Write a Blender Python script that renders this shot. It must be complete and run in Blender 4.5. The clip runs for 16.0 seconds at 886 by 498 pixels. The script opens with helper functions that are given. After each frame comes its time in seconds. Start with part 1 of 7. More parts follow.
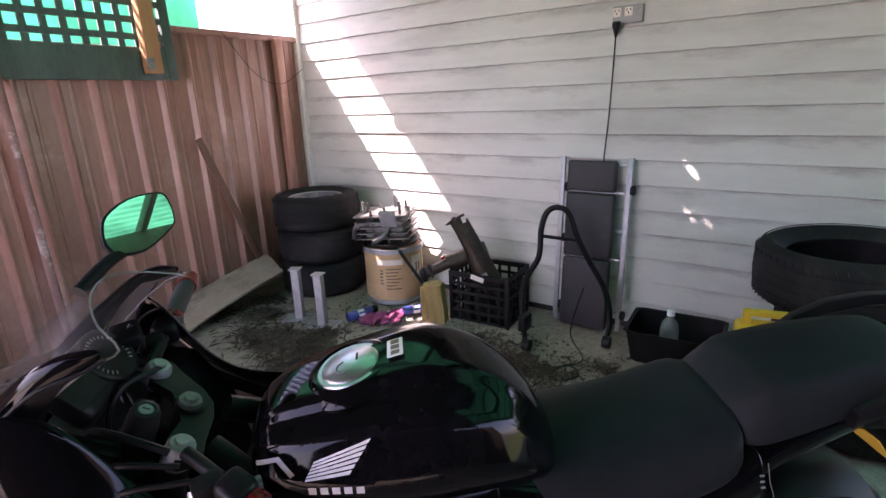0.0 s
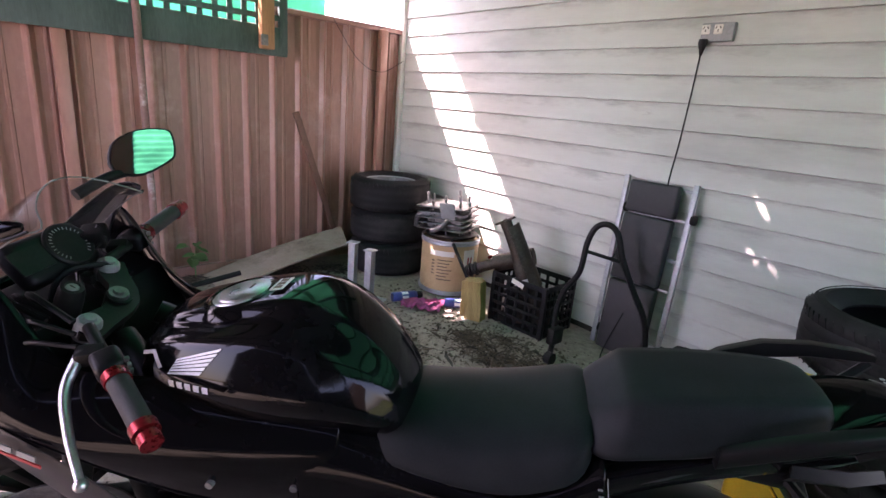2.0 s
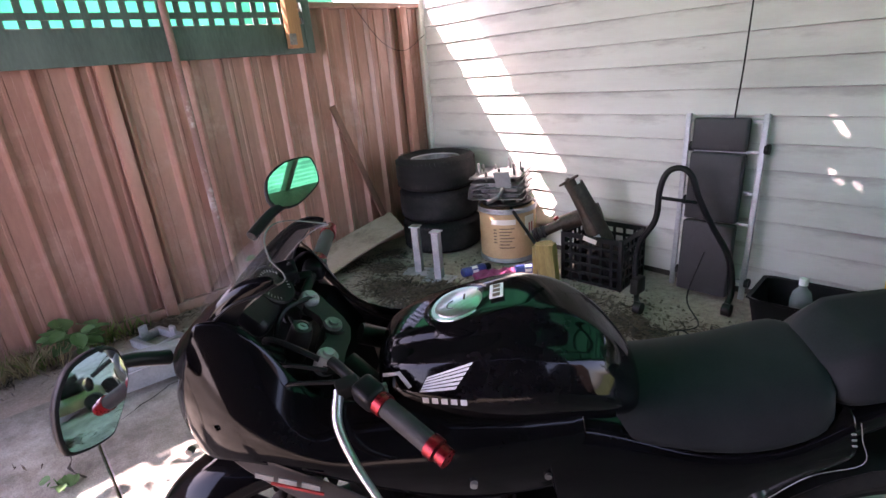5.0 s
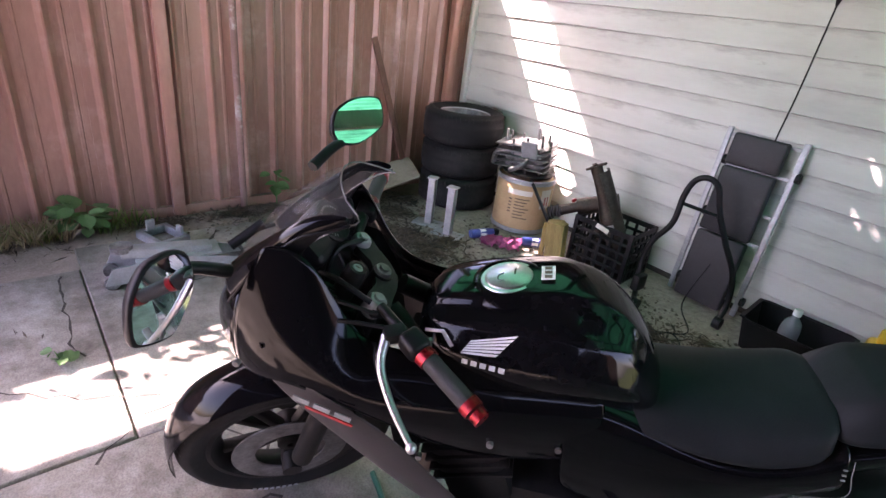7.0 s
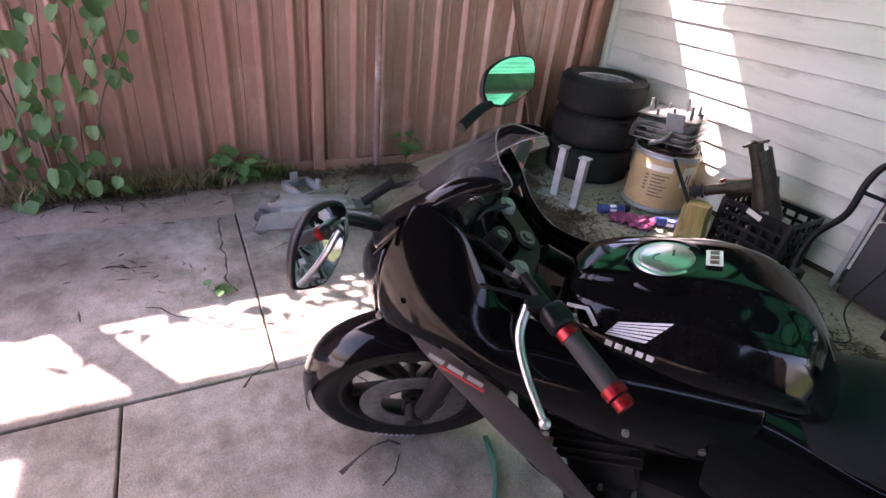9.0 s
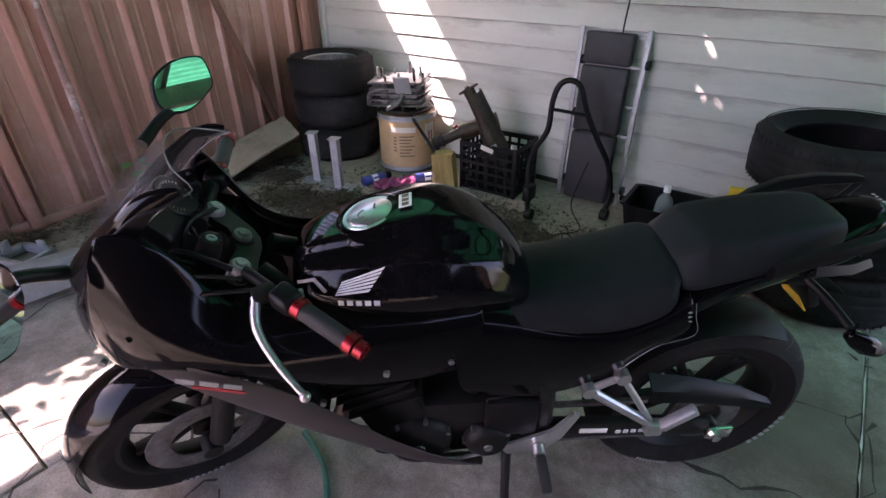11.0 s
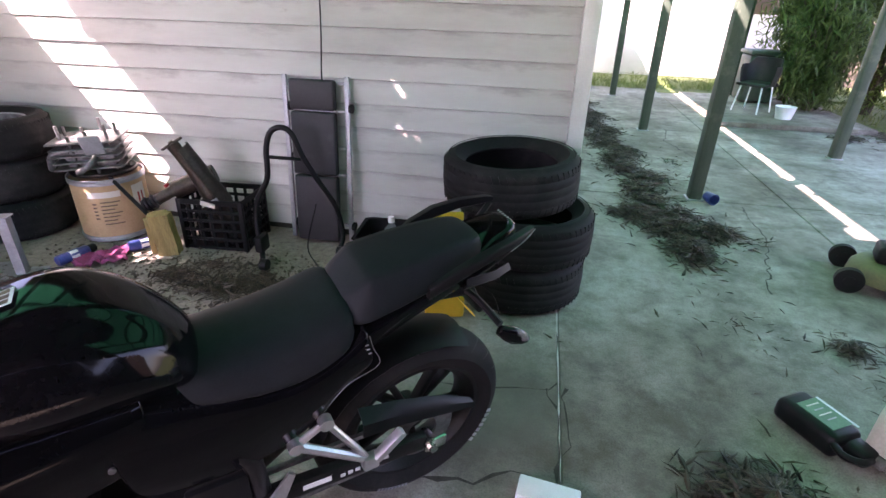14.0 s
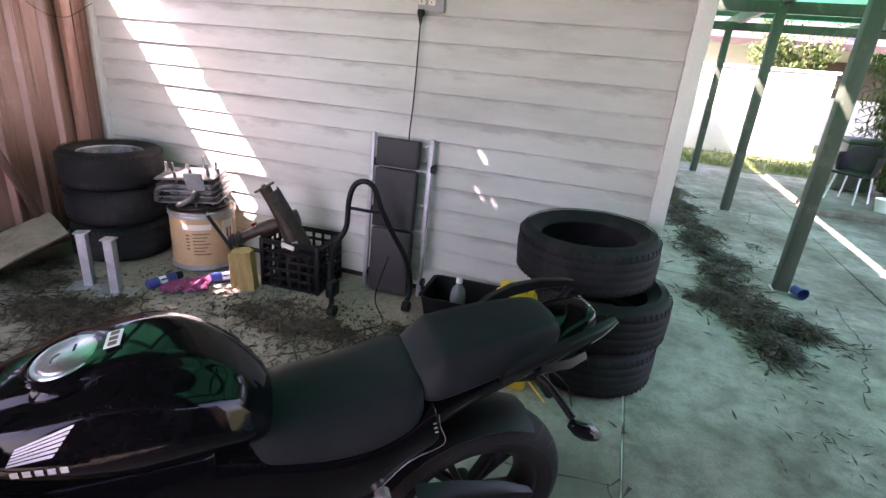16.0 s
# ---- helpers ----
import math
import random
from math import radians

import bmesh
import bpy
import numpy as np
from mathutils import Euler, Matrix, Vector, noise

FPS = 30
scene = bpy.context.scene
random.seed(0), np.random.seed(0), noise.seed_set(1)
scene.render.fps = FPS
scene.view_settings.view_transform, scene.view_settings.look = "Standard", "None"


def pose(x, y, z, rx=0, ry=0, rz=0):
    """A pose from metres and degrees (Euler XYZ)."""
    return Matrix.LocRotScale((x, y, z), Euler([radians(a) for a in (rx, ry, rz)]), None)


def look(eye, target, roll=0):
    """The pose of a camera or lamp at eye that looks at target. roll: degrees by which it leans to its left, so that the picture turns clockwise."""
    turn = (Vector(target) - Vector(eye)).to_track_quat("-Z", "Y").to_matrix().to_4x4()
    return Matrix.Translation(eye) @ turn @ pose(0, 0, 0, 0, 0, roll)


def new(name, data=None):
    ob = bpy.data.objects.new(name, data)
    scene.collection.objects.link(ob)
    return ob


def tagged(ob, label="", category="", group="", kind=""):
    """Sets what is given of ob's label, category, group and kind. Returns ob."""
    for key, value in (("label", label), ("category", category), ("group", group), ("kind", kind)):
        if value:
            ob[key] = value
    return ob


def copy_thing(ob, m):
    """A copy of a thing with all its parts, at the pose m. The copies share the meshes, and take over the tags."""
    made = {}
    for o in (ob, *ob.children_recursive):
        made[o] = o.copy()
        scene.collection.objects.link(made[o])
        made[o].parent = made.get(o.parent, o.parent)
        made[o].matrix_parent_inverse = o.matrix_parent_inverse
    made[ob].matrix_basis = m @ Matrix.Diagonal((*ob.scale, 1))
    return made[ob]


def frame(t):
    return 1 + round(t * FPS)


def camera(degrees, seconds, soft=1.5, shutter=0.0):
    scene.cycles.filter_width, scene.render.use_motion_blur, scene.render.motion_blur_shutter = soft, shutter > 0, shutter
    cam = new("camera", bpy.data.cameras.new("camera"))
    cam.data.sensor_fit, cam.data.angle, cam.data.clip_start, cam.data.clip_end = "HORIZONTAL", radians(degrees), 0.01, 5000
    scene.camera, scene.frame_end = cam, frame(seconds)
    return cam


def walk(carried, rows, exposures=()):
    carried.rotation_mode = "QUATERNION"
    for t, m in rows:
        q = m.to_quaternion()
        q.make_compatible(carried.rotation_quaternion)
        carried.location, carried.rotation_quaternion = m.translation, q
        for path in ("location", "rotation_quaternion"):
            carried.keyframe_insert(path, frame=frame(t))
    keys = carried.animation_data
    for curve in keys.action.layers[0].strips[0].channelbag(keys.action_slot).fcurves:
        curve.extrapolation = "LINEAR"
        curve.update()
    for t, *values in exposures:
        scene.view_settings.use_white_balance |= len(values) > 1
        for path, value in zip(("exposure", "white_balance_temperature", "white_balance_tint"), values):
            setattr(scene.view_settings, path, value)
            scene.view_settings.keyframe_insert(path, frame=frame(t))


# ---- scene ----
cam = camera(82.0, 16.0, shutter=0.0)
PATH = [
    (0, (3.451, -2.996, 1.388), (2.342, -1.429, 0.825), -2.2),
    (0.5, (3.622, -2.911, 1.386), (2.521, -1.362, 0.764), -0.3),
    (1, (3.799, -2.828, 1.371), (2.454, -1.479, 0.76), -0.6),
    (1.5, (3.814, -2.78, 1.357), (2.358, -1.545, 0.761), 2.8),
    (2, (3.793, -2.786, 1.336), (2.361, -1.501, 0.791), 4.8),
    (2.5, (3.757, -2.804, 1.311), (2.271, -1.554, 0.831), 3.6),
    (3, (3.66, -2.85, 1.317), (2.163, -1.621, 0.821), -1.2),
    (3.2, (3.625, -2.878, 1.326), (2.139, -1.697, 0.694), -2.5),
    (5.3, (3.539, -3.093, 1.422), (2.126, -1.865, 0.718), -5.5),
    (5.5, (3.524, -3.103, 1.427), (2.174, -1.842, 0.662), -2.9),
    (6, (3.502, -3.142, 1.442), (2.215, -1.838, 0.638), 1.6),
    (6.5, (3.49, -3.176, 1.446), (2.211, -1.873, 0.63), 7.5),
    (7, (3.468, -3.197, 1.449), (2.129, -1.98, 0.596), 7.5),
    (7.5, (3.427, -3.212, 1.437), (1.971, -2.171, 0.544), 6.1),
    (8, (3.398, -3.238, 1.422), (1.878, -2.388, 0.439), 6.2),
    (8.2, (3.387, -3.24, 1.418), (1.848, -2.441, 0.423), 5.8),
    (10.3, (3.498, -3.19, 1.433), (2.145, -2.144, 0.397), 1.7),
    (10.5, (3.514, -3.168, 1.432), (2.215, -2.049, 0.402), -1.2),
    (11, (3.571, -3.128, 1.441), (2.531, -1.758, 0.419), -0.5),
    (11.5, (3.61, -3.084, 1.435), (2.805, -1.546, 0.441), 1.9),
    (12, (3.638, -3.044, 1.429), (2.949, -1.444, 0.447), 3.3),
    (12.5, (3.652, -3.028, 1.434), (3.025, -1.434, 0.402), 5.0),
    (13, (3.688, -3.015, 1.454), (3.137, -1.362, 0.473), 1.4),
    (13.5, (3.745, -3.0, 1.461), (3.336, -1.252, 0.579), 1.1),
    (14, (3.795, -3.003, 1.47), (3.483, -1.238, 0.583), 1.6),
    (14.5, (3.789, -3.001, 1.459), (3.452, -1.271, 0.515), 1.7),
    (15, (3.751, -2.996, 1.452), (3.309, -1.3, 0.488), 2.4),
    (15.5, (3.725, -2.993, 1.476), (3.194, -1.305, 0.544), 4.0),
    (16, (3.732, -2.992, 1.525), (3.167, -1.211, 0.812), 4.9),
]
walk(cam, [(t, look(eye, target, roll)) for t, eye, target, roll in PATH], exposures=((0.0, 3.35, 6900, 48), (1.0, 3.37, 6900, 48), (2.0, 3.52, 6900, 48), (3.0, 3.73, 6900, 48), (5.5, 3.62, 6900, 46), (7.5, 3.76, 6900, 46), (8.2, 3.76, 6900, 46), (10.4, 3.28, 6900, 46), (11.5, 3.22, 6900, 48), (12.3, 3.5, 6900, 49), (13.0, 3.62, 6900, 50), (16.0, 3.7, 6900, 51)))

# ---- light: sky, and a sun that comes over the fence from the street side ----
SUN = Vector((-0.75, -0.5, 1.0)).normalized()
world = bpy.data.worlds.new("world")
scene.world = world
world.use_nodes = True
wn = world.node_tree
sky = wn.nodes.new("ShaderNodeTexSky")
sky.sky_type, sky.sun_disc = "NISHITA", False
sky.sun_elevation, sky.sun_rotation = math.asin(SUN.z), math.atan2(SUN.x, SUN.y)
sky.air_density, sky.dust_density = 1.0, 2.0
wn.links.new(sky.outputs[0], wn.nodes["Background"].inputs[0])
wn.nodes["Background"].inputs[1].default_value = 0.15
sun = new("sun", bpy.data.lights.new("sun", "SUN"))
sun.data.energy, sun.data.angle, sun.data.color = 5.0, radians(0.7), (1.0, 0.95, 0.87)
sun.matrix_world = look(SUN * 30, (0, 0, 0))

# ---- materials ----
def material(name):
    m = bpy.data.materials.new(name)
    m.use_nodes = True
    return m, m.node_tree, m.node_tree.nodes["Principled BSDF"]


def noise_node(tree, coords, scale, detail=4.0, rough=0.55, stretch=None):
    n = tree.nodes.new("ShaderNodeTexNoise")
    n.inputs["Scale"].default_value, n.inputs["Detail"].default_value, n.inputs["Roughness"].default_value = scale, detail, rough
    src = coords
    if stretch:
        mp = tree.nodes.new("ShaderNodeMapping")
        mp.inputs["Scale"].default_value = stretch
        tree.links.new(coords, mp.inputs[0])
        src = mp.outputs[0]
    tree.links.new(src, n.inputs["Vector"])
    return n


def ramp(tree, fac, stops):
    r = tree.nodes.new("ShaderNodeValToRGB")
    while len(r.color_ramp.elements) < len(stops):
        r.color_ramp.elements.new(0.5)
    for e, (at, c) in zip(r.color_ramp.elements, stops):
        e.position, e.color = at, (*c, 1) if len(c) == 3 else c
    tree.links.new(fac, r.inputs[0])
    return r


def mixed(tree, fac, a, b, kind="MIX"):
    n = tree.nodes.new("ShaderNodeMix")
    n.data_type, n.blend_type = "RGBA", kind
    for sock, v in ((n.inputs[0], fac), (n.inputs[6], a), (n.inputs[7], b)):
        if hasattr(v, "is_linked"):
            tree.links.new(v, sock)
        else:
            sock.default_value = v if not isinstance(v, tuple) else (*v, 1)
    return n.outputs[2]


def surface(name, dark, light, rough=(0.4, 0.6), scale=3.0, fine=60.0, bump=0.1, depth=0.004, metal=0.0, coat=0.0,
            stretch=None, dirt=None, dirt_amount=0.35, vary=0.0, specular=0.5, world_space=False):
    """Two scales of variation in colour and gloss, fine relief, and an optional layer of dirt with its own shape."""
    m, t, b = material(name)
    tc = t.nodes.new("ShaderNodeTexCoord")
    coords = tc.outputs["Object"]
    if world_space:
        coords = t.nodes.new("ShaderNodeNewGeometry").outputs["Position"]
    big, small = noise_node(t, coords, scale, 5.0, 0.6, stretch), noise_node(t, coords, fine, 3.0, 0.6, stretch)
    mixv = t.nodes.new("ShaderNodeMath")
    mixv.operation = "MULTIPLY_ADD"
    t.links.new(small.outputs["Fac"], mixv.inputs[0])
    mixv.inputs[1].default_value = 0.4
    half = t.nodes.new("ShaderNodeMath")
    half.operation = "MULTIPLY"
    t.links.new(big.outputs["Fac"], half.inputs[0])
    half.inputs[1].default_value = 0.6
    t.links.new(half.outputs[0], mixv.inputs[2])
    col = ramp(t, mixv.outputs[0], [(0.35, dark), (0.65, light)]).outputs[0]
    if vary:
        info = t.nodes.new("ShaderNodeObjectInfo")
        v = t.nodes.new("ShaderNodeMapRange")
        v.inputs[3].default_value, v.inputs[4].default_value = 1 - vary, 1 + vary
        t.links.new(info.outputs["Random"], v.inputs[0])
        hs = t.nodes.new("ShaderNodeHueSaturation")
        t.links.new(v.outputs[0], hs.inputs["Value"])
        t.links.new(col, hs.inputs["Color"])
        col = hs.outputs[0]
    if dirt:
        d = noise_node(t, coords, scale * 0.7 + 0.6, 8.0, 0.7)
        mask = ramp(t, d.outputs["Fac"], [(0.62 - dirt_amount * 0.4, (0, 0, 0)), (0.74, (1, 1, 1))])
        col = mixed(t, mask.outputs[0], col, dirt)
    t.links.new(col, b.inputs["Base Color"])
    rr = t.nodes.new("ShaderNodeMapRange")
    rr.inputs[3].default_value, rr.inputs[4].default_value = rough
    t.links.new(mixv.outputs[0], rr.inputs[0])
    t.links.new(rr.outputs[0], b.inputs["Roughness"])
    b.inputs["Metallic"].default_value, b.inputs["Coat Weight"].default_value = metal, coat
    b.inputs["Specular IOR Level"].default_value = specular
    if bump:
        bp = t.nodes.new("ShaderNodeBump")
        bp.inputs["Strength"].default_value, bp.inputs["Distance"].default_value = bump, depth
        t.links.new(mixv.outputs[0], bp.inputs["Height"])
        t.links.new(bp.outputs[0], b.inputs["Normal"])
    return m


def concrete_material():
    m, t, b = material("concrete")
    pos = t.nodes.new("ShaderNodeNewGeometry").outputs["Position"]
    big = noise_node(t, pos, 0.8, 6.0, 0.65)
    mid = noise_node(t, pos, 5.0, 8.0, 0.7)
    fine = noise_node(t, pos, 140.0, 2.0, 0.5)
    col = ramp(t, mid.outputs["Fac"], [(0.3, (0.20, 0.18, 0.15)), (0.5, (0.36, 0.335, 0.295)), (0.75, (0.47, 0.445, 0.40))]).outputs[0]
    stain = ramp(t, big.outputs["Fac"], [(0.36, (0.34, 0.32, 0.27)), (0.62, (1, 1, 1))]).outputs[0]
    col = mixed(t, 1.0, col, stain, "MULTIPLY")
    grit = ramp(t, fine.outputs["Fac"], [(0.3, (0.72, 0.72, 0.72)), (0.6, (1, 1, 1))]).outputs[0]
    col = mixed(t, 1.0, col, grit, "MULTIPLY")
    blotch = noise_node(t, pos, 12.0, 9.0, 0.75)
    col = mixed(t, 1.0, col, ramp(t, blotch.outputs["Fac"], [(0.34, (0.72, 0.70, 0.66)), (0.56, (1, 1, 1))]).outputs[0], "MULTIPLY")
    # earth and oil worked into the slab where the motorcycle and the junk stand
    sep = t.nodes.new("ShaderNodeSeparateXYZ")
    t.links.new(pos, sep.inputs[0])
    spots = noise_node(t, pos, 1.7, 9.0, 0.72)
    mask = ramp(t, spots.outputs["Fac"], [(0.52, (0, 0, 0)), (0.66, (0.8, 0.8, 0.8))]).outputs[0]
    col = mixed(t, mask, col, (0.085, 0.07, 0.055))
    # tracked-in brown soil in the corner where the junk is kept
    corner = t.nodes.new("ShaderNodeMapRange")
    corner.interpolation_type = "SMOOTHSTEP"
    corner.inputs[1].default_value, corner.inputs[2].default_value, corner.inputs[3].default_value, corner.inputs[4].default_value = 3.9, 2.4, 0.0, 0.36
    t.links.new(sep.outputs[0], corner.inputs[0])
    soil_at = t.nodes.new("ShaderNodeMath")
    soil = noise_node(t, pos, 2.6, 9.0, 0.75)
    t.links.new(soil.outputs["Fac"], soil_at.inputs[0])
    inside = t.nodes.new("ShaderNodeMapRange")
    inside.interpolation_type = "SMOOTHSTEP"
    inside.inputs[1].default_value, inside.inputs[2].default_value = -2.15, -1.45
    t.links.new(sep.outputs[1], inside.inputs[0])
    both = t.nodes.new("ShaderNodeMath")
    both.operation = "MULTIPLY"
    t.links.new(corner.outputs[0], both.inputs[0])
    t.links.new(inside.outputs[0], both.inputs[1])
    t.links.new(both.outputs[0], soil_at.inputs[1])
    soil_mask = ramp(t, soil_at.outputs[0], [(0.58, (0, 0, 0)), (0.80, (0.8, 0.8, 0.8))]).outputs[0]
    clod = noise_node(t, pos, 24.0, 8.0, 0.8)
    col = mixed(t, soil_mask, col, ramp(t, clod.outputs["Fac"], [(0.34, (0.17, 0.135, 0.108)), (0.50, (0.29, 0.24, 0.20)), (0.66, (0.39, 0.335, 0.285))]).outputs[0])
    # damp oil stain and painted motorcycle shade by the rear wheel, with ragged edge
    away = t.nodes.new("ShaderNodeVectorMath")
    away.operation = "DISTANCE"
    t.links.new(pos, away.inputs[0])
    away.inputs[1].default_value = (3.72, -1.40, 0.0)
    edge = t.nodes.new("ShaderNodeMath")
    edge.operation = "MULTIPLY_ADD"
    t.links.new(spots.outputs["Fac"], edge.inputs[0])
    edge.inputs[1].default_value = 1.1
    t.links.new(away.outputs["Value"], edge.inputs[2])
    stain_shade = ramp(t, edge.outputs[0], [(0.72, (0.75, 0.75, 0.75)), (1.25 / 1.25, (0, 0, 0))]).outputs[0]
    col = mixed(t, stain_shade, col, (0.10, 0.092, 0.075))
    t.links.new(col, b.inputs["Base Color"])
    b.inputs["Roughness"].default_value = 0.85
    bp = t.nodes.new("ShaderNodeBump")
    bp.inputs["Strength"].default_value, bp.inputs["Distance"].default_value = 0.35, 0.006
    add = t.nodes.new("ShaderNodeMath")
    t.links.new(mid.outputs["Fac"], add.inputs[0])
    t.links.new(fine.outputs["Fac"], add.inputs[1])
    t.links.new(add.outputs[0], bp.inputs["Height"])
    t.links.new(bp.outputs[0], b.inputs["Normal"])
    return m


def roof_material(name="green_roof_sheet", dark=(0.004, 0.054, 0.027), light=(0.012, 0.142, 0.069)):
    """Green translucent corrugated sheet: most of its light comes through it."""
    m, t, b = material(name)
    pos = t.nodes.new("ShaderNodeNewGeometry").outputs["Position"]
    dirt = noise_node(t, pos, 2.2, 7.0, 0.7)
    col = ramp(t, dirt.outputs["Fac"], [(0.35, dark), (0.6, light)]).outputs[0]
    tr = t.nodes.new("ShaderNodeBsdfTranslucent")
    t.links.new(col, tr.inputs[0])
    b.inputs["Base Color"].default_value, b.inputs["Roughness"].default_value = (0.02, 0.2, 0.115, 1), 0.35
    mx = t.nodes.new("ShaderNodeMixShader")
    mx.inputs[0].default_value = 0.75
    t.links.new(b.outputs[0], mx.inputs[1])
    t.links.new(tr.outputs[0], mx.inputs[2])
    t.links.new(mx.outputs[0], t.nodes["Material Output"].inputs[0])
    return m


def glass_material(name, tint=(0.9, 0.92, 0.92), rough=0.02, clear=0.85):
    m, t, b = material(name)
    tp = t.nodes.new("ShaderNodeBsdfTransparent")
    tp.inputs[0].default_value = (*tint, 1)
    b.inputs["Base Color"].default_value, b.inputs["Roughness"].default_value = (*[c * 0.3 for c in tint], 1), rough
    mx = t.nodes.new("ShaderNodeMixShader")
    mx.inputs[0].default_value = clear
    t.links.new(b.outputs[0], mx.inputs[1])
    t.links.new(tp.outputs[0], mx.inputs[2])
    t.links.new(mx.outputs[0], t.nodes["Material Output"].inputs[0])
    return m


def leaf_material(name, dark, light):
    m, t, b = material(name)
    info = t.nodes.new("ShaderNodeNewGeometry")
    col = ramp(t, info.outputs["Random Per Island"], [(0.0, dark), (1.0, light)]).outputs[0]
    t.links.new(col, b.inputs["Base Color"])
    b.inputs["Roughness"].default_value = 0.5
    tr = t.nodes.new("ShaderNodeBsdfTranslucent")
    t.links.new(col, tr.inputs[0])
    mx = t.nodes.new("ShaderNodeMixShader")
    mx.inputs[0].default_value = 0.35
    t.links.new(b.outputs[0], mx.inputs[1])
    t.links.new(tr.outputs[0], mx.inputs[2])
    t.links.new(mx.outputs[0], t.nodes["Material Output"].inputs[0])
    return m


def board_material():
    """Old white paint on lapped boards: chalky, greyer in ragged runs towards the top of each board."""
    m, t, b = material("weatherboard_paint")
    pos = t.nodes.new("ShaderNodeNewGeometry").outputs["Position"]
    own = t.nodes.new("ShaderNodeTexCoord").outputs["Object"]
    big, fine = noise_node(t, pos, 1.3, 6.0, 0.65, (0.5, 1, 2)), noise_node(t, pos, 70.0, 3.0, 0.6)
    col = ramp(t, big.outputs["Fac"], [(0.30, (0.38, 0.385, 0.355)), (0.50, (0.50, 0.505, 0.47)), (0.70, (0.57, 0.575, 0.54))]).outputs[0]
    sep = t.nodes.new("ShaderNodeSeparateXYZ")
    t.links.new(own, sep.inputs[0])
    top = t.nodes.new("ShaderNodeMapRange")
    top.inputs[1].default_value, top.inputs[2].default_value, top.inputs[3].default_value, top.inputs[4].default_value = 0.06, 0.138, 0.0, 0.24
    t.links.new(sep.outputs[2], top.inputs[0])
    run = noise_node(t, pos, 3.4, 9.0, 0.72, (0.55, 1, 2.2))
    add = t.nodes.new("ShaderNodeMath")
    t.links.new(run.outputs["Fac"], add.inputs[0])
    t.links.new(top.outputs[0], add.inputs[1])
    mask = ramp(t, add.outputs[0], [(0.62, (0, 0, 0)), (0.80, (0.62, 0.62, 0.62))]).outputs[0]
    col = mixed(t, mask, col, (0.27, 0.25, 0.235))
    scuff = noise_node(t, pos, 9.0, 10.0, 0.8, (0.4, 1, 1))
    col = mixed(t, ramp(t, scuff.outputs["Fac"], [(0.63, (0, 0, 0)), (0.72, (0.7, 0.7, 0.7))]).outputs[0], col, (0.30, 0.27, 0.24))
    t.links.new(col, b.inputs["Base Color"])
    b.inputs["Roughness"].default_value = 0.55
    bp = t.nodes.new("ShaderNodeBump")
    bp.inputs["Strength"].default_value, bp.inputs["Distance"].default_value = 0.12, 0.002
    t.links.new(fine.outputs["Fac"], bp.inputs["Height"])
    t.links.new(bp.outputs[0], b.inputs["Normal"])
    return m


CONCRETE = concrete_material()
ROOF = roof_material()
AWNING = roof_material("pale_green_awning", (0.03, 0.30, 0.22), (0.06, 0.48, 0.36))
GROOVE = surface("joint_dirt", (0.02, 0.017, 0.014), (0.06, 0.05, 0.04), (0.8, 1.0), 20, 120, 0.4)
EARTH = surface("earth", (0.05, 0.04, 0.03), (0.16, 0.13, 0.10), (0.85, 1.0), 4, 90, 0.6, 0.02, world_space=True)
DUST = surface("trodden_earth", (0.15, 0.118, 0.09), (0.31, 0.25, 0.20), (0.85, 1.0), 4, 90, 0.6, 0.02, dirt=(0.09, 0.07, 0.05), dirt_amount=0.2, world_space=True)
GRASSY = surface("grass_ground", (0.05, 0.08, 0.02), (0.16, 0.20, 0.06), (0.8, 1.0), 3, 60, 0.5, 0.02, world_space=True)
PAVING = surface("pale_concrete", (0.48, 0.46, 0.43), (0.60, 0.58, 0.54), (0.8, 0.95), 2, 80, 0.2, world_space=True)
BOARD = board_material()
TRIM = surface("trim_paint", (0.66, 0.66, 0.62), (0.76, 0.76, 0.72), (0.4, 0.6), 4, 90, 0.1, 0.002)
FENCE = surface("fence_sheet_paint", (0.235, 0.118, 0.088), (0.33, 0.172, 0.13), (0.25, 0.40), 1.5, 40, 0.08, 0.002, stretch=(1, 1, 0.3), dirt=(0.42, 0.27, 0.23), dirt_amount=0.2, vary=0.12, world_space=True)
PIPE = surface("rusty_pipe_paint", (0.16, 0.085, 0.07), (0.25, 0.15, 0.13), (0.5, 0.7), 6, 80, 0.2, dirt=(0.55, 0.52, 0.5), dirt_amount=0.05)
LATTICE = surface("lattice_wood", (0.03, 0.06, 0.055), (0.07, 0.12, 0.11), (0.6, 0.8), 5, 90, 0.3, stretch=(1, 1, 0.2))
TIMBER = surface("raw_timber", (0.25, 0.12, 0.05), (0.42, 0.22, 0.10), (0.55, 0.75), 4, 60, 0.3, stretch=(6, 6, 0.4))
POST = surface("green_post_paint", (0.032, 0.05, 0.034), (0.065, 0.085, 0.06), (0.5, 0.7), 4, 60, 0.2, stretch=(3, 3, 0.4), dirt=(0.16, 0.16, 0.12), dirt_amount=0.2)
GLOSS = surface("black_gloss_paint", (0.002, 0.002, 0.0025), (0.004, 0.004, 0.005), (0.04, 0.12), 6, 120, 0.015, 0.0005, coat=0.0, specular=0.15)
TANKPAINT = surface("dusty_black_gloss", (0.002, 0.002, 0.0025), (0.005, 0.005, 0.006), (0.0, 0.15), 3.5, 60, 0.012, 0.0005, dirt=(0.012, 0.012, 0.013), dirt_amount=0.2, specular=0.15)
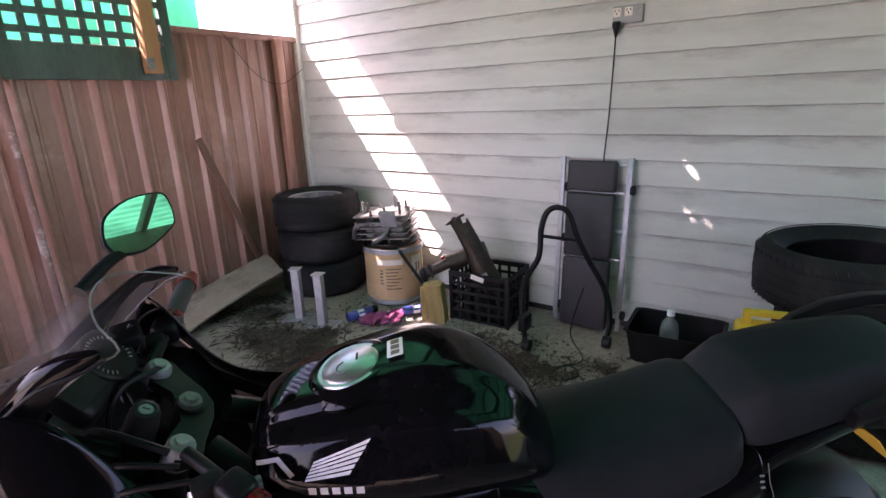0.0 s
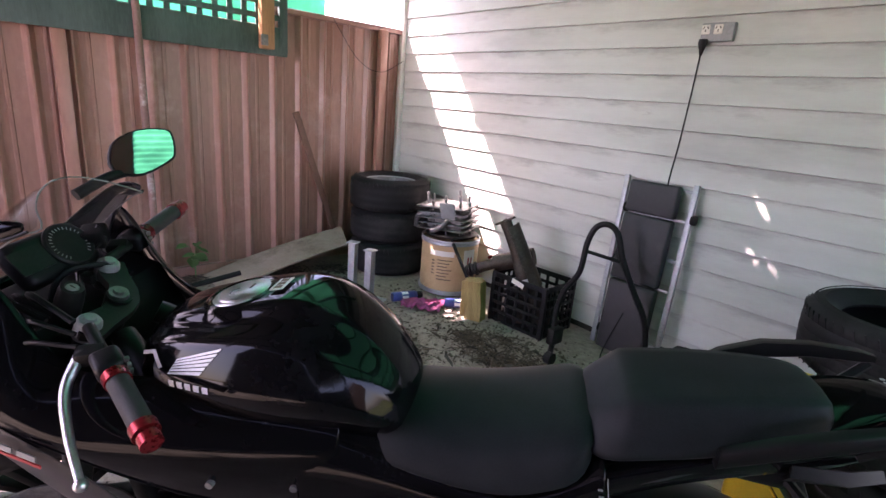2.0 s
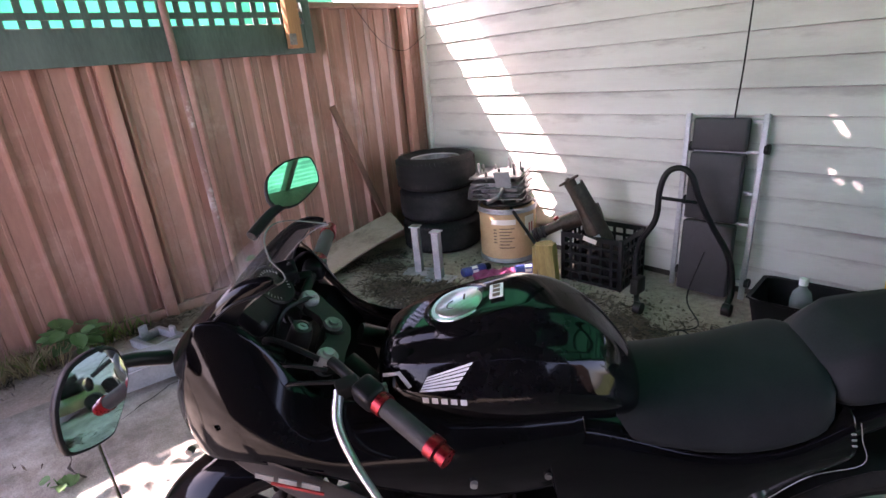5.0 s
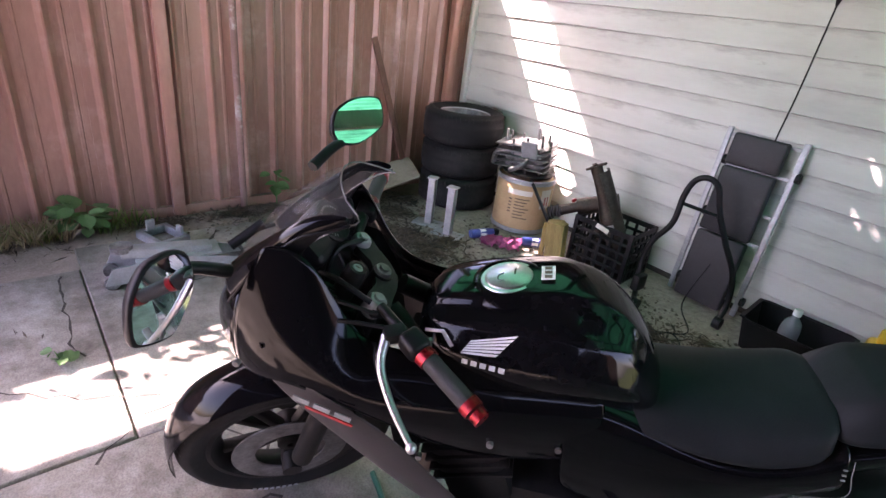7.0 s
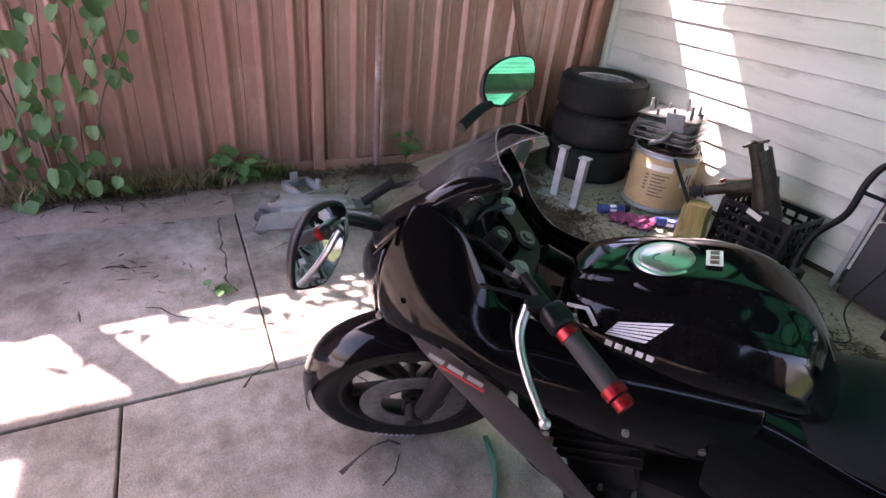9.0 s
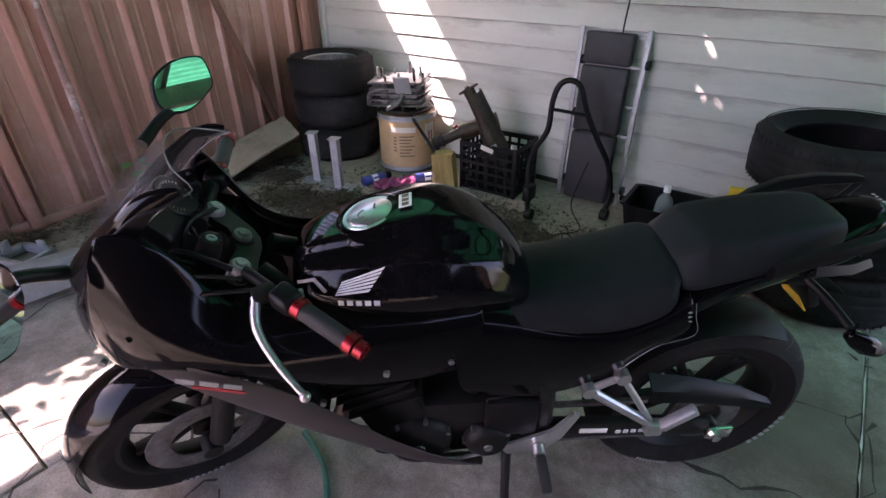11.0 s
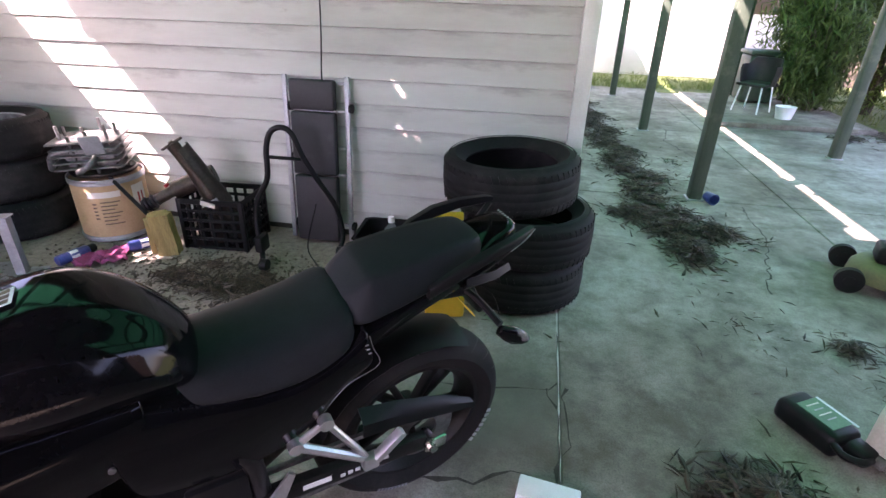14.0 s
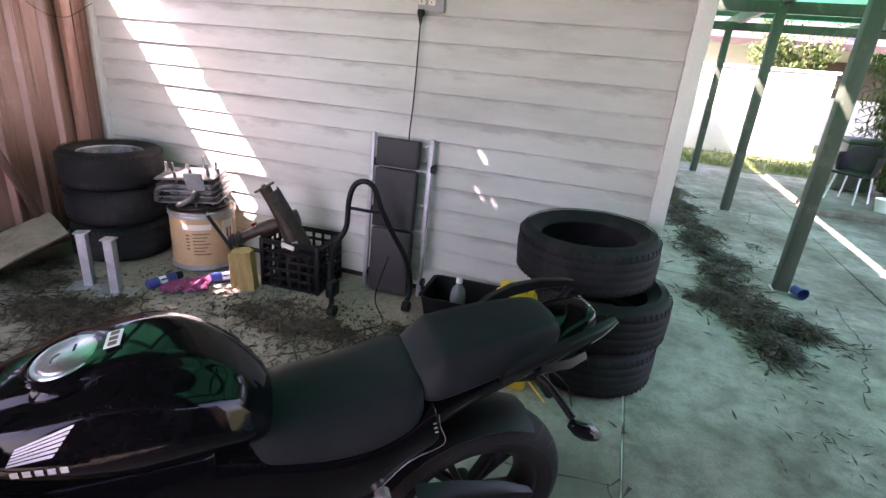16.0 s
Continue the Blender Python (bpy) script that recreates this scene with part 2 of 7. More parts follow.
GUNMETAL = surface("dark_grey_paint", (0.022, 0.019, 0.02), (0.036, 0.031, 0.031), (0.3, 0.45), 8, 120, 0.02, 0.0005, specular=0.4)
PLASTIC = surface("black_plastic", (0.003, 0.003, 0.004), (0.008, 0.008, 0.009), (0.35, 0.55), 10, 220, 0.15, 0.001, specular=0.2)
VINYL = surface("seat_vinyl", (0.008, 0.0098, 0.0115), (0.015, 0.0185, 0.021), (0.45, 0.6), 8, 320, 0.3, 0.001, specular=0.10)
RUBBER = surface("tyre_rubber", (0.007, 0.007, 0.008), (0.018, 0.0175, 0.0175), (0.6, 0.85), 5, 150, 0.25, 0.002, dirt=(0.03, 0.028, 0.026), dirt_amount=0.15, specular=0.16)
OLDRUBBER = surface("dusty_tyre_rubber", (0.008, 0.008, 0.009), (0.02, 0.0195, 0.02), (0.6, 0.85), 4, 120, 0.3, 0.002, dirt=(0.04, 0.037, 0.035), dirt_amount=0.25, specular=0.16)
GRIP = surface("grip_rubber", (0.01, 0.01, 0.011), (0.03, 0.03, 0.03), (0.6, 0.8), 15, 400, 0.8, 0.002)
ENGINE = surface("engine_black", (0.004, 0.004, 0.004), (0.013, 0.0125, 0.0125), (0.4, 0.6), 10, 150, 0.25, specular=0.22)
ALLOY = surface("cast_alloy", (0.45, 0.45, 0.46), (0.62, 0.62, 0.63), (0.3, 0.45), 12, 180, 0.1, 0.001, metal=0.9)
BRIGHT = surface("polished_alloy", (0.6, 0.6, 0.61), (0.75, 0.75, 0.76), (0.15, 0.3), 12, 180, 0.04, 0.001, metal=1.0)
CAPMETAL = surface("brushed_cap_metal", (0.36, 0.37, 0.37), (0.48, 0.49, 0.49), (0.25, 0.38), 14, 200, 0.05, 0.001, metal=0.9)
RED = surface("red_anodised", (0.14, 0.004, 0.007), (0.30, 0.010, 0.016), (0.2, 0.35), 12, 160, 0.05, metal=0.6)
SILVERINK = surface("silver_print", (0.55, 0.55, 0.56), (0.68, 0.68, 0.69), (0.3, 0.45), 20, 200, 0.02)
DIMINK = surface("worn_print", (0.20, 0.20, 0.20), (0.40, 0.40, 0.40), (0.5, 0.7), 30, 200, 0.02)
REDINK = surface("red_print", (0.3, 0.02, 0.02), (0.4, 0.03, 0.03), (0.4, 0.5), 20, 200, 0.02)
WHITEINK = surface("white_print", (0.7, 0.7, 0.68), (0.8, 0.8, 0.78), (0.4, 0.6), 20, 200, 0.02)
YELLOW = surface("yellow_plastic", (0.62, 0.36, 0.02), (0.75, 0.46, 0.03), (0.4, 0.55), 12, 150, 0.05)
GALV = surface("galvanised_steel", (0.30, 0.31, 0.33), (0.46, 0.47, 0.49), (0.4, 0.6), 8, 60, 0.15, metal=0.7, dirt=(0.3, 0.28, 0.26), dirt_amount=0.15)
FIBRE = surface("fibreboard", (0.42, 0.26, 0.13), (0.54, 0.36, 0.20), (0.6, 0.8), 5, 90, 0.12, dirt=(0.26, 0.15, 0.07), dirt_amount=0.12)
CARD = surface("cardboard", (0.28, 0.205, 0.16), (0.40, 0.31, 0.25), (0.75, 0.9), 3, 60, 0.15, dirt=(0.15, 0.11, 0.08), dirt_amount=0.2)
PAPER = surface("label_paper", (0.62, 0.56, 0.5), (0.72, 0.67, 0.6), (0.6, 0.8), 10, 90, 0.05)
INK = surface("label_ink", (0.10, 0.07, 0.05), (0.16, 0.11, 0.07), (0.6, 0.8), 20, 90, 0.0)
SPLITWOOD = surface("split_wood", (0.18, 0.12, 0.04), (0.38, 0.27, 0.10), (0.7, 0.9), 6, 60, 0.5, 0.006, stretch=(4, 4, 0.5))
GREYMETAL = surface("dirty_casting", (0.10, 0.10, 0.10), (0.26, 0.26, 0.26), (0.35, 0.6), 14, 90, 0.3, metal=0.6, dirt=(0.05, 0.045, 0.04), dirt_amount=0.4)
EXHAUST = surface("stained_steel", (0.025, 0.021, 0.017), (0.085, 0.07, 0.055), (0.4, 0.65), 9, 80, 0.2, metal=0.7, dirt=(0.06, 0.035, 0.02), dirt_amount=0.35)
CANBLUE = surface("can_blue", (0.02, 0.035, 0.16), (0.05, 0.07, 0.26), (0.25, 0.4), 20, 150, 0.03)
CLOTH = surface("magenta_cloth", (0.20, 0.03, 0.09), (0.36, 0.07, 0.18), (0.8, 0.95), 12, 250, 0.5, 0.004)
FOAM = surface("white_foam", (0.72, 0.73, 0.74), (0.84, 0.84, 0.85), (0.7, 0.9), 12, 200, 0.2, 0.002)
PAD = surface("creeper_vinyl", (0.014, 0.014, 0.016), (0.027, 0.027, 0.031), (0.5, 0.7), 5, 200, 0.2, 0.001, dirt=(0.045, 0.045, 0.048), dirt_amount=0.15)
JACKPAINT = surface("pale_grey_paint", (0.20, 0.207, 0.21), (0.30, 0.307, 0.312), (0.4, 0.55), 9, 90, 0.1, dirt=(0.2, 0.19, 0.18), dirt_amount=0.2)
BLUE = surface("blue_plastic", (0.02, 0.04, 0.16), (0.03, 0.06, 0.22), (0.3, 0.5), 12, 120, 0.05)
GREENLABEL = surface("green_label", (0.03, 0.12, 0.06), (0.06, 0.2, 0.1), (0.35, 0.5), 14, 120, 0.03)
HOSE = surface("green_hose", (0.01, 0.085, 0.06), (0.02, 0.14, 0.10), (0.35, 0.55), 10, 120, 0.05, dirt=(0.10, 0.09, 0.075), dirt_amount=0.15)
JUG = surface("milky_plastic", (0.5, 0.47, 0.4), (0.66, 0.63, 0.56), (0.4, 0.6), 7, 90, 0.05, dirt=(0.3, 0.24, 0.17), dirt_amount=0.3)
BROWNROOF = surface("brown_metal", (0.05, 0.035, 0.03), (0.09, 0.06, 0.05), (0.5, 0.7), 3, 50, 0.1)
FARWALL = surface("far_wall_paint", (0.5, 0.5, 0.52), (0.62, 0.61, 0.62), (0.6, 0.8), 2, 40, 0.1, world_space=True)
TRUNK = surface("bark", (0.06, 0.045, 0.03), (0.15, 0.12, 0.09), (0.8, 0.95), 6, 60, 0.6, 0.01, stretch=(3, 3, 0.5))
LEAF = leaf_material("green_leaves", (0.035, 0.07, 0.015), (0.13, 0.19, 0.05))
IVY = leaf_material("vine_leaves", (0.05, 0.13, 0.04), (0.12, 0.24, 0.09))
DRYLEAF = leaf_material("dry_leaf_litter", (0.018, 0.012, 0.009), (0.12, 0.088, 0.06))
STRAW = leaf_material("dry_grass", (0.16, 0.12, 0.06), (0.36, 0.29, 0.16))
GRASS = leaf_material("grass_blades", (0.06, 0.10, 0.02), (0.20, 0.27, 0.07))
MIRROR = surface("mirror_glass", (0.82, 0.84, 0.84), (0.86, 0.88, 0.88), (0.015, 0.025), 5, 50, 0.0, metal=1.0)
SCREEN = glass_material("smoked_screen", (0.93, 0.92, 0.91), 0.03, 0.93)
SCREENEDGE = surface("clear_plastic_edge", (0.12, 0.115, 0.11), (0.2, 0.19, 0.185), (0.15, 0.3), 20, 200, 0.02)
DULLALLOY = surface("dull_alloy", (0.20, 0.21, 0.215), (0.30, 0.31, 0.315), (0.4, 0.55), 14, 200, 0.1, 0.001, metal=0.5)
LENSGLASS = glass_material("clear_lens", (0.9, 0.9, 0.9), 0.05, 0.45)
BOTTLE = glass_material("pale_blue_bottle", (0.75, 0.88, 0.9), 0.2, 0.35)

# ---- mesh helpers ----
def finish(name, bm, mat, angle=38, smooth=True):
    bmesh.ops.recalc_face_normals(bm, faces=bm.faces)
    me = bpy.data.meshes.new(name)
    bm.to_mesh(me)
    bm.free()
    me.materials.append(mat)
    if smooth:
        me.polygons.foreach_set("use_smooth", [True] * len(me.polygons))
        me.set_sharp_from_angle(angle=radians(angle))
    return me


def part(name, bm, mat, parent=None, label="", angle=38, m=None, smooth=True):
    """Links a bmesh as one mesh object, under a thing or a part where one is given."""
    ob = new(name, finish(name, bm, mat, angle, smooth))
    if parent is not None:
        ob.parent = parent
    if m is not None:
        ob.matrix_basis = m
    if label:
        ob["label"] = label
    return ob


def thing(name, label, category, m=None, group="", kind=""):
    ob = new(name)
    ob.empty_display_size = 0.05
    if m is not None:
        ob.matrix_basis = m
    return tagged(ob, label, category, group, kind)


def soften(ob, levels=1):
    s = ob.modifiers.new("smooth", "SUBSURF")
    s.levels = s.render_levels = levels
    return ob


def box(bm, size, centre=(0, 0, 0), m=None, bevel=0.0, seg=2):
    made = bmesh.ops.create_cube(bm, size=1.0)["verts"]
    bmesh.ops.scale(bm, vec=size, verts=made)
    if bevel:
        edges = list({e for v in made for e in v.link_edges})
        got = bmesh.ops.bevel(bm, geom=edges, offset=bevel, segments=seg, affect="EDGES", profile=0.5)
        made = list({v for f in got["faces"] for v in f.verts} | {v for v in made if v.is_valid})
    t = Matrix.Translation(centre)
    bmesh.ops.transform(bm, matrix=t if m is None else m @ t, verts=made)
    return bm


def solid(size, centre=(0, 0, 0), m=None, bevel=0.0, seg=2):
    return box(bmesh.new(), size, centre, m, bevel, seg)


def skin(bm, rings, closed=True, loop=False, caps=False):
    """Quads between rings of points."""
    rows = [[bm.verts.new(p) for p in r] for r in rings]
    n = len(rows[0])
    pairs = list(zip(rows, rows[1:])) + ([(rows[-1], rows[0])] if loop else [])
    for a, b in pairs:
        for i in range(n if closed else n - 1):
            j = (i + 1) % n
            bm.faces.new((a[i], a[j], b[j], b[i]))
    if caps:
        bm.faces.new(rows[0])
        bm.faces.new(list(reversed(rows[-1])))
    return bm


def lathe(bm, profile, seg=32, m=None, loop=False):
    rings = []
    for k in range(seg):
        a = 2 * math.pi * k / seg
        ring = [Vector((r * math.cos(a), r * math.sin(a), z)) for r, z in profile]
        rings.append([m @ p for p in ring] if m is not None else ring)
    skin(bm, rings, closed=loop, loop=True)
    bmesh.ops.remove_doubles(bm, verts=bm.verts, dist=1e-6)
    return bm


def rod(bm, a, b, r, seg=12, r2=None):
    a, b = Vector(a), Vector(b)
    d = b - a
    m = Matrix.Translation(a) @ d.to_track_quat("Z", "Y").to_matrix().to_4x4()
    r2 = r if r2 is None else r2
    rings = [[m @ Vector((q * math.cos(2 * math.pi * k / seg), q * math.sin(2 * math.pi * k / seg), z)) for k in range(seg)] for q, z in ((r, 0), (r2, d.length))]
    return skin(bm, rings, caps=True)


def smooth_line(pts, steps=6):
    """Catmull-Rom through the points."""
    p = [Vector(q) for q in pts]
    p = [2 * p[0] - p[1]] + p + [2 * p[-1] - p[-2]]
    out = []
    for i in range(1, len(p) - 2):
        for s in range(steps):
            t = s / steps
            a, b, c, d = p[i - 1 : i + 3]
            out.append(0.5 * (2 * b + (c - a) * t + (2 * a - 5 * b + 4 * c - d) * t * t + (3 * b - a - 3 * c + d) * t**3))
    return out + [p[-2]]


def tube(bm, pts, r, seg=10, steps=6, taper=None):
    line = smooth_line(pts, steps) if steps > 1 else [Vector(p) for p in pts]
    side, rings = None, []
    for i, p in enumerate(line):
        d = (line[min(i + 1, len(line) - 1)] - line[max(i - 1, 0)]).normalized()
        side = d.orthogonal().normalized() if side is None else (side - d * side.dot(d)).normalized()
        up = d.cross(side)
        q = r if taper is None else r + (taper - r) * i / (len(line) - 1)
        rings.append([p + q * (math.cos(2 * math.pi * k / seg) * side + math.sin(2 * math.pi * k / seg) * up) for k in range(seg)])
    return skin(bm, rings, caps=True)


def prism(bm, outline, thick, m=None):
    """An outline in x, y, thick along z, centred."""
    rings = [[Vector((x, y, z)) for x, y in outline] for z in (-thick / 2, thick / 2)]
    if m is not None:
        rings = [[m @ p for p in r] for r in rings]
    return skin(bm, rings, caps=True)


def hull_sections(bm, sections, caps=True):
    """A body from cross sections (x, [(y, z) from the top's middle down one side]), mirrored in y."""
    rings = []
    for x, half in sections:
        right = [Vector((x, -y, z)) for y, z in reversed(half) if y > 1e-6]
        rings.append([Vector((x, y, z)) for y, z in half] + right)
    return skin(bm, rings, closed=True, caps=caps)


def sheet(bm, rows, thick=0.004):
    """A curved panel from a grid of points, given a thickness."""
    skin(bm, [[Vector(p) for p in r] for r in rows], closed=False)
    bmesh.ops.recalc_face_normals(bm, faces=bm.faces)
    bmesh.ops.solidify(bm, geom=bm.faces[:], thickness=thick)
    return bm


def basis(x, y, z, origin=(0, 0, 0)):
    return Matrix(((*[v for v in (x[0], y[0], z[0])], origin[0]), (x[1], y[1], z[1], origin[1]), (x[2], y[2], z[2], origin[2]), (0, 0, 0, 1)))


def facing(normal, up=(0, 0, 1), at=(0, 0, 0)):
    """Axes whose z runs along the normal and whose y is as near up as may be."""
    z = Vector(normal).normalized()
    x = Vector(up).cross(z).normalized()
    return basis(x, z.cross(x), z, at)

# ---- the setting ----
def slab(x0, x1, y0, y1, mat=None, name="slab"):
    bm = solid((x1 - x0 - 0.006, y1 - y0 - 0.006, 0.08), ((x0 + x1) / 2, (y0 + y1) / 2, -0.04), bevel=0.006, seg=1)
    return part(name, bm, mat or CONCRETE, floor_thing)


bm = bmesh.new()
bmesh.ops.create_grid(bm, x_segments=60, y_segments=60, size=150)
for v in bm.verts:
    v.co.z = -0.06
ground = part("ground", bm, GRASSY)
tagged(ground, "grass and bare earth ground around the carport", "ground", kind="structure")
floor_thing = thing("floor", "stained grey concrete carport slabs with cracks and dirt", "floor", kind="structure")
for x0, x1, y0, y1 in ((0.28, 1.9, -3.06, 0.02), (0.55, 1.9, -6.2, -3.06), (1.9, 4.0, -3.57, 0.02), (1.9, 4.0, -6.2, -3.57),
                       (4.0, 5.9, -6.2, 1.33), (4.0, 5.9, 1.33, 4.0), (4.0, 5.9, 4.0, 7.6),
                       (5.9, 9.2, -6.2, 1.33), (5.9, 9.2, 1.33, 4.0), (5.9, 8.3, 4.0, 7.2)):
    slab(x0, x1, y0, y1)
earth = part("earth_strip", solid((0.9, 9.1, 0.06), (0.12, -4.45, -0.036), bevel=0.01, seg=1), DUST)
tagged(earth, "strip of dry brown earth along the fence", "earth", kind="structure")


def crack(points, width=0.013):
    """A narrow, wandering crack, filled with dirt, along the points."""
    bm = bmesh.new()
    line = []
    for a, b in zip(points, points[1:]):
        n = max(2, int((Vector(b) - Vector(a)).length / 0.05))
        for i in range(n):
            p = Vector(a).lerp(Vector(b), i / n)
            line.append(p + Vector((random.uniform(-1, 1), random.uniform(-1, 1))) * 0.014)
    rows = []
    for i, p in enumerate(line):
        d = (line[min(i + 1, len(line) - 1)] - line[max(i - 1, 0)]).normalized()
        w = width * random.uniform(0.15, 1.0) * (1.0 if random.random() < 0.8 else 1.8)
        s = Vector((-d.y, d.x)) * w / 2
        rows.append([Vector((*(p + s), 0.0015)), Vector((*(p - s), 0.0015))])
    skin(bm, rows, closed=False)
    return part("crack", bm, GROOVE, floor_thing, smooth=False)


for pts in (((0.59, -3.15), (0.99, -3.17), (1.28, -3.17), (1.39, -3.13)), ((3.30, -1.86), (3.54, -1.81), (3.71, -1.80), (3.82, -1.74), (3.98, -1.76)), ((3.98, -1.76), (4.03, -1.58), (4.02, -1.20)), ((3.45, -1.36), (3.77, -1.31), (3.95, -1.28), (4.04, -1.16)), ((3.94, -1.28), (3.97, -1.36), (4.02, -1.41)), ((2.42, -2.96), (2.35, -2.85), (2.40, -2.69)), ((2.52, -2.85), (2.38, -2.75)), ((1.95, -3.20), (1.81, -3.02), (1.76, -2.85), (1.88, -2.7)), ((2.0, -2.62), (2.2, -2.72), (2.42, -2.69)),
            ((5.3, 1.8), (5.5, 2.6), (5.3, 3.4), (5.45, 4.1)), ((5.2, -0.2), (5.45, 0.6), (5.5, 1.3)), ((1.9, -2.9), (2.1, -2.75), (2.3, -2.9)),
            ((1.6, -1.2), (1.9, -1.0), (2.2, -1.15), (2.5, -0.9)), ((2.1, -0.7), (2.4, -1.1), (2.9, -1.3)), ((1.35, -3.5), (1.6, -3.2), (1.75, -2.9)),
            ((0.75, -2.2), (0.95, -2.35), (0.9, -2.7), (1.05, -3.0)), ((0.35, -2.3), (0.6, -2.5), (0.66, -2.9)), ((1.35, -2.4), (1.6, -2.55), (1.88, -2.5)), ((0.9, -1.3), (1.1, -1.7), (1.0, -2.1))):
    crack([Vector(p) for p in pts])

bm = bmesh.new()
rows = []
for k in range(41):
    y = -2.6 + 2.0 * k / 40
    w = 0.0034 * random.random()
    rows.append([Vector((4.0 + random.uniform(-0.003, 0.003) - w, y, 0.003)), Vector((4.0 + w, y, 0.003))])
skin(bm, rows, closed=False)
part("joint_filler", bm, PAVING, floor_thing, "pale crumbling filler in the slab joint", smooth=False)

# the weatherboard wall of the house, board by board
P, Z0 = 0.14, 1.722
WALL_W = 3.97
wall = thing("wall_house", "white weatherboard house wall with dirty lapped boards", "wall", kind="structure")
part("backing", solid((WALL_W + 0.1, 0.1, 2.75), (WALL_W / 2 + 0.02, 0.075, 1.375)), TRIM, wall)
bm = bmesh.new()
prof = [(-0.004, P + 0.012), (-0.008, P), (-0.019, 0.012), (-0.021, 0.002), (-0.017, -0.001), (-0.006, 0.0), (0.02, 0.0), (0.02, P + 0.012)]
skin(bm, [[Vector((x, y, z)) for y, z in prof] for x in (0.0, WALL_W)], caps=True)
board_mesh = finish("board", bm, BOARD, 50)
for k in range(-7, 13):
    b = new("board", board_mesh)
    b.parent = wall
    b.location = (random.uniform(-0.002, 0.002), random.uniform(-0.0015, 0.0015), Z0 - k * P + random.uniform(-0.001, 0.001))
# lip stops down the end of the boards beside the corner
part("corner_trim", solid((0.05, 0.05, 2.72), (-0.012, -0.03, 1.36), bevel=0.004), TRIM, wall)
part("corner_trim", solid((0.085, 0.06, 2.72), (4.015, -0.028, 1.36), bevel=0.004), TRIM, wall)
part("side_wall", solid((0.1, 9.0, 2.75), (4.01, 4.56, 1.375)), TRIM, wall)
part("base_strip", solid((WALL_W, 0.05, 0.05), (WALL_W / 2, 0.02, 0.02), bevel=0.004), GROOVE, wall)
part("ledger_board", solid((4.3, 0.045, 0.16), (2.1, -0.06, 2.32), bevel=0.004), TRIM, wall)

# the house's own roof edge over the wall
eave = part("eave", solid((5.0, 1.22, 0.08), (1.72, 0.29, 2.58), bevel=0.006), TRIM)
tagged(eave, "painted eave lining of the house roof", "eave", kind="structure")
eave_side = part("eave", solid((0.6, 9.0, 0.08), (3.93, 5.45, 2.56), bevel=0.006), TRIM)
tagged(eave_side, "painted eave lining along the house side", "eave", kind="structure")

# ribbed steel fence
fence = thing("fence", "brown ribbed sheet-steel boundary fence with dull, scuffed paint", "fence", kind="structure")
RIB, TOP = 0.2, 1.88


def fence_sheet(ribs, high):
    bm = bmesh.new()
    pts = []
    for i in range(ribs):
        y = i * RIB
        pts += [(y, 0.0), (y + 0.05, 0.001), (y + 0.056, 0.006), (y + 0.07, 0.006), (y + 0.076, 0.001), (y + 0.110, 0.0), (y + 0.114, 0.003), (y + 0.138, 0.036), (y + 0.148, 0.036), (y + 0.168, 0.003), (y + 0.172, 0.0)]
    pts.append((ribs * RIB + 0.014, 0.0))
    back = [(y, x - 0.003) for y, x in reversed(pts)]
    ring = pts + back
    skin(bm, [[Vector((x, -y, z)) for y, x in ring] for z in (0.03, 0.7, 1.4, high)], caps=True)
    return finish("fence_sheet", bm, FENCE, 25)


LOW = 1.74
tall_sheet, low_sheet = fence_sheet(2, TOP), fence_sheet(2, LOW)
for i in range(24):
    s = new("fence_sheet", low_sheet if 3 <= i < 9 else tall_sheet)
    s.parent = fence
    s.location = (-0.03 + random.uniform(-0.004, 0.004), -0.03 - i * 2 * RIB, 0)
part("top_rail", solid((0.05, 1.2, 0.04), (-0.02, -0.62, TOP + 0.01), bevel=0.004), FENCE, fence)
part("top_rail", solid((0.05, 2.4, 0.04), (-0.02, -2.43, LOW + 0.01), bevel=0.004), FENCE, fence)
part("top_rail", solid((0.05, 6.0, 0.04), (-0.02, -6.63, TOP + 0.01), bevel=0.004), FENCE, fence)
part("bottom_rail", solid((0.05, 9.7, 0.10), (-0.02, -4.85, 0.012), bevel=0.004), FENCE, fence)
for y, h in ((-0.25, TOP), (-2.44, LOW), (-4.85, TOP), (-7.2, TOP)):
    part("fence_post", solid((0.06, 0.07, h), (0.012, y, h / 2), bevel=0.006), FENCE, fence)

# lattice screen above the fence
screen = thing("lattice_screen", "dark timber lattice screen with a solid board along its foot", "lattice", kind="structure")
L0, L1, LB, LT = -1.1, -3.75, 1.58, 2.42
part("foot_board", solid((0.03, L0 - L1, 0.19), (0.045, (L0 + L1) / 2, LB + 0.085), bevel=0.003), LATTICE, screen)
part("end_batten", solid((0.035, 0.06, LT - LB), (0.047, L0 - 0.03, (LB + LT) / 2), bevel=0.003), LATTICE, screen)
bm = solid((0.012, 0.036, LT - LB - 0.17))
upright = finish("slat", bm, LATTICE)
bm = solid((0.012, L0 - L1, 0.036))
level = finish("slat", bm, LATTICE)
y = L0 - 0.11
while y > L1:
    s = new("slat", upright)
    s.parent, s.location = screen, (0.040, y, (LB + 0.17 + LT) / 2)
    y -= 0.095
z = LB + 0.24
while z < LT:
    s = new("slat", level)
    s.parent, s.location = screen, (0.053, (L0 + L1) / 2, z)
    z += 0.095
awning = part("neighbour_awning", solid((0.02, 4.2, 0.62), (-1.0, -2.35, 2.0)), AWNING)
tagged(awning, "green translucent awning of the neighbour behind the lattice", "awning", kind="structure")
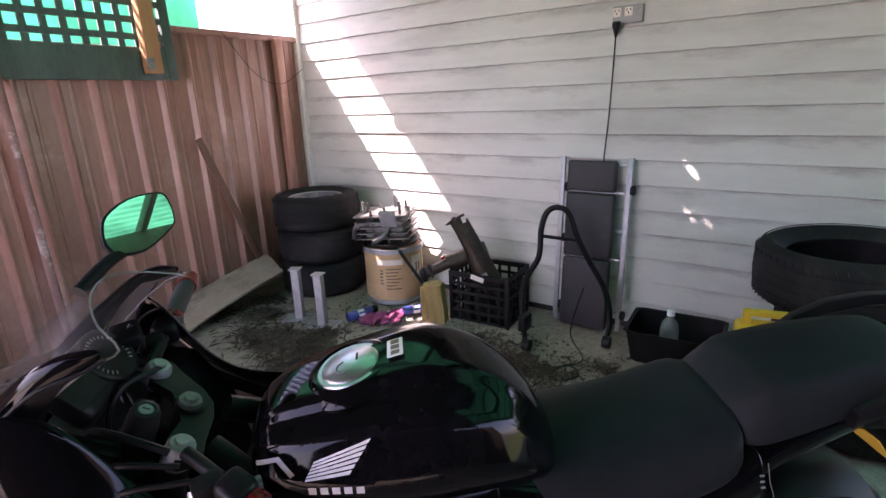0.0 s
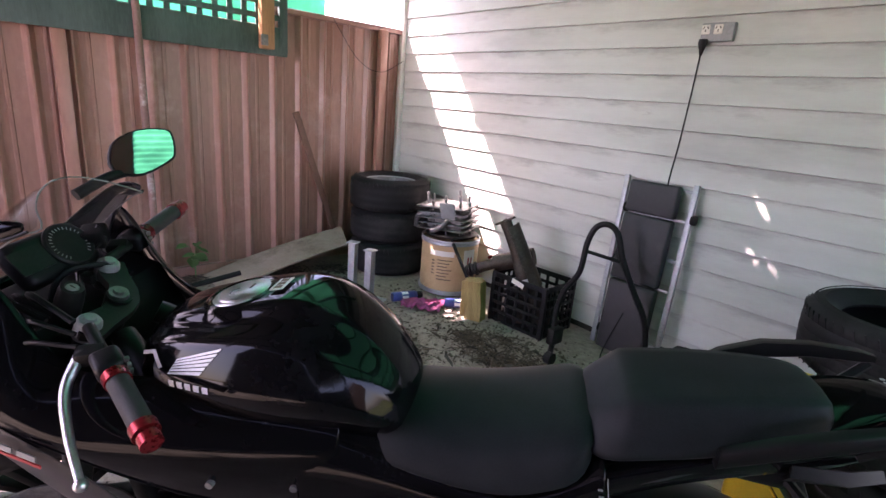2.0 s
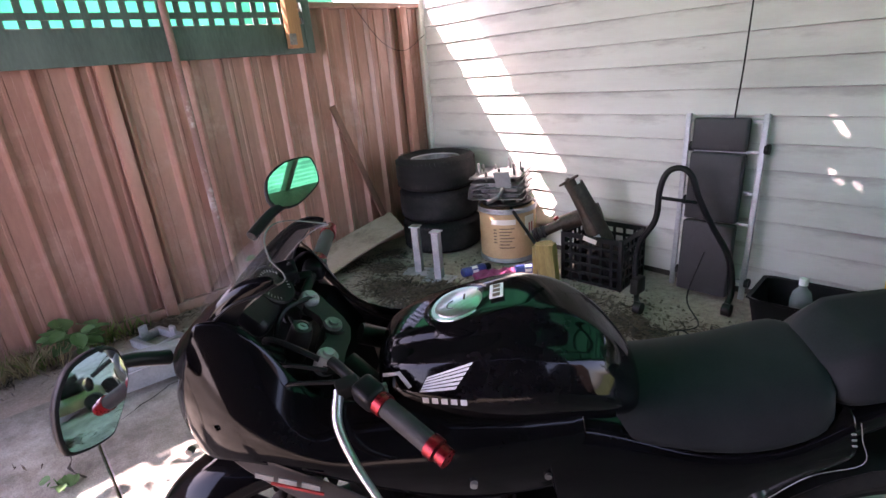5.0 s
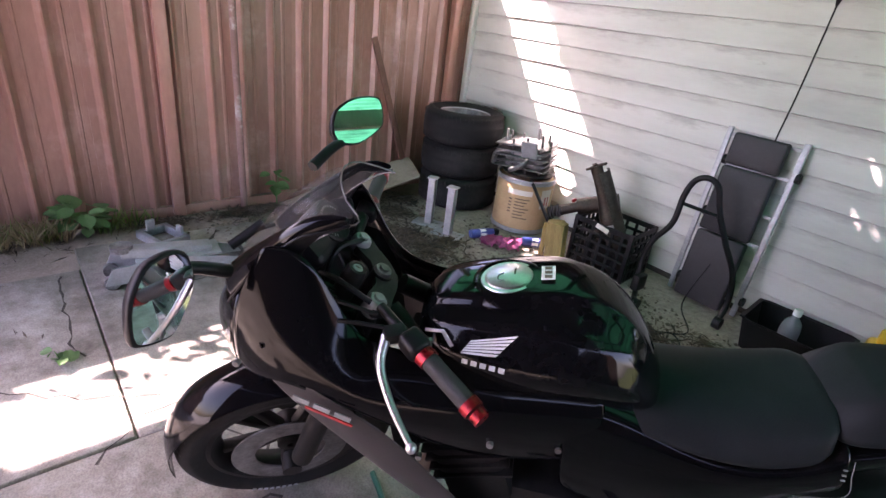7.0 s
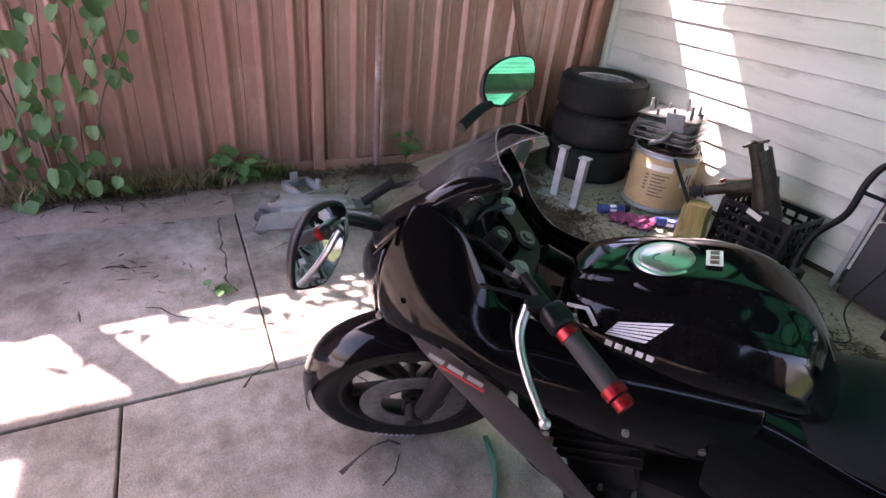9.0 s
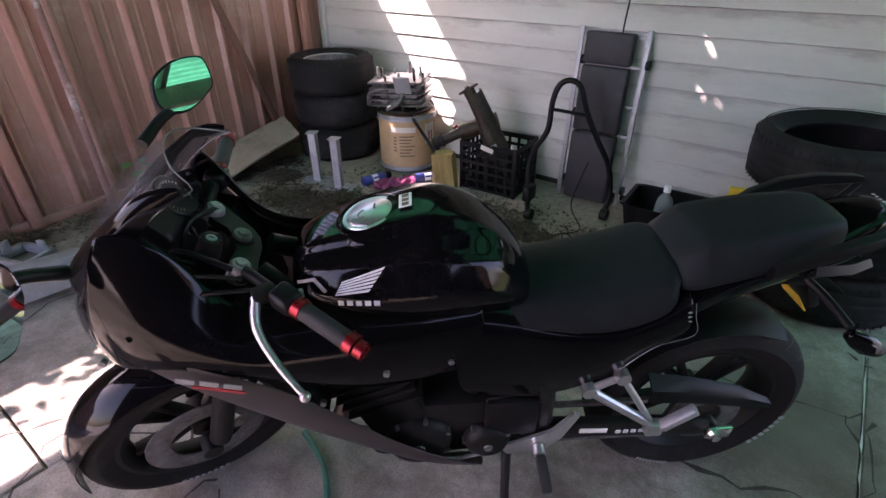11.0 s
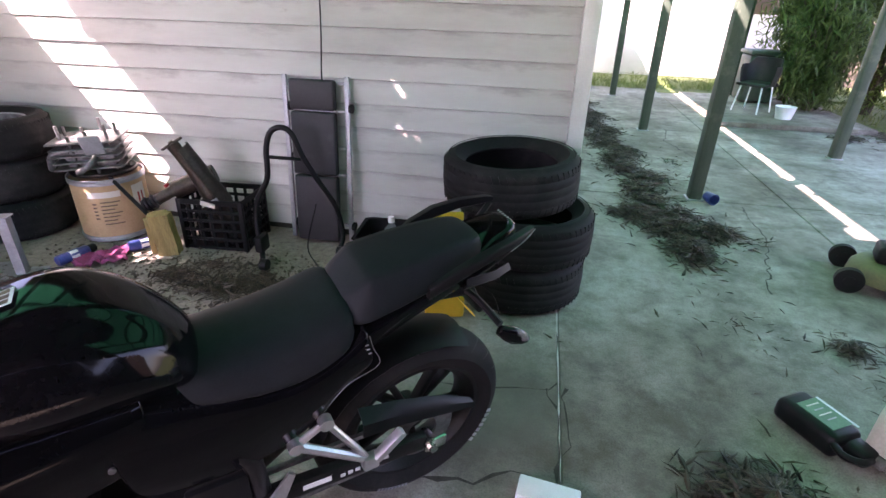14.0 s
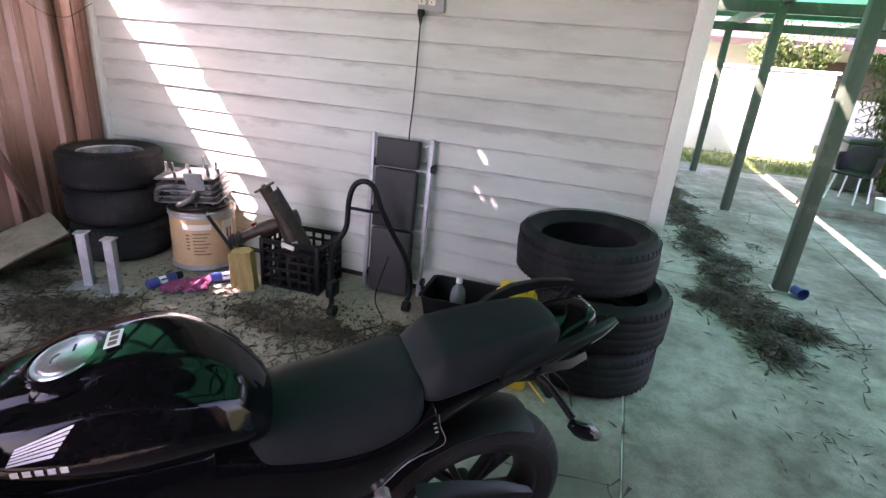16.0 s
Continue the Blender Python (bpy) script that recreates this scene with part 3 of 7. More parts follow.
prop = thing("timber_post", "raw orange timber post bolted to the lattice screen", "post", kind="structure")
part("post", solid((0.07, 0.09, 0.95), (0.10, -1.27, 2.08), bevel=0.006), TIMBER, prop)
part("bracket", solid((0.012, 0.05, 0.07), (0.14, -1.30, 1.66), bevel=0.003), GREYMETAL, prop)

pipe = thing("steel_pipe", "thin brown painted steel pipe standing against the fence", "pipe")
part("tube", rod(bmesh.new(), (0.055, -2.03, 0.0), (0.075, -2.06, 2.45), 0.022, 14), PIPE, pipe)
stick = part("timber_batten", solid((0.02, 0.05, 1.0), m=Matrix.Translation((0.045, -0.86, 0.72)) @ Matrix.Rotation(radians(20), 4, "X"), bevel=0.003), surface("brown_batten", (0.10, 0.05, 0.035), (0.17, 0.085, 0.06), (0.6, 0.8), 4, 60, 0.3))
tagged(stick, "dark brown timber batten leaning on the fence", "batten")
bm = bmesh.new()
tube(bm, [(0.02, -0.72, 1.9), (0.05, -0.5, 1.62), (0.05, -0.28, 1.55), (0.04, -0.05, 1.66)], 0.0022, 6)
wire = part("loose_wire", bm, PLASTIC)
tagged(wire, "thin dark wire hanging slack across the fence top", "wire")

# carport: roof sheets, rafters, battens, posts
ROOF_Z = 2.50
# small gaps added in the unseen sheets along the wall, for its sun spots
SUN_GAPS = ((1.80, -0.80, 0.0075, 0.020), (1.64, -0.925, 0.007, 0.010), (1.70, -0.932, 0.007, 0.008))


def corrugated(x0, x1, y0, y1, holes=()):
    bm = bmesh.new()
    n = int((x1 - x0) / 0.0127)
    ys = [y0 + (y1 - y0) * i / 40 for i in range(41)] if holes else [y0, y1]
    rows = []
    for y in ys:
        rows.append([bm.verts.new((x0 + i * 0.0127, y, ROOF_Z + 0.05 + 0.009 * math.sin(2 * math.pi * i / 6))) for i in range(n + 1)])
    for a, b in zip(rows, rows[1:]):
        for i in range(n):
            c = (a[i].co + b[i + 1].co) / 2
            if any(abs(c.x - x) < rx and abs(c.y - y) < ry for x, y, rx, ry in holes):
                continue
            bm.faces.new((a[i], a[i + 1], b[i + 1], b[i]))
    return bm


for x0, x1, y0, y1, words in ((-0.30, 3.3, -1.98, -0.98, "beside the fence"), (-0.02, 4.2, -1.0, -0.27, "along the house wall"), (4.34, 8.0, -0.56, 8.2, "beside the house"), (4.2, 8.0, -2.4, -0.50, "over the driveway")):
    # the unseen run along the wall is made opaque to keep the boards darker
    against = words == "along the house wall"
    roof = part("ceiling", corrugated(x0, x1, y0, y1, SUN_GAPS if against else ()), BROWNROOF if against else ROOF, angle=80)
    tagged(roof, ("unseen light-blocking brown" if against else "translucent green") + " corrugated roof sheets " + words, "roof", kind="structure")
# unseen solid sheets added overhead to shape the sun and darken reflections
for x0, x1, y0, y1 in ((-0.66, 4.22, -3.3, -1.96), (0.12, 2.9, -5.1, -3.28), (2.9, 9.36, -5.46, -3.28), (4.2, 9.36, -3.3, -2.38), (3.28, 4.22, -1.97, -0.99)):
    roof = part("ceiling", solid((x1 - x0, y1 - y0, 0.03), ((x0 + x1) / 2, (y0 + y1) / 2, ROOF_Z + 0.055)), BROWNROOF)
    tagged(roof, "unseen solid dark roof sheets added to block light", "roof", kind="structure")
fascia = part("fascia", solid((0.04, 1.9, 0.20), (0.11, -4.2, 2.44), bevel=0.004), POST)
tagged(fascia, "dark green roof fascia above the fence", "fascia", kind="structure")
# unseen dark wall, added so the paintwork reflects no bright street
back = part("light_block_back", solid((6.6, 0.12, 2.5), (6.2, -5.5, 1.25), bevel=0.01), BROWNROOF)
tagged(back, "unseen dark wall added behind the carport to block light", "wall", kind="structure")


def beam(name, a, b, w=0.05, h=0.14, label="dark green painted roof beam"):
    a, b = Vector(a), Vector(b)
    d = b - a
    size = (d.length, w, h) if abs(d.x) > abs(d.y) else (w, d.length, h)
    ob = part(name, solid(size, (a + b) / 2, bevel=0.005), POST)
    return tagged(ob, label, "beam", "roof beams", "structure")


for y in (-4.5, -3.6, -2.6, -1.6, -0.65):
    beam("roof_batten", (0.0, y, ROOF_Z), (7.9, y, ROOF_Z), 0.045, 0.07)
for y in (0.5, 1.9, 3.2, 4.5, 5.8, 7.1):
    beam("roof_batten", (4.36, y, ROOF_Z), (7.9, y, ROOF_Z), 0.045, 0.07)
for x in (0.9, 2.1, 3.3):
    beam("rafter", (x, -5.3, ROOF_Z - 0.1), (x, -0.3, ROOF_Z - 0.1))
for x in (5.15, 7.0):
    beam("rafter", (x, -5.3, ROOF_Z - 0.1), (x, 8.1, ROOF_Z - 0.1), 0.07, 0.16)
for y in (-4.5, 6.55, 3.9):
    beam("cross_beam", (4.36, y, ROOF_Z - 0.22), (7.9, y, ROOF_Z - 0.22), 0.05, 0.12)


def carport_post(x, y):
    ob = thing("carport_post", "square timber carport post painted dull green", "post", pose(x, y, 0), "carport posts", "structure")
    part("shaft", solid((0.1, 0.1, ROOF_Z - 0.18), (0, 0, (ROOF_Z - 0.18) / 2), bevel=0.006), POST, ob)
    part("foot", solid((0.13, 0.13, 0.012), (0, 0, 0.006), bevel=0.002), GALV, ob)


for x, y in ((5.15, 1.36), (5.13, 3.92), (5.03, 6.6), (7.0, 3.1), (7.0, 6.9), (7.0, -2.5), (0.3, -4.5)):
    carport_post(x, y)

# ---- the motorcycle: x ahead from the rear axle, y to its left, z up, leaning on its side stand ----
BIKE = pose(3.470, -1.803, 0.0, -6.0, 0, 220.6)
bike = thing("motorcycle", "black faired sports motorcycle leaning on its side stand", "motorcycle", BIKE)
STEER = radians(31)


def side(rows, mirror):
    return [[(x, -y if mirror else y, z) for x, y, z in r] for r in rows]


def tyre_profile(R, W, rim):
    """Half-open section of a motorcycle tyre: round crown, short sidewalls."""
    pts = [(rim, -W * 0.34), (rim + 0.012, -W * 0.40), (rim + (R - rim) * 0.45, -W * 0.49)]
    for i in range(11):
        a = radians(-80 + 16 * i)
        pts.append((R - 0.062 * (1 - math.cos(a)) * W / 0.16, W * 0.49 * math.sin(a)))
    pts += [(rim + (R - rim) * 0.45, W * 0.49), (rim + 0.012, W * 0.40), (rim, W * 0.34)]
    return pts


def wheel(name, R, W, parent, m, spokes=5):
    w = part(name, lathe(bmesh.new(), [(0.028, -0.05), (0.035, -0.045), (0.035, 0.045), (0.028, 0.05), (0.01, 0.05), (0.01, -0.05)], 24, loop=True), ENGINE, parent, "black cast-alloy motorcycle wheel", m=m)
    rim = 0.215
    part("tyre", lathe(bmesh.new(), tyre_profile(R, W, rim), 72, loop=True), RUBBER, w, "treaded black motorcycle tyre")
    hw = W * 0.36
    part("rim", lathe(bmesh.new(), [(rim + 0.008, -hw), (rim + 0.008, -hw + 0.012), (rim - 0.018, -hw + 0.03), (rim - 0.022, 0), (rim - 0.018, hw - 0.03), (rim + 0.008, hw - 0.012), (rim + 0.008, hw), (rim - 0.008, hw), (rim - 0.034, hw - 0.03), (rim - 0.036, 0), (rim - 0.034, -hw + 0.03), (rim - 0.008, -hw)], 64, loop=True), ENGINE, w, "black rim with a pale edge")
    for e in (-1, 1):
        part("rim_stripe", lathe(bmesh.new(), [(rim + 0.0055, e * (hw + 0.0008)), (rim + 0.0075, e * (hw + 0.0008))], 64), DIMINK, w, "thin pale line round the rim")
    for k in range(spokes):
        a = 2 * math.pi * k / spokes + 0.3
        for d in (-0.16, 0.16):
            bm = bmesh.new()
            p = Matrix.Rotation(a + d * 0.5, 4, "Z") @ Vector((0.032, 0, 0))
            q = Matrix.Rotation(a + d, 4, "Z") @ Vector((rim - 0.026, 0, 0))
            dirv = (q - p).normalized()
            mm = basis(dirv, Vector((0, 0, 1)).cross(dirv), Vector((0, 0, 1)), (p + q) / 2)
            box(bm, ((q - p).length, 0.022, 0.035), m=mm, bevel=0.006)
            part("spoke", bm, ENGINE, w)
    # wear grooves across the crown
    bm = bmesh.new()
    for k in range(26):
        for s in (-1, 1):
            a0 = 2 * math.pi * (k + 0.25 * s) / 26
            rows = []
            for i in range(6):
                b = radians(8 + 11 * i) * s
                r = R - 0.062 * (1 - math.cos(b)) * W / 0.16 + 0.0022
                z = W * 0.49 * math.sin(b)
                a = a0 + 0.035 * i
                rows.append([Vector((r * math.cos(a - 0.009), r * math.sin(a - 0.009), z)), Vector((r * math.cos(a + 0.009), r * math.sin(a + 0.009), z))])
            skin(bm, rows, closed=False)
    part("tread_groove", bm, ENGINE, w, smooth=False)
    return w


SIDEWAYS = Matrix.Rotation(radians(-90), 4, "X")
rear_wheel = wheel("rear_wheel", 0.312, 0.16, bike, Matrix.Translation((0, 0, 0.312)) @ SIDEWAYS)
part("sprocket", lathe(bmesh.new(), [(0.05, 0.085), (0.10, 0.085), (0.105, 0.089), (0.10, 0.093), (0.05, 0.093)], 40, loop=True), GREYMETAL, rear_wheel)


def sidewall_bars(parent, r, zside, a0, a1, n, h=0.014, mat=None):
    """Worn lettering on a sidewall, as plain bars."""
    for k in range(n):
        a = radians(a0 + (a1 - a0) * k / n)
        m = Matrix.Rotation(a, 4, "Z") @ Matrix.Translation((r, 0, zside))
        part("sidewall_mark", solid((h, r * radians(abs(a1 - a0)) / n * 0.6, 0.0016), m=m), mat or DIMINK, parent)


sidewall_bars(rear_wheel, 0.266, 0.0785, 140, 172, 7, 0.016)
sidewall_bars(rear_wheel, 0.262, 0.0785, 60, 85, 9, 0.010)

# swingarm, chain run and guard
bm = bmesh.new()
for s in (-1, 1):
    box(bm, (0.52, 0.03, 0.06), m=Matrix.Translation((0.27, s * 0.125, 0.335)) @ Matrix.Rotation(radians(-4), 4, "Y"), bevel=0.008)
box(bm, (0.05, 0.27, 0.07), (0.47, 0, 0.36), bevel=0.01)
part("swingarm", bm, ENGINE, bike, "black box-section swingarm")
guard = [[(0.20, 0.128, 0.430), (0.20, 0.128, 0.478), (0.20, 0.085, 0.500)], [(0.08, 0.124, 0.415), (0.08, 0.122, 0.455), (0.08, 0.085, 0.475)], [(-0.06, 0.118, 0.380), (-0.06, 0.114, 0.415), (-0.06, 0.085, 0.430)], [(-0.17, 0.108, 0.348), (-0.17, 0.106, 0.366), (-0.165, 0.088, 0.372)]]
part("chain_guard", sheet(bmesh.new(), guard, 0.005), PLASTIC, bike, "black plastic chain guard", 60)
hug = [[(0.325 * math.cos(radians(a)), y, 0.312 + 0.338 * math.sin(radians(a)) - (y / 0.08) ** 2 * 0.03) for y in (-0.08, -0.05, 0, 0.05, 0.08)] for a in range(18, 118, 14)]
part("wheel_hugger", sheet(bmesh.new(), hug, 0.004), PLASTIC, bike, "matt black wheel hugger", 60)
bm = bmesh.new()
for z in (0.40, 0.245):
    box(bm, (0.52, 0.012, 0.014), (0.27, 0.095, z))
part("drive_chain", bm, GREYMETAL, bike, "dirty steel drive chain")
part("arm_sticker", solid((0.075, 0.003, 0.016), m=Matrix.Translation((0.335, 0.142, 0.343)) @ Matrix.Rotation(radians(-4), 4, "Y")), WHITEINK, bike, "white and black sticker strip on the swingarm")
bm = bmesh.new()
for k in range(7):
    box(bm, (0.013, 0.003, 0.011), m=Matrix.Translation((0.14 + 0.021 * k, 0.1425, 0.333)) @ Matrix.Rotation(radians(-4), 4, "Y"))
part("sticker_mark", bm, SILVERINK, bike)
bm = bmesh.new()
rod(bm, (0, 0.10, 0.312), (0, 0.155, 0.312), 0.022, 16)
rod(bm, (0, 0.155, 0.312), (0, 0.17, 0.312), 0.013, 6)
box(bm, (0.07, 0.012, 0.045), (-0.015, 0.147, 0.312), bevel=0.004)
part("axle_adjuster", bm, BRIGHT, bike, "bright alloy axle nut and adjuster")


def creased(bm, sections, ridges, amount, rings=()):
    """Keeps the ridges (points of each half section) and the rings at the given x sharper than the rest."""
    layer = bm.edges.layers.float.new("crease_edge")
    marks = {(round(x, 4), round(abs(half[i][0]), 4), round(half[i][1], 4)) for x, half in sections for i in ridges}
    for e in bm.edges:
        a, b = [(round(v.co.x, 4), round(abs(v.co.y), 4), round(v.co.z, 4)) for v in e.verts]
        along = a[0] != b[0]
        if (along and a in marks and b in marks) or (not along and any(abs(a[0] - r) < 1e-3 for r in rings) and min(a[2], b[2]) > 0.78):
            e[layer] = amount
    return bm


# tank
tank_sections = [
    (1.06, [(0, 0.900), (0.045, 0.898), (0.056, 0.886), (0.085, 0.880), (0.112, 0.838), (0.10, 0.775)]),
    (0.99, [(0, 0.938), (0.060, 0.935), (0.074, 0.918), (0.115, 0.912), (0.150, 0.858), (0.135, 0.765)]),
    (0.90, [(0, 0.962), (0.070, 0.959), (0.086, 0.938), (0.132, 0.932), (0.170, 0.865), (0.15, 0.755)]),
    (0.82, [(0, 0.985), (0.072, 0.982), (0.088, 0.960), (0.138, 0.951), (0.183, 0.870), (0.16, 0.755)]),
    (0.75, [(0, 1.003), (0.066, 0.999), (0.086, 0.980), (0.138, 0.963), (0.186, 0.875), (0.155, 0.755)]),
    (0.68, [(0, 0.990), (0.060, 0.985), (0.082, 0.967), (0.132, 0.943), (0.176, 0.868), (0.14, 0.755)]),
    (0.61, [(0, 0.940), (0.052, 0.935), (0.072, 0.920), (0.112, 0.898), (0.152, 0.842), (0.12, 0.75)]),
    (0.56, [(0, 0.875), (0.045, 0.868), (0.062, 0.860), (0.092, 0.842), (0.115, 0.800), (0.10, 0.745)]),
    (0.53, [(0, 0.825), (0.033, 0.820), (0.048, 0.814), (0.070, 0.803), (0.080, 0.785), (0.07, 0.74)]),
]
tank = soften(part("fuel_tank", creased(hull_sections(bmesh.new(), tank_sections), tank_sections, (1, 2, 3, 4), 0.6), TANKPAINT, bike, "gloss black fuel tank", 60), 2)
CAP = Matrix.Translation((0.882, 0.0, 0.9635)) @ Matrix.Rotation(radians(14), 4, "Y")
cap = part("fuel_cap", lathe(bmesh.new(), [(0.0, 0.007), (0.046, 0.007), (0.049, 0.005), (0.051, 0.003), (0.058, 0.003), (0.061, 0.0), (0.061, -0.012), (0, -0.012)], 48), CAPMETAL, tank, "round brushed metal fuel cap", m=CAP)
part("cap_ring", lathe(bmesh.new(), [(0.0635, 0.001), (0.066, 0.004), (0.071, 0.003), (0.083, -0.004), (0.092, -0.014), (0.092, -0.024), (0.0635, -0.024)], 48, loop=True), GLOSS, cap, "gloss black collar round the cap")
part("keyhole", solid((0.004, 0.02, 0.002), (-0.012, -0.012, 0.0072)), GROOVE, cap)
bm = bmesh.new()
tube(bm, [(0.012, -0.006, 0.0072), (0.022, 0.004, 0.0072), (0.02, 0.02, 0.0072), (0.008, 0.022, 0.0072)], 0.0016, 6)
part("cap_tab", bm, GREYMETAL, cap)
bpy.context.view_layer.update()
tank_eval = tank.evaluated_get(bpy.context.evaluated_depsgraph_get())


def on_tank(x, z, left, lift=0.0018):
    """The point of the tank's skin met from its side at x and about the height z."""
    way = Vector((0, -left, -0.55)).normalized()
    hit, place, normal, _ = tank_eval.ray_cast(Vector((x, 0, z)) - way * 0.5 + Vector((0, left * 0.16, 0)), way)
    return place + normal * lift if hit else Vector((x, left * 0.17, z))


def decal(name, strokes, mat, parent, label="", left=1):
    """A flat badge laid on the tank's side: strokes are quads of (x, z)."""
    bm = bmesh.new()
    for a, b, c, d in strokes:
        rows = []
        for i in range(7):
            u = i / 6
            p = (a[0] + (b[0] - a[0]) * u, a[1] + (b[1] - a[1]) * u)
            q = (d[0] + (c[0] - d[0]) * u, d[1] + (c[1] - d[1]) * u)
            rows.append([on_tank(p[0] + (q[0] - p[0]) * v / 3, p[1] + (q[1] - p[1]) * v / 3, left) for v in range(4)])
        skin(bm, rows, closed=False)
    return part(name, bm, mat, parent, label, 80)


wing = []
for k in range(6):
    u, v = k / 6, (k + 0.72) / 6
    wing.append(((0.950 - 0.016 * u, 0.874 + 0.034 * u), (0.882 - 0.036 * u, 0.884 + 0.060 * u), (0.882 - 0.036 * v, 0.884 + 0.060 * v), (0.950 - 0.016 * v, 0.874 + 0.034 * v)))
name_bars = [((0.945 - 0.018 * k, 0.864), (0.933 - 0.018 * k, 0.864), (0.933 - 0.018 * k, 0.852), (0.945 - 0.018 * k, 0.852)) for k in range(5)]
for s in (1, -1):
    for feather in wing:
        decal("badge_feather", [feather], SILVERINK, tank, "silver stripe of a wing-shaped badge", s)
    for bar_quad in name_bars:
        decal("badge_bar", [bar_quad], SILVERINK, tank, "silver bar below the badge", s)
    decal("front_flash", [((1.03, 0.905), (0.99, 0.915), (0.99, 0.907), (1.03, 0.897)), ((0.99, 0.915), (0.965, 0.885), (0.972, 0.88), (0.998, 0.91))], SILVERINK, tank, "pale angular print", s)
p, n = Vector((0.800, 0.0, 0.9865)), Vector((0.25, 0, 1))
sticker = part("warning_sticker", solid((0.052, 0.028, 0.0015), m=facing(n, (1, 0, 0), p + Vector((0.006, 0, 0.006))), bevel=0.0005, seg=1), WHITEINK, tank, "small white warning sticker")
bm = bmesh.new()
for k in range(3):
    box(bm, (0.011, 0.015, 0.001), m=facing(n, (1, 0, 0), p + Vector((0.006, 0, 0.0075))) @ Matrix.Translation((-0.016 + 0.016 * k, 0, 0)))
part("sticker_mark", bm, INK, sticker)

bm = bmesh.new()
hull_sections(bm, [(1.04, [(0, 0.80), (0.06, 0.80), (0.085, 0.78), (0.085, 0.70), (0.06, 0.66)]), (0.80, [(0, 0.80), (0.12, 0.80), (0.145, 0.78), (0.15, 0.70), (0.12, 0.62)]), (0.62, [(0, 0.78), (0.09, 0.78), (0.112, 0.76), (0.12, 0.70), (0.10, 0.60)]), (0.50, [(0, 0.75), (0.08, 0.75), (0.11, 0.73), (0.115, 0.68), (0.10, 0.60)])])
part("airbox", bm, PLASTIC, bike, "black plastic airbox below the tank", 60)

# seats and tail
seat = [
    (0.64, [(0, 0.795), (0.05, 0.792), (0.09, 0.772), (0.120, 0.740), (0.115, 0.72)]),
    (0.55, [(0, 0.815), (0.065, 0.810), (0.112, 0.785), (0.142, 0.742), (0.135, 0.715)]),
    (0.46, [(0, 0.815), (0.075, 0.811), (0.125, 0.782), (0.154, 0.732), (0.145, 0.71)]),
    (0.36, [(0, 0.826), (0.088, 0.821), (0.136, 0.790), (0.160, 0.730), (0.15, 0.705)]),
    (0.27, [(0, 0.848), (0.098, 0.843), (0.138, 0.812), (0.155, 0.758), (0.145, 0.735)]),
    (0.20, [(0, 0.876), (0.098, 0.870), (0.130, 0.842), (0.143, 0.800), (0.13, 0.775)]),
]
soften(part("rider_seat", creased(hull_sections(bmesh.new(), seat), seat, (2,), 0.4), VINYL, bike, "black vinyl rider seat", 70), 2)
pillion = [
    (0.238, [(0, 0.848), (0.04, 0.846), (0.070, 0.838), (0.088, 0.826), (0.08, 0.80)]),
    (0.206, [(0, 0.878), (0.075, 0.872), (0.110, 0.846), (0.126, 0.815), (0.115, 0.79)]),
    (0.162, [(0, 0.914), (0.085, 0.908), (0.114, 0.872), (0.128, 0.828), (0.115, 0.80)]),
    (0.06, [(0, 0.930), (0.085, 0.925), (0.109, 0.890), (0.120, 0.845), (0.105, 0.815)]),
    (-0.04, [(0, 0.942), (0.077, 0.937), (0.098, 0.906), (0.108, 0.870), (0.095, 0.84)]),
    (-0.12, [(0, 0.949), (0.064, 0.944), (0.082, 0.920), (0.088, 0.892), (0.075, 0.865)]),
    (-0.165, [(0, 0.936), (0.050, 0.932), (0.064, 0.915), (0.068, 0.898), (0.055, 0.875)]),
]
soften(part("pillion_seat", creased(hull_sections(bmesh.new(), pillion), pillion, (1, 3), 0.8, (0.162,)), VINYL, bike, "black vinyl pillion seat", 70), 2)
tail = [
    (0.56, [(0, 0.73), (0.10, 0.73), (0.13, 0.715), (0.12, 0.62), (0.09, 0.58)]),
    (0.40, [(0, 0.72), (0.13, 0.72), (0.147, 0.70), (0.138, 0.60), (0.10, 0.56)]),
    (0.28, [(0, 0.75), (0.13, 0.75), (0.145, 0.735), (0.135, 0.665), (0.09, 0.635)]),
    (0.18, [(0, 0.80), (0.122, 0.80), (0.135, 0.785), (0.122, 0.725), (0.09, 0.70)]),
    (0.05, [(0, 0.84), (0.11, 0.84), (0.120, 0.825), (0.102, 0.770), (0.06, 0.755)]),
    (-0.10, [(0, 0.885), (0.085, 0.885), (0.096, 0.868), (0.080, 0.800), (0.05, 0.785)]),
    (-0.18, [(0, 0.932), (0.070, 0.928), (0.080, 0.900), (0.068, 0.815), (0.04, 0.80)]),
    (-0.25, [(0, 0.948), (0.052, 0.944), (0.060, 0.915), (0.048, 0.840), (0.03, 0.82)]),
    (-0.288, [(0, 0.944), (0.034, 0.940), (0.042, 0.922), (0.035, 0.875), (0.02, 0.86)]),
]
tailcowl = soften(part("tail_cowl", hull_sections(bmesh.new(), tail), GLOSS, bike, "gloss black tail cowl", 60), 2)
for k in range(5):
    part("badge_bar", solid((0.007, 0.005, 0.0012), (-0.262, -0.030 + 0.011 * k, 0.9475)), DIMINK, tailcowl)
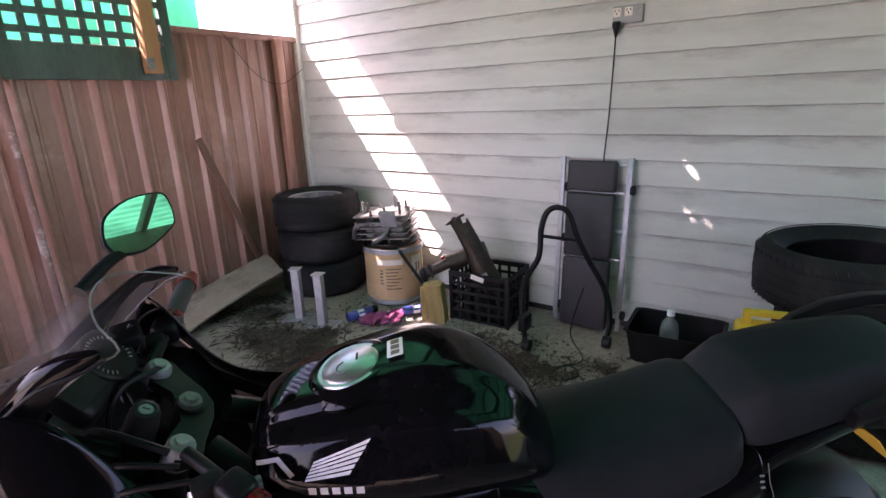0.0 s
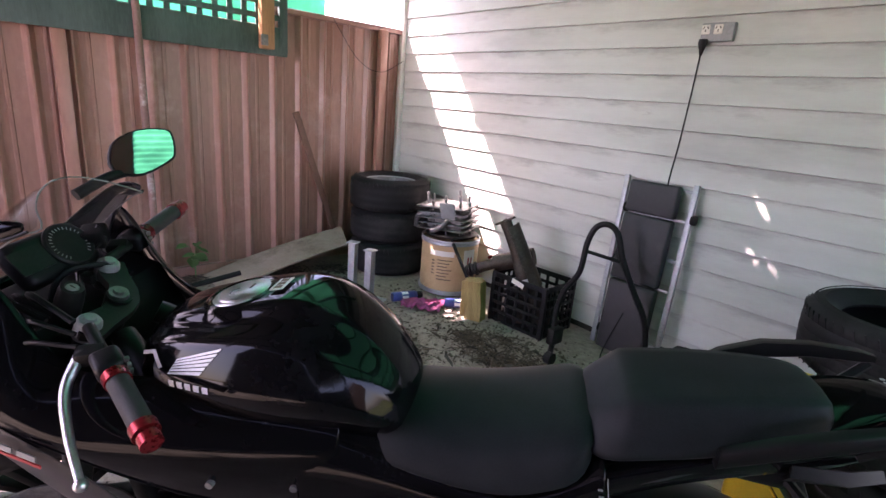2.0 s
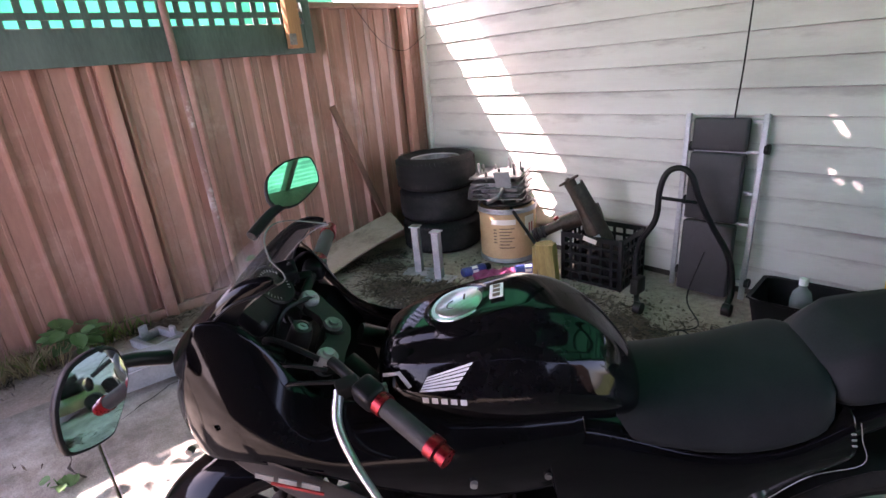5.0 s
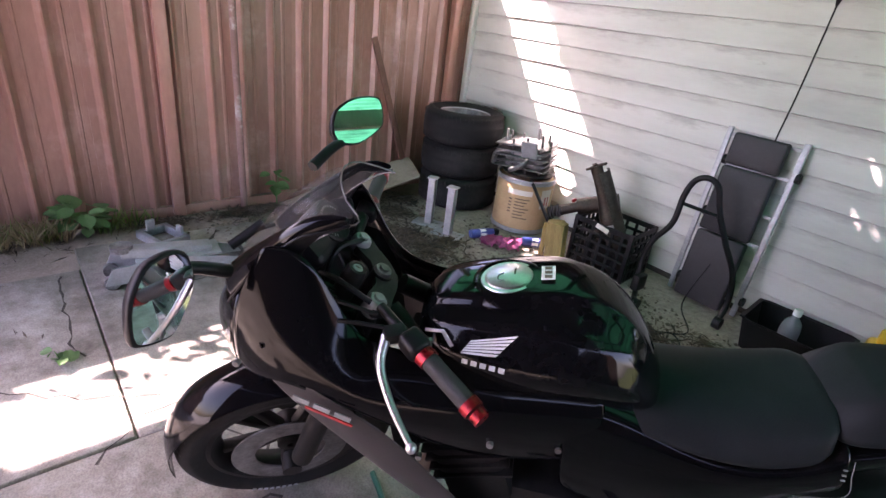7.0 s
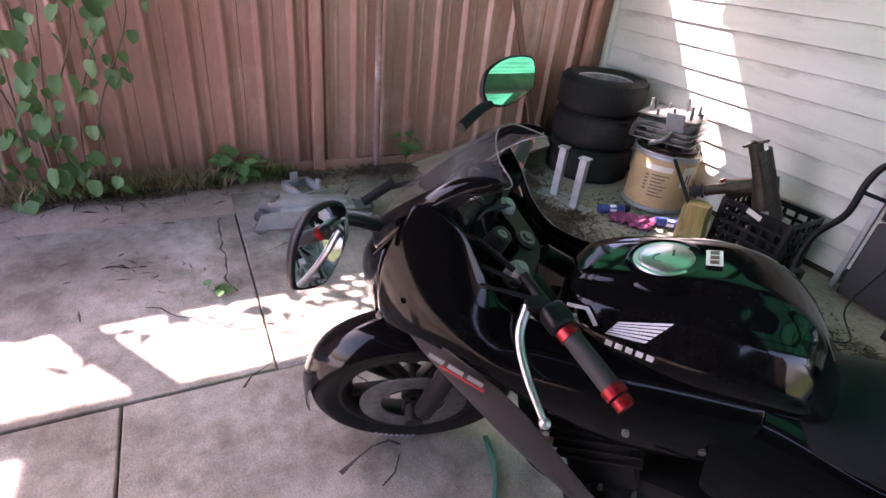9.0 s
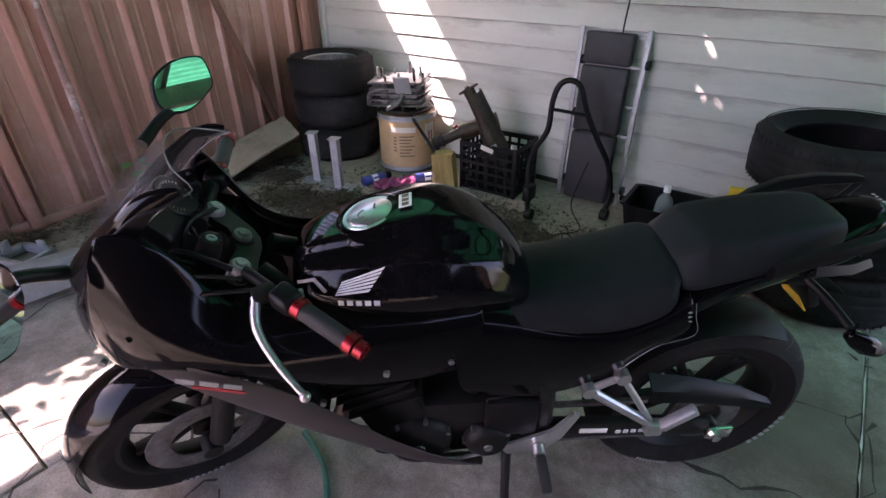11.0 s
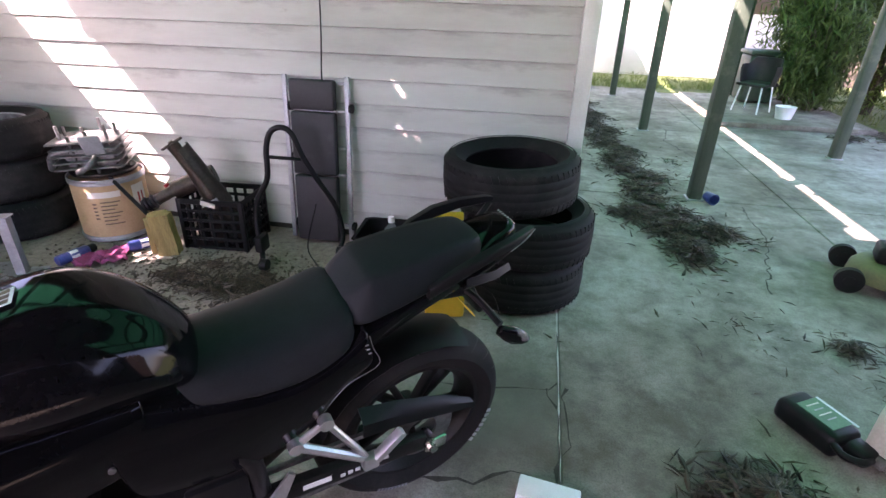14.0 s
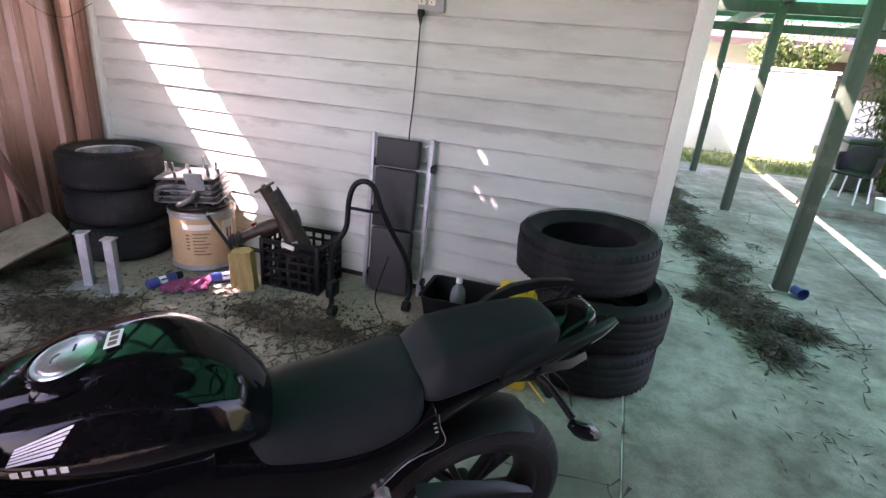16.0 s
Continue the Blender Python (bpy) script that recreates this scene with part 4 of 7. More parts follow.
for s in (1, -1):
    # flat forged grab rail: a blade that rises from under the seat to a blunt tip
    rail = []
    for x, y, z, h, w in ((0.03, 0.118, 0.850, 0.016, 0.010), (-0.04, 0.130, 0.893, 0.017, 0.012), (-0.11, 0.132, 0.922, 0.016, 0.013), (-0.19, 0.122, 0.940, 0.013, 0.013), (-0.26, 0.102, 0.950, 0.010, 0.012), (-0.283, 0.094, 0.952, 0.006, 0.008)):
        rail.append([(x, s * (y + dy * w), z + dz * h) for dy, dz in ((-1, -0.7), (-0.7, 1), (0.7, 1), (1, 0.7), (1, -0.7), (0.7, -1), (-0.7, -1))])
    grab = part("grab_rail", skin(bmesh.new(), [[Vector(p) for p in r] for r in rail], caps=True), PLASTIC, bike, "black forged grab rail", 50)
    bm = bmesh.new()
    tube(bm, [(-0.278, s * 0.094, 0.940), (-0.235, s * 0.085, 0.900), (-0.19, s * 0.078, 0.862)], 0.009, 8)
    part("rail_stay", bm, PLASTIC, grab)
    bm = bmesh.new()
    tube(bm, [(-0.285, s * 0.104, 0.953), (-0.24, s * 0.122, 0.938), (-0.19, s * 0.135, 0.925)], 0.0013, 6)
    part("rail_edge_line", bm, DULLALLOY, grab, "thin pale line along the rail's edge")
    # lamp wing below the tail
    wing_rows = [[(-0.10, s * 0.088, 0.835), (-0.10, s * 0.094, 0.815), (-0.10, s * 0.080, 0.795)], [(-0.19, s * 0.080, 0.832), (-0.19, s * 0.092, 0.812), (-0.19, s * 0.070, 0.792)], [(-0.262, s * 0.050, 0.822), (-0.266, s * 0.060, 0.806), (-0.258, s * 0.045, 0.792)]]
    part("tail_wing", sheet(bmesh.new(), wing_rows, 0.005), PLASTIC, bike, "dull black plastic below the tail", 60)
    bm = bmesh.new()
    tube(bm, [(-0.12, s * 0.045, 0.775), (-0.14, s * 0.10, 0.762), (-0.152, s * 0.185, 0.742)], 0.010, 8)
    blinker = part("rear_blinker", bm, PLASTIC, bike)
    aim = Matrix.Translation((-0.182, s * 0.208, 0.712)) @ Vector((-0.089, s * 0.02, -0.057)).to_track_quat("Z", "Y").to_matrix().to_4x4()
    part("blinker_body", lathe(bmesh.new(), [(0, -0.056), (0.013, -0.05), (0.021, -0.02), (0.022, 0.01), (0.013, 0.038), (0.004, 0.053), (0, 0.055)], 16, aim @ Matrix.Diagonal((0.75, 1.1, 1, 1))), GLOSS, blinker)
    part("blinker_lens", lathe(bmesh.new(), [(0, -0.03), (0.012, -0.028), (0.019, -0.008), (0.017, 0.018), (0.008, 0.04), (0, 0.048)], 16, aim @ Matrix.Translation((0, 0.007, 0.008)) @ Matrix.Diagonal((0.8, 1.05, 1, 1))), LENSGLASS, blinker, "clear indicator lens")
    bm = bmesh.new()
    tube(bm, [(-0.155, s * 0.07, 0.79), (-0.175, s * 0.11, 0.775), (-0.165, s * 0.16, 0.752)], 0.0018, 6)
    part("blinker_wire", bm, PLASTIC, blinker)
bm = bmesh.new()
box(bm, (0.16, 0.12, 0.03), m=Matrix.Translation((-0.06, 0, 0.775)) @ Matrix.Rotation(radians(-6), 4, "Y"), bevel=0.01)
box(bm, (0.026, 0.10, 0.13), m=Matrix.Translation((-0.165, 0, 0.728)) @ Matrix.Rotation(radians(28), 4, "Y"), bevel=0.008)
part("rear_mudguard", bm, PLASTIC, bike, "black plastic mudguard stay")
PLATE = Matrix.Translation((-0.145, 0.012, 0.695)) @ Matrix.Rotation(radians(38), 4, "Y")
plate = part("number_plate", solid((0.004, 0.09, 0.07), m=PLATE, bevel=0.0012, seg=1), YELLOW, bike, "yellow rear number plate")
for k in range(6):
    part("plate_bar", solid((0.0015, 0.008, 0.036), (-0.0028, -0.034 + 0.0135 * k, 0), m=PLATE), INK, plate)
part("tail_light", solid((0.02, 0.05, 0.02), (-0.278, 0, 0.90), bevel=0.006), REDINK, bike, "red tail light")

# frame, engine, exhaust, pegs
bm = bmesh.new()
for s in (1, -1):
    tube(bm, [(1.12, s * 0.05, 0.86), (0.95, s * 0.12, 0.76), (0.7, s * 0.14, 0.70), (0.5, s * 0.13, 0.55), (0.47, s * 0.12, 0.38)], 0.024, 10)
    tube(bm, [(0.55, s * 0.12, 0.70), (0.3, s * 0.12, 0.74), (0.0, s * 0.08, 0.84)], 0.016, 8)
part("frame", bm, ENGINE, bike, "black tubular steel frame")
bm = bmesh.new()
box(bm, (0.42, 0.26, 0.22), (0.72, 0, 0.36), bevel=0.03)
box(bm, (0.16, 0.28, 0.30), m=Matrix.Translation((0.90, 0, 0.54)) @ Matrix.Rotation(radians(22), 4, "Y"), bevel=0.02)
engine = part("engine", bm, ENGINE, bike, "black twin-cylinder engine")
for k in range(6):
    part("cooling_fin", solid((0.19, 0.30, 0.006), m=Matrix.Translation((0.88 + 0.012 * k, 0, 0.50 + 0.028 * k)) @ Matrix.Rotation(radians(22), 4, "Y")), ENGINE, engine)
for x, z, r in ((0.80, 0.34, 0.085), (0.62, 0.33, 0.06)):
    mm = Matrix.Translation((x, 0.13, z)) @ Matrix.Rotation(radians(-90), 4, "X")
    cover = part("engine_cover", lathe(bmesh.new(), [(0, 0.035), (r * 0.6, 0.035), (r * 0.85, 0.028), (r, 0.012), (r * 1.05, 0.0), (r * 1.05, -0.02)], 36, mm), ENGINE, engine, "round black engine cover")
    part("inspection_cap", lathe(bmesh.new(), [(0, 0.04), (r * 0.18, 0.04), (r * 0.2, 0.034)], 20, mm), GREYMETAL, cover)
    for k in range(7):
        a = 2 * math.pi * k / 7
        part("bolt", rod(bmesh.new(), mm @ Vector((r * math.cos(a), r * math.sin(a), 0)), mm @ Vector((r * math.cos(a), r * math.sin(a), 0.02)), 0.006, 6), GREYMETAL, cover)
part("sprocket_cover", solid((0.14, 0.03, 0.14), (0.56, 0.135, 0.42), bevel=0.015), PLASTIC, engine)
part("radiator", solid((0.03, 0.30, 0.26), m=Matrix.Translation((1.06, 0, 0.58)) @ Matrix.Rotation(radians(12), 4, "Y"), bevel=0.004), ENGINE, bike)
bm = bmesh.new()
tube(bm, [(0.98, 0.05, 0.42), (1.02, 0.04, 0.27), (0.85, 0.0, 0.17), (0.55, -0.06, 0.18), (0.30, -0.13, 0.26)], 0.024, 10)
lathe(bm, [(0, 0), (0.05, 0), (0.062, 0.03), (0.062, 0.34), (0.045, 0.38), (0, 0.38)], 24, Matrix.Translation((0.32, -0.16, 0.27)) @ Vector((-1, -0.1, 0.35)).to_track_quat("Z", "Y").to_matrix().to_4x4())
part("exhaust", bm, EXHAUST, bike, "steel exhaust pipe and silencer")
for s in (1, -1):
    hanger = bmesh.new()
    for a, b, r in (((0.382, 0.150 * s, 0.528), (0.305, 0.146 * s, 0.568), 0.0095), ((0.305, 0.146 * s, 0.568), (0.210, 0.180 * s, 0.418), 0.0095), ((0.382, 0.150 * s, 0.528), (0.22, 0.178 * s, 0.422), 0.0125)):
        rod(hanger, a, b, r, 8)
    for q in ((0.382, 0.150 * s, 0.528), (0.305, 0.146 * s, 0.568)):
        rod(hanger, (q[0], q[1] - 0.012 * s, q[2]), (q[0], q[1] + 0.014 * s, q[2]), 0.018, 14)
    box(hanger, (0.045, 0.03, 0.045), (0.205, 0.183 * s, 0.408), bevel=0.008)
    h = part("pillion_peg_hanger", hanger, ALLOY, bike, "cast alloy pillion footpeg hanger")
    bm = bmesh.new()
    box(bm, (0.10, 0.028, 0.022), m=Matrix.Translation((0.155, 0.190 * s, 0.452)) @ Matrix.Rotation(radians(42), 4, "Y"), bevel=0.005)
    part("folded_peg", bm, GALV, h, "folded footpeg with rubber top")
    plate = bmesh.new()
    prism(plate, [(0.565, 0.285), (0.590, 0.318), (0.53, 0.342), (0.455, 0.378), (0.405, 0.448), (0.390, 0.436), (0.425, 0.345), (0.47, 0.292)], 0.008, basis((1, 0, 0), (0, 0, 1), (0, -1, 0), (0, 0.155 * s, 0)))
    hp = part("heel_plate", plate, ALLOY, bike, "cast alloy heel plate")
    peg = bmesh.new()
    rod(peg, (0.485, 0.16 * s, 0.315), (0.485, 0.185 * s, 0.312), 0.016, 12)
    part("peg_pivot", peg, ALLOY, hp)
    peg = bmesh.new()
    box(peg, (0.027, 0.095, 0.023), m=Matrix.Translation((0.485, s * 0.232, 0.306)) @ Matrix.Rotation(radians(-9 * s), 4, "X"), bevel=0.006)
    part("footpeg", peg, GRIP, hp, "black ribbed rubber footpeg")
bm = bmesh.new()
tube(bm, [(0.62, 0.155, 0.30), (0.70, 0.165, 0.29), (0.74, 0.17, 0.30)], 0.007, 8)
part("gear_lever", bm, GREYMETAL, bike)
bm = bmesh.new()
tube(bm, [(0.56, 0.12, 0.28), (0.57, 0.2, 0.15), (0.575, 0.262, 0.055)], 0.013, 10)
box(bm, (0.06, 0.05, 0.008), m=Matrix.Translation((0.575, 0.27, 0.05)) @ Matrix.Rotation(radians(10), 4, "X"), bevel=0.002)
part("side_stand", bm, ENGINE, bike, "black side stand, folded out")

# fairings
for s in (False, True):
    up = [
        [(1.335, 0.188, 1.045), (1.375, 0.203, 0.965), (1.405, 0.205, 0.86), (1.41, 0.195, 0.745)],
        [(1.27, 0.180, 1.052), (1.30, 0.213, 0.955), (1.33, 0.235, 0.86), (1.345, 0.235, 0.77)],
        [(1.225, 0.172, 0.995), (1.24, 0.215, 0.92), (1.25, 0.245, 0.85), (1.265, 0.250, 0.785)],
        [(1.185, 0.170, 0.912), (1.185, 0.215, 0.86), (1.18, 0.250, 0.81), (1.185, 0.248, 0.765)],
        [(1.12, 0.182, 0.842), (1.115, 0.222, 0.80), (1.10, 0.245, 0.76), (1.08, 0.232, 0.715)],
        [(0.95, 0.18, 0.825), (0.95, 0.225, 0.76), (0.94, 0.215, 0.69), (0.93, 0.19, 0.62)],
        [(0.80, 0.165, 0.80), (0.80, 0.195, 0.74), (0.80, 0.185, 0.66), (0.80, 0.17, 0.61)],
        [(0.64, 0.14, 0.775), (0.64, 0.155, 0.72), (0.64, 0.15, 0.67), (0.65, 0.145, 0.64)],
    ]
    up = [[(r[0][0], max(0.10, r[0][1] - (0.04 if r[0][0] < 1.1 else 0.010)), r[0][2] + (0.04 if r[0][0] < 1.1 else 0.004))] + r for r in up]
    fair = soften(part("side_fairing", sheet(bmesh.new(), side(up, s), 0.005), GLOSS, bike, "gloss black side fairing", 70), 2)
    low = [
        [(1.39, 0.205, 0.855), (1.32, 0.247, 0.79), (1.23, 0.228, 0.68), (1.16, 0.19, 0.58)],
        [(1.24, 0.260, 0.805), (1.17, 0.256, 0.72), (1.10, 0.22, 0.57), (1.06, 0.17, 0.45)],
        [(1.08, 0.243, 0.725), (1.03, 0.234, 0.62), (0.98, 0.20, 0.45), (0.95, 0.14, 0.34)],
        [(0.96, 0.21, 0.55), (0.92, 0.20, 0.46), (0.88, 0.18, 0.34), (0.86, 0.12, 0.25)],
        [(0.80, 0.19, 0.36), (0.78, 0.185, 0.32), (0.75, 0.165, 0.235), (0.74, 0.09, 0.19)],
        [(0.64, 0.175, 0.265), (0.63, 0.17, 0.25), (0.62, 0.15, 0.22), (0.61, 0.08, 0.19)],
    ]
    lowf = soften(part("lower_fairing", sheet(bmesh.new(), side(low, s), 0.005), GUNMETAL, bike, "dark grey lower fairing", 70), 2)
    sg = -1 if s else 1
    for k in range(3):
        bm = solid((0.034, 0.0025, 0.013), m=Matrix.Translation((1.235 - 0.042 * k, sg * (0.2610 - 0.0005 * k), 0.766 - 0.0115 * k)) @ Matrix.Rotation(radians(-15), 4, "Y"))
        part("print_bar", bm, DULLALLOY, lowf, "silver printed bar")
    part("print_stripe", solid((0.10, 0.0025, 0.006), m=Matrix.Translation((1.18, sg * 0.2575, 0.733)) @ Matrix.Rotation(radians(-15), 4, "Y")), REDINK, lowf, "dull red printed stripe")
    for x, z, y in ((0.86, 0.69, 0.203), (0.72, 0.68, 0.17), (1.36, 0.83, 0.262), (1.0, 0.62, 0.216)):
        part("fairing_screw", rod(bmesh.new(), (x, sg * (y - 0.006), z), (x, sg * (y + 0.005), z), 0.007, 10), GREYMETAL, fair)
for sg in (1, -1):
    cover = [[(0.74, sg * 0.150, 0.800), (0.72, sg * 0.178, 0.700), (0.71, sg * 0.182, 0.62), (0.70, sg * 0.165, 0.55)],
             [(0.59, sg * 0.138, 0.755), (0.58, sg * 0.160, 0.670), (0.57, sg * 0.162, 0.58), (0.56, sg * 0.148, 0.505)],
             [(0.47, sg * 0.148, 0.716), (0.46, sg * 0.158, 0.650), (0.45, sg * 0.155, 0.58), (0.43, sg * 0.143, 0.510)],
             [(0.36, sg * 0.153, 0.708), (0.35, sg * 0.156, 0.670), (0.34, sg * 0.150, 0.62), (0.33, sg * 0.138, 0.560)],
             [(0.26, sg * 0.147, 0.740), (0.26, sg * 0.152, 0.720), (0.255, sg * 0.150, 0.69), (0.25, sg * 0.142, 0.665)],
             [(0.192, sg * 0.142, 0.798), (0.190, sg * 0.148, 0.770), (0.18, sg * 0.148, 0.735), (0.172, sg * 0.143, 0.705)]]
    bm = bmesh.new()
    tube(bm, [(0.192, sg * 0.146, 0.798), (0.186, sg * 0.152, 0.765), (0.170, sg * 0.150, 0.704), (0.25, sg * 0.148, 0.668), (0.318, sg * 0.142, 0.585)], 0.0008, 6, 5)
    part("panel_edge", bm, DULLALLOY, bike, "bright edge of the side panel")
    for k in range(3):
        part("vent_slat", solid((0.008, 0.003, 0.004), (0.200 - 0.004 * k, sg * 0.149, 0.775 - 0.014 * k), bevel=0.001, seg=1), DULLALLOY, bike)
    cover = [[(r[0][0], sg * 0.085, r[0][2] + 0.03)] + r for r in cover]
    soften(part("side_cover", sheet(bmesh.new(), cover, 0.005), GLOSS, bike, "black side cover", 70), 2)
nose = [
    (1.535, [(0, 0.790), (0.030, 0.788), (0.045, 0.770), (0.040, 0.73), (0.02, 0.71)]),
    (1.515, [(0, 0.835), (0.060, 0.828), (0.085, 0.790), (0.075, 0.71), (0.035, 0.685)]),
    (1.475, [(0, 0.885), (0.095, 0.876), (0.138, 0.815), (0.125, 0.70), (0.06, 0.665)]),
    (1.43, [(0, 0.925), (0.135, 0.915), (0.180, 0.840), (0.170, 0.70), (0.09, 0.655)]),
    (1.385, [(0, 0.945), (0.160, 0.945), (0.205, 0.860), (0.195, 0.71), (0.10, 0.65)]),
]
cowl = soften(part("nose_cowl", hull_sections(bmesh.new(), nose), GLOSS, bike, "gloss black nose cowl", 60), 2)
for s in (1, -1):
    lamp = [[(1.575, s * 0.03, 0.765), (1.54, s * 0.10, 0.80), (1.46, s * 0.195, 0.845)], [(1.58, s * 0.035, 0.735), (1.545, s * 0.115, 0.76), (1.46, s * 0.212, 0.80)], [(1.57, s * 0.035, 0.715), (1.535, s * 0.11, 0.72), (1.46, s * 0.212, 0.765)]]
    lamp = [[(x - 0.036, y * 0.86, z + 0.012) for x, y, z in r] for r in lamp]
    soften(part("headlight", sheet(bmesh.new(), lamp, 0.004), LENSGLASS, cowl, "clear headlight lens"), 2)
screen_rows = []
for x, z, w in ((1.495, 0.895, 0.105), (1.45, 0.962, 0.128), (1.39, 1.038, 0.142), (1.325, 1.100, 0.144), (1.272, 1.137, 0.136), (1.24, 1.150, 0.120)):
    screen_rows.append([(x - 0.05 * (k / 4) ** 2 - 0.02 * (k / 4) ** 4, w * k / 4, z - 0.05 * (k / 4) ** 2) for k in range(-4, 5)])
ws = soften(part("windscreen", sheet(bmesh.new(), screen_rows, 0.003), SCREEN, bike, "clear smoked windscreen"), 1)
ws.visible_shadow = False
bm = bmesh.new()
rim_pts = [r[0] for r in screen_rows] + [screen_rows[-1][k] for k in range(1, 8)] + [r[-1] for r in reversed(screen_rows)]
tube(bm, rim_pts, 0.0017, 8, 3)
part("screen_rim", bm, SCREENEDGE, ws, "bright polished screen edge")
# the cowl's wings beside the screen, and the lining inside them
for s in (1, -1):
    wing_rows = []
    for top, low in (((1.475, 0.098, 0.918), (1.445, 0.138, 0.865)), ((1.42, 0.122, 0.975), (1.395, 0.155, 0.935)), ((1.37, 0.134, 1.022), (1.35, 0.168, 0.995)), ((1.312, 0.140, 1.068), (1.302, 0.166, 1.042)), ((1.262, 0.140, 1.104), (1.260, 0.158, 1.072)), ((1.215, 0.138, 1.120), (1.215, 0.148, 1.084)), ((1.183, 0.131, 1.112), (1.181, 0.136, 1.098))):
        mid = ((top[0] + low[0]) / 2, (top[1] + low[1]) / 2 + 0.008, (top[2] + low[2]) / 2 + 0.006)
        wing_rows.append([(x, s * y, z) for x, y, z in (top, mid, low)])
    soften(part("cowl_wing", sheet(bmesh.new(), wing_rows, 0.004), GLOSS, bike, "gloss black cowl edge beside the screen", 60), 1)
    bm = bmesh.new()
    tube(bm, [r[2] for r in wing_rows], 0.003, 8, 3)
    part("cowl_lip", bm, PLASTIC, bike)
    inner = []
    for a, b in (((1.435, 0.132, 0.86), (1.42, 0.128, 0.76)), ((1.388, 0.150, 0.932), (1.38, 0.142, 0.80)), ((1.345, 0.162, 0.992), (1.335, 0.150, 0.84)), ((1.302, 0.162, 1.040), (1.31, 0.150, 0.90)), ((1.262, 0.158, 1.074), (1.30, 0.150, 0.97)), ((1.225, 0.145, 1.082), (1.265, 0.142, 1.035))):
        mid = tuple((p + q) / 2 for p, q in zip(a, b))
        inner.append([(x, s * y, z) for x, y, z in (a, (mid[0], mid[1] + 0.006, mid[2]), b)])
    part("cockpit_lining", sheet(bmesh.new(), inner, 0.004), PLASTIC, bike, "black plastic cockpit lining", 60)
INST = facing((-0.75, 0, 0.66), (1, 0, 0.9), (1.30, 0.0, 0.985))
dash = part("instrument_panel", solid((0.17, 0.10, 0.045), m=INST, bevel=0.018, seg=3), PLASTIC, bike, "black instrument panel with a round dial")
part("dial", lathe(bmesh.new(), [(0, 0.028), (0.04, 0.028), (0.045, 0.031), (0.049, 0.028), (0.049, 0.02)], 36, INST @ Matrix.Translation((0.03, 0, 0))), ENGINE, dash, "dark round rev counter")
bm = bmesh.new()
for k in range(24):
    a = radians(-140 + 280 * k / 23)
    box(bm, (0.0014, 0.006, 0.001), m=INST @ Matrix.Translation((0.03, 0, 0.0292)) @ Matrix.Rotation(a, 4, "Z") @ Matrix.Translation((0, 0.036, 0)))
part("dial_marks", bm, DIMINK, dash)
part("display", solid((0.07, 0.05, 0.004), m=INST @ Matrix.Translation((-0.055, 0, 0.025))), ENGINE, dash, "grey digital display")
lining = [[(1.36, y, 0.93), (1.22, y, 0.90), (1.16, y, 0.80), (1.14, y, 0.66)] for y in (-0.20, -0.1, 0, 0.1, 0.20)]
part("inner_fairing", sheet(bmesh.new(), lining, 0.005), PLASTIC, bike, "black inner fairing")

# mirrors
BI = BIKE.inverted().to_3x3()


def mirror(root, centre, normal_world, s, roll=0):
    n = (BI @ Vector(normal_world)).normalized()
    m = facing(n, (0, 0, 1), centre) @ Matrix.Rotation(radians(roll), 4, "Z")
    bm = bmesh.new()
    end = m @ Vector((0.03 if roll else 0.0, 0.0 if roll else -0.035, -0.03))
    tube(bm, [root, Vector(root).lerp(end, 0.5) + Vector((0.0, 0, 0.012)), end], 0.014, 10, 6, 0.011)
    arm = part("mirror", bm, PLASTIC, bike, "black mirror on a short stalk")
    out = [(-0.076, -0.023), (-0.062, -0.047), (-0.008, -0.056), (0.060, -0.026), (0.077, -0.004), (0.079, 0.040), (0.064, 0.058), (0.0, 0.059), (-0.054, 0.034), (-0.072, 0.002)]
    if s > 0:
        out = [(-x, y) for x, y in reversed(out)]
    out = [(p.x, p.y) for p in smooth_line([(x, y, 0) for x, y in out + out[:1]], 3)[:-1]]
    rings = [[m @ Vector((x * f, y * f, z)) for x, y in out] for f, z in ((0.96, 0.004), (1.0, 0.002), (1.02, -0.004), (0.98, -0.016), (0.80, -0.032), (0.45, -0.042))]
    part("housing", skin(bmesh.new(), rings, caps=True), PLASTIC, arm, "black mirror housing", 50)
    part("mirror_glass", prism(bmesh.new(), [(x * 0.93, y * 0.93) for x, y in out], 0.003, m @ Matrix.Translation((0, 0, 0.0052))), MIRROR, arm, "mirror glass", 20)


mirror((1.415, 0.165, 0.965), (1.452, 0.300, 0.992), (0.90, 0.38, 0.14), 1, 72)
mirror((1.388, -0.175, 1.055), (1.332, -0.335, 1.128), (0.93, -0.06, 0.32), -1)

# front end, turned to the left on its lock
RAKE = radians(25.5)
HEAD = Vector((1.172, 0.008, 0.878))
AX = Vector((-math.sin(RAKE), 0, math.cos(RAKE)))
TURN = Matrix.Translation(HEAD) @ Matrix.Rotation(STEER, 4, AX) @ Matrix.Translation(-HEAD)
front = Vector((1.41, 0.008, 0.30))
me = finish("front_fork", lathe(bmesh.new(), [(0, -0.03), (0.024, -0.03), (0.024, 0.05), (0, 0.05)], 20, Matrix.Translation(HEAD) @ AX.to_track_quat("Z", "Y").to_matrix().to_4x4()), ENGINE)
fork = new("front_fork", me)
fork.parent, fork.matrix_basis = bike, TURN
fork["label"] = "black telescopic front fork, turned to the left"
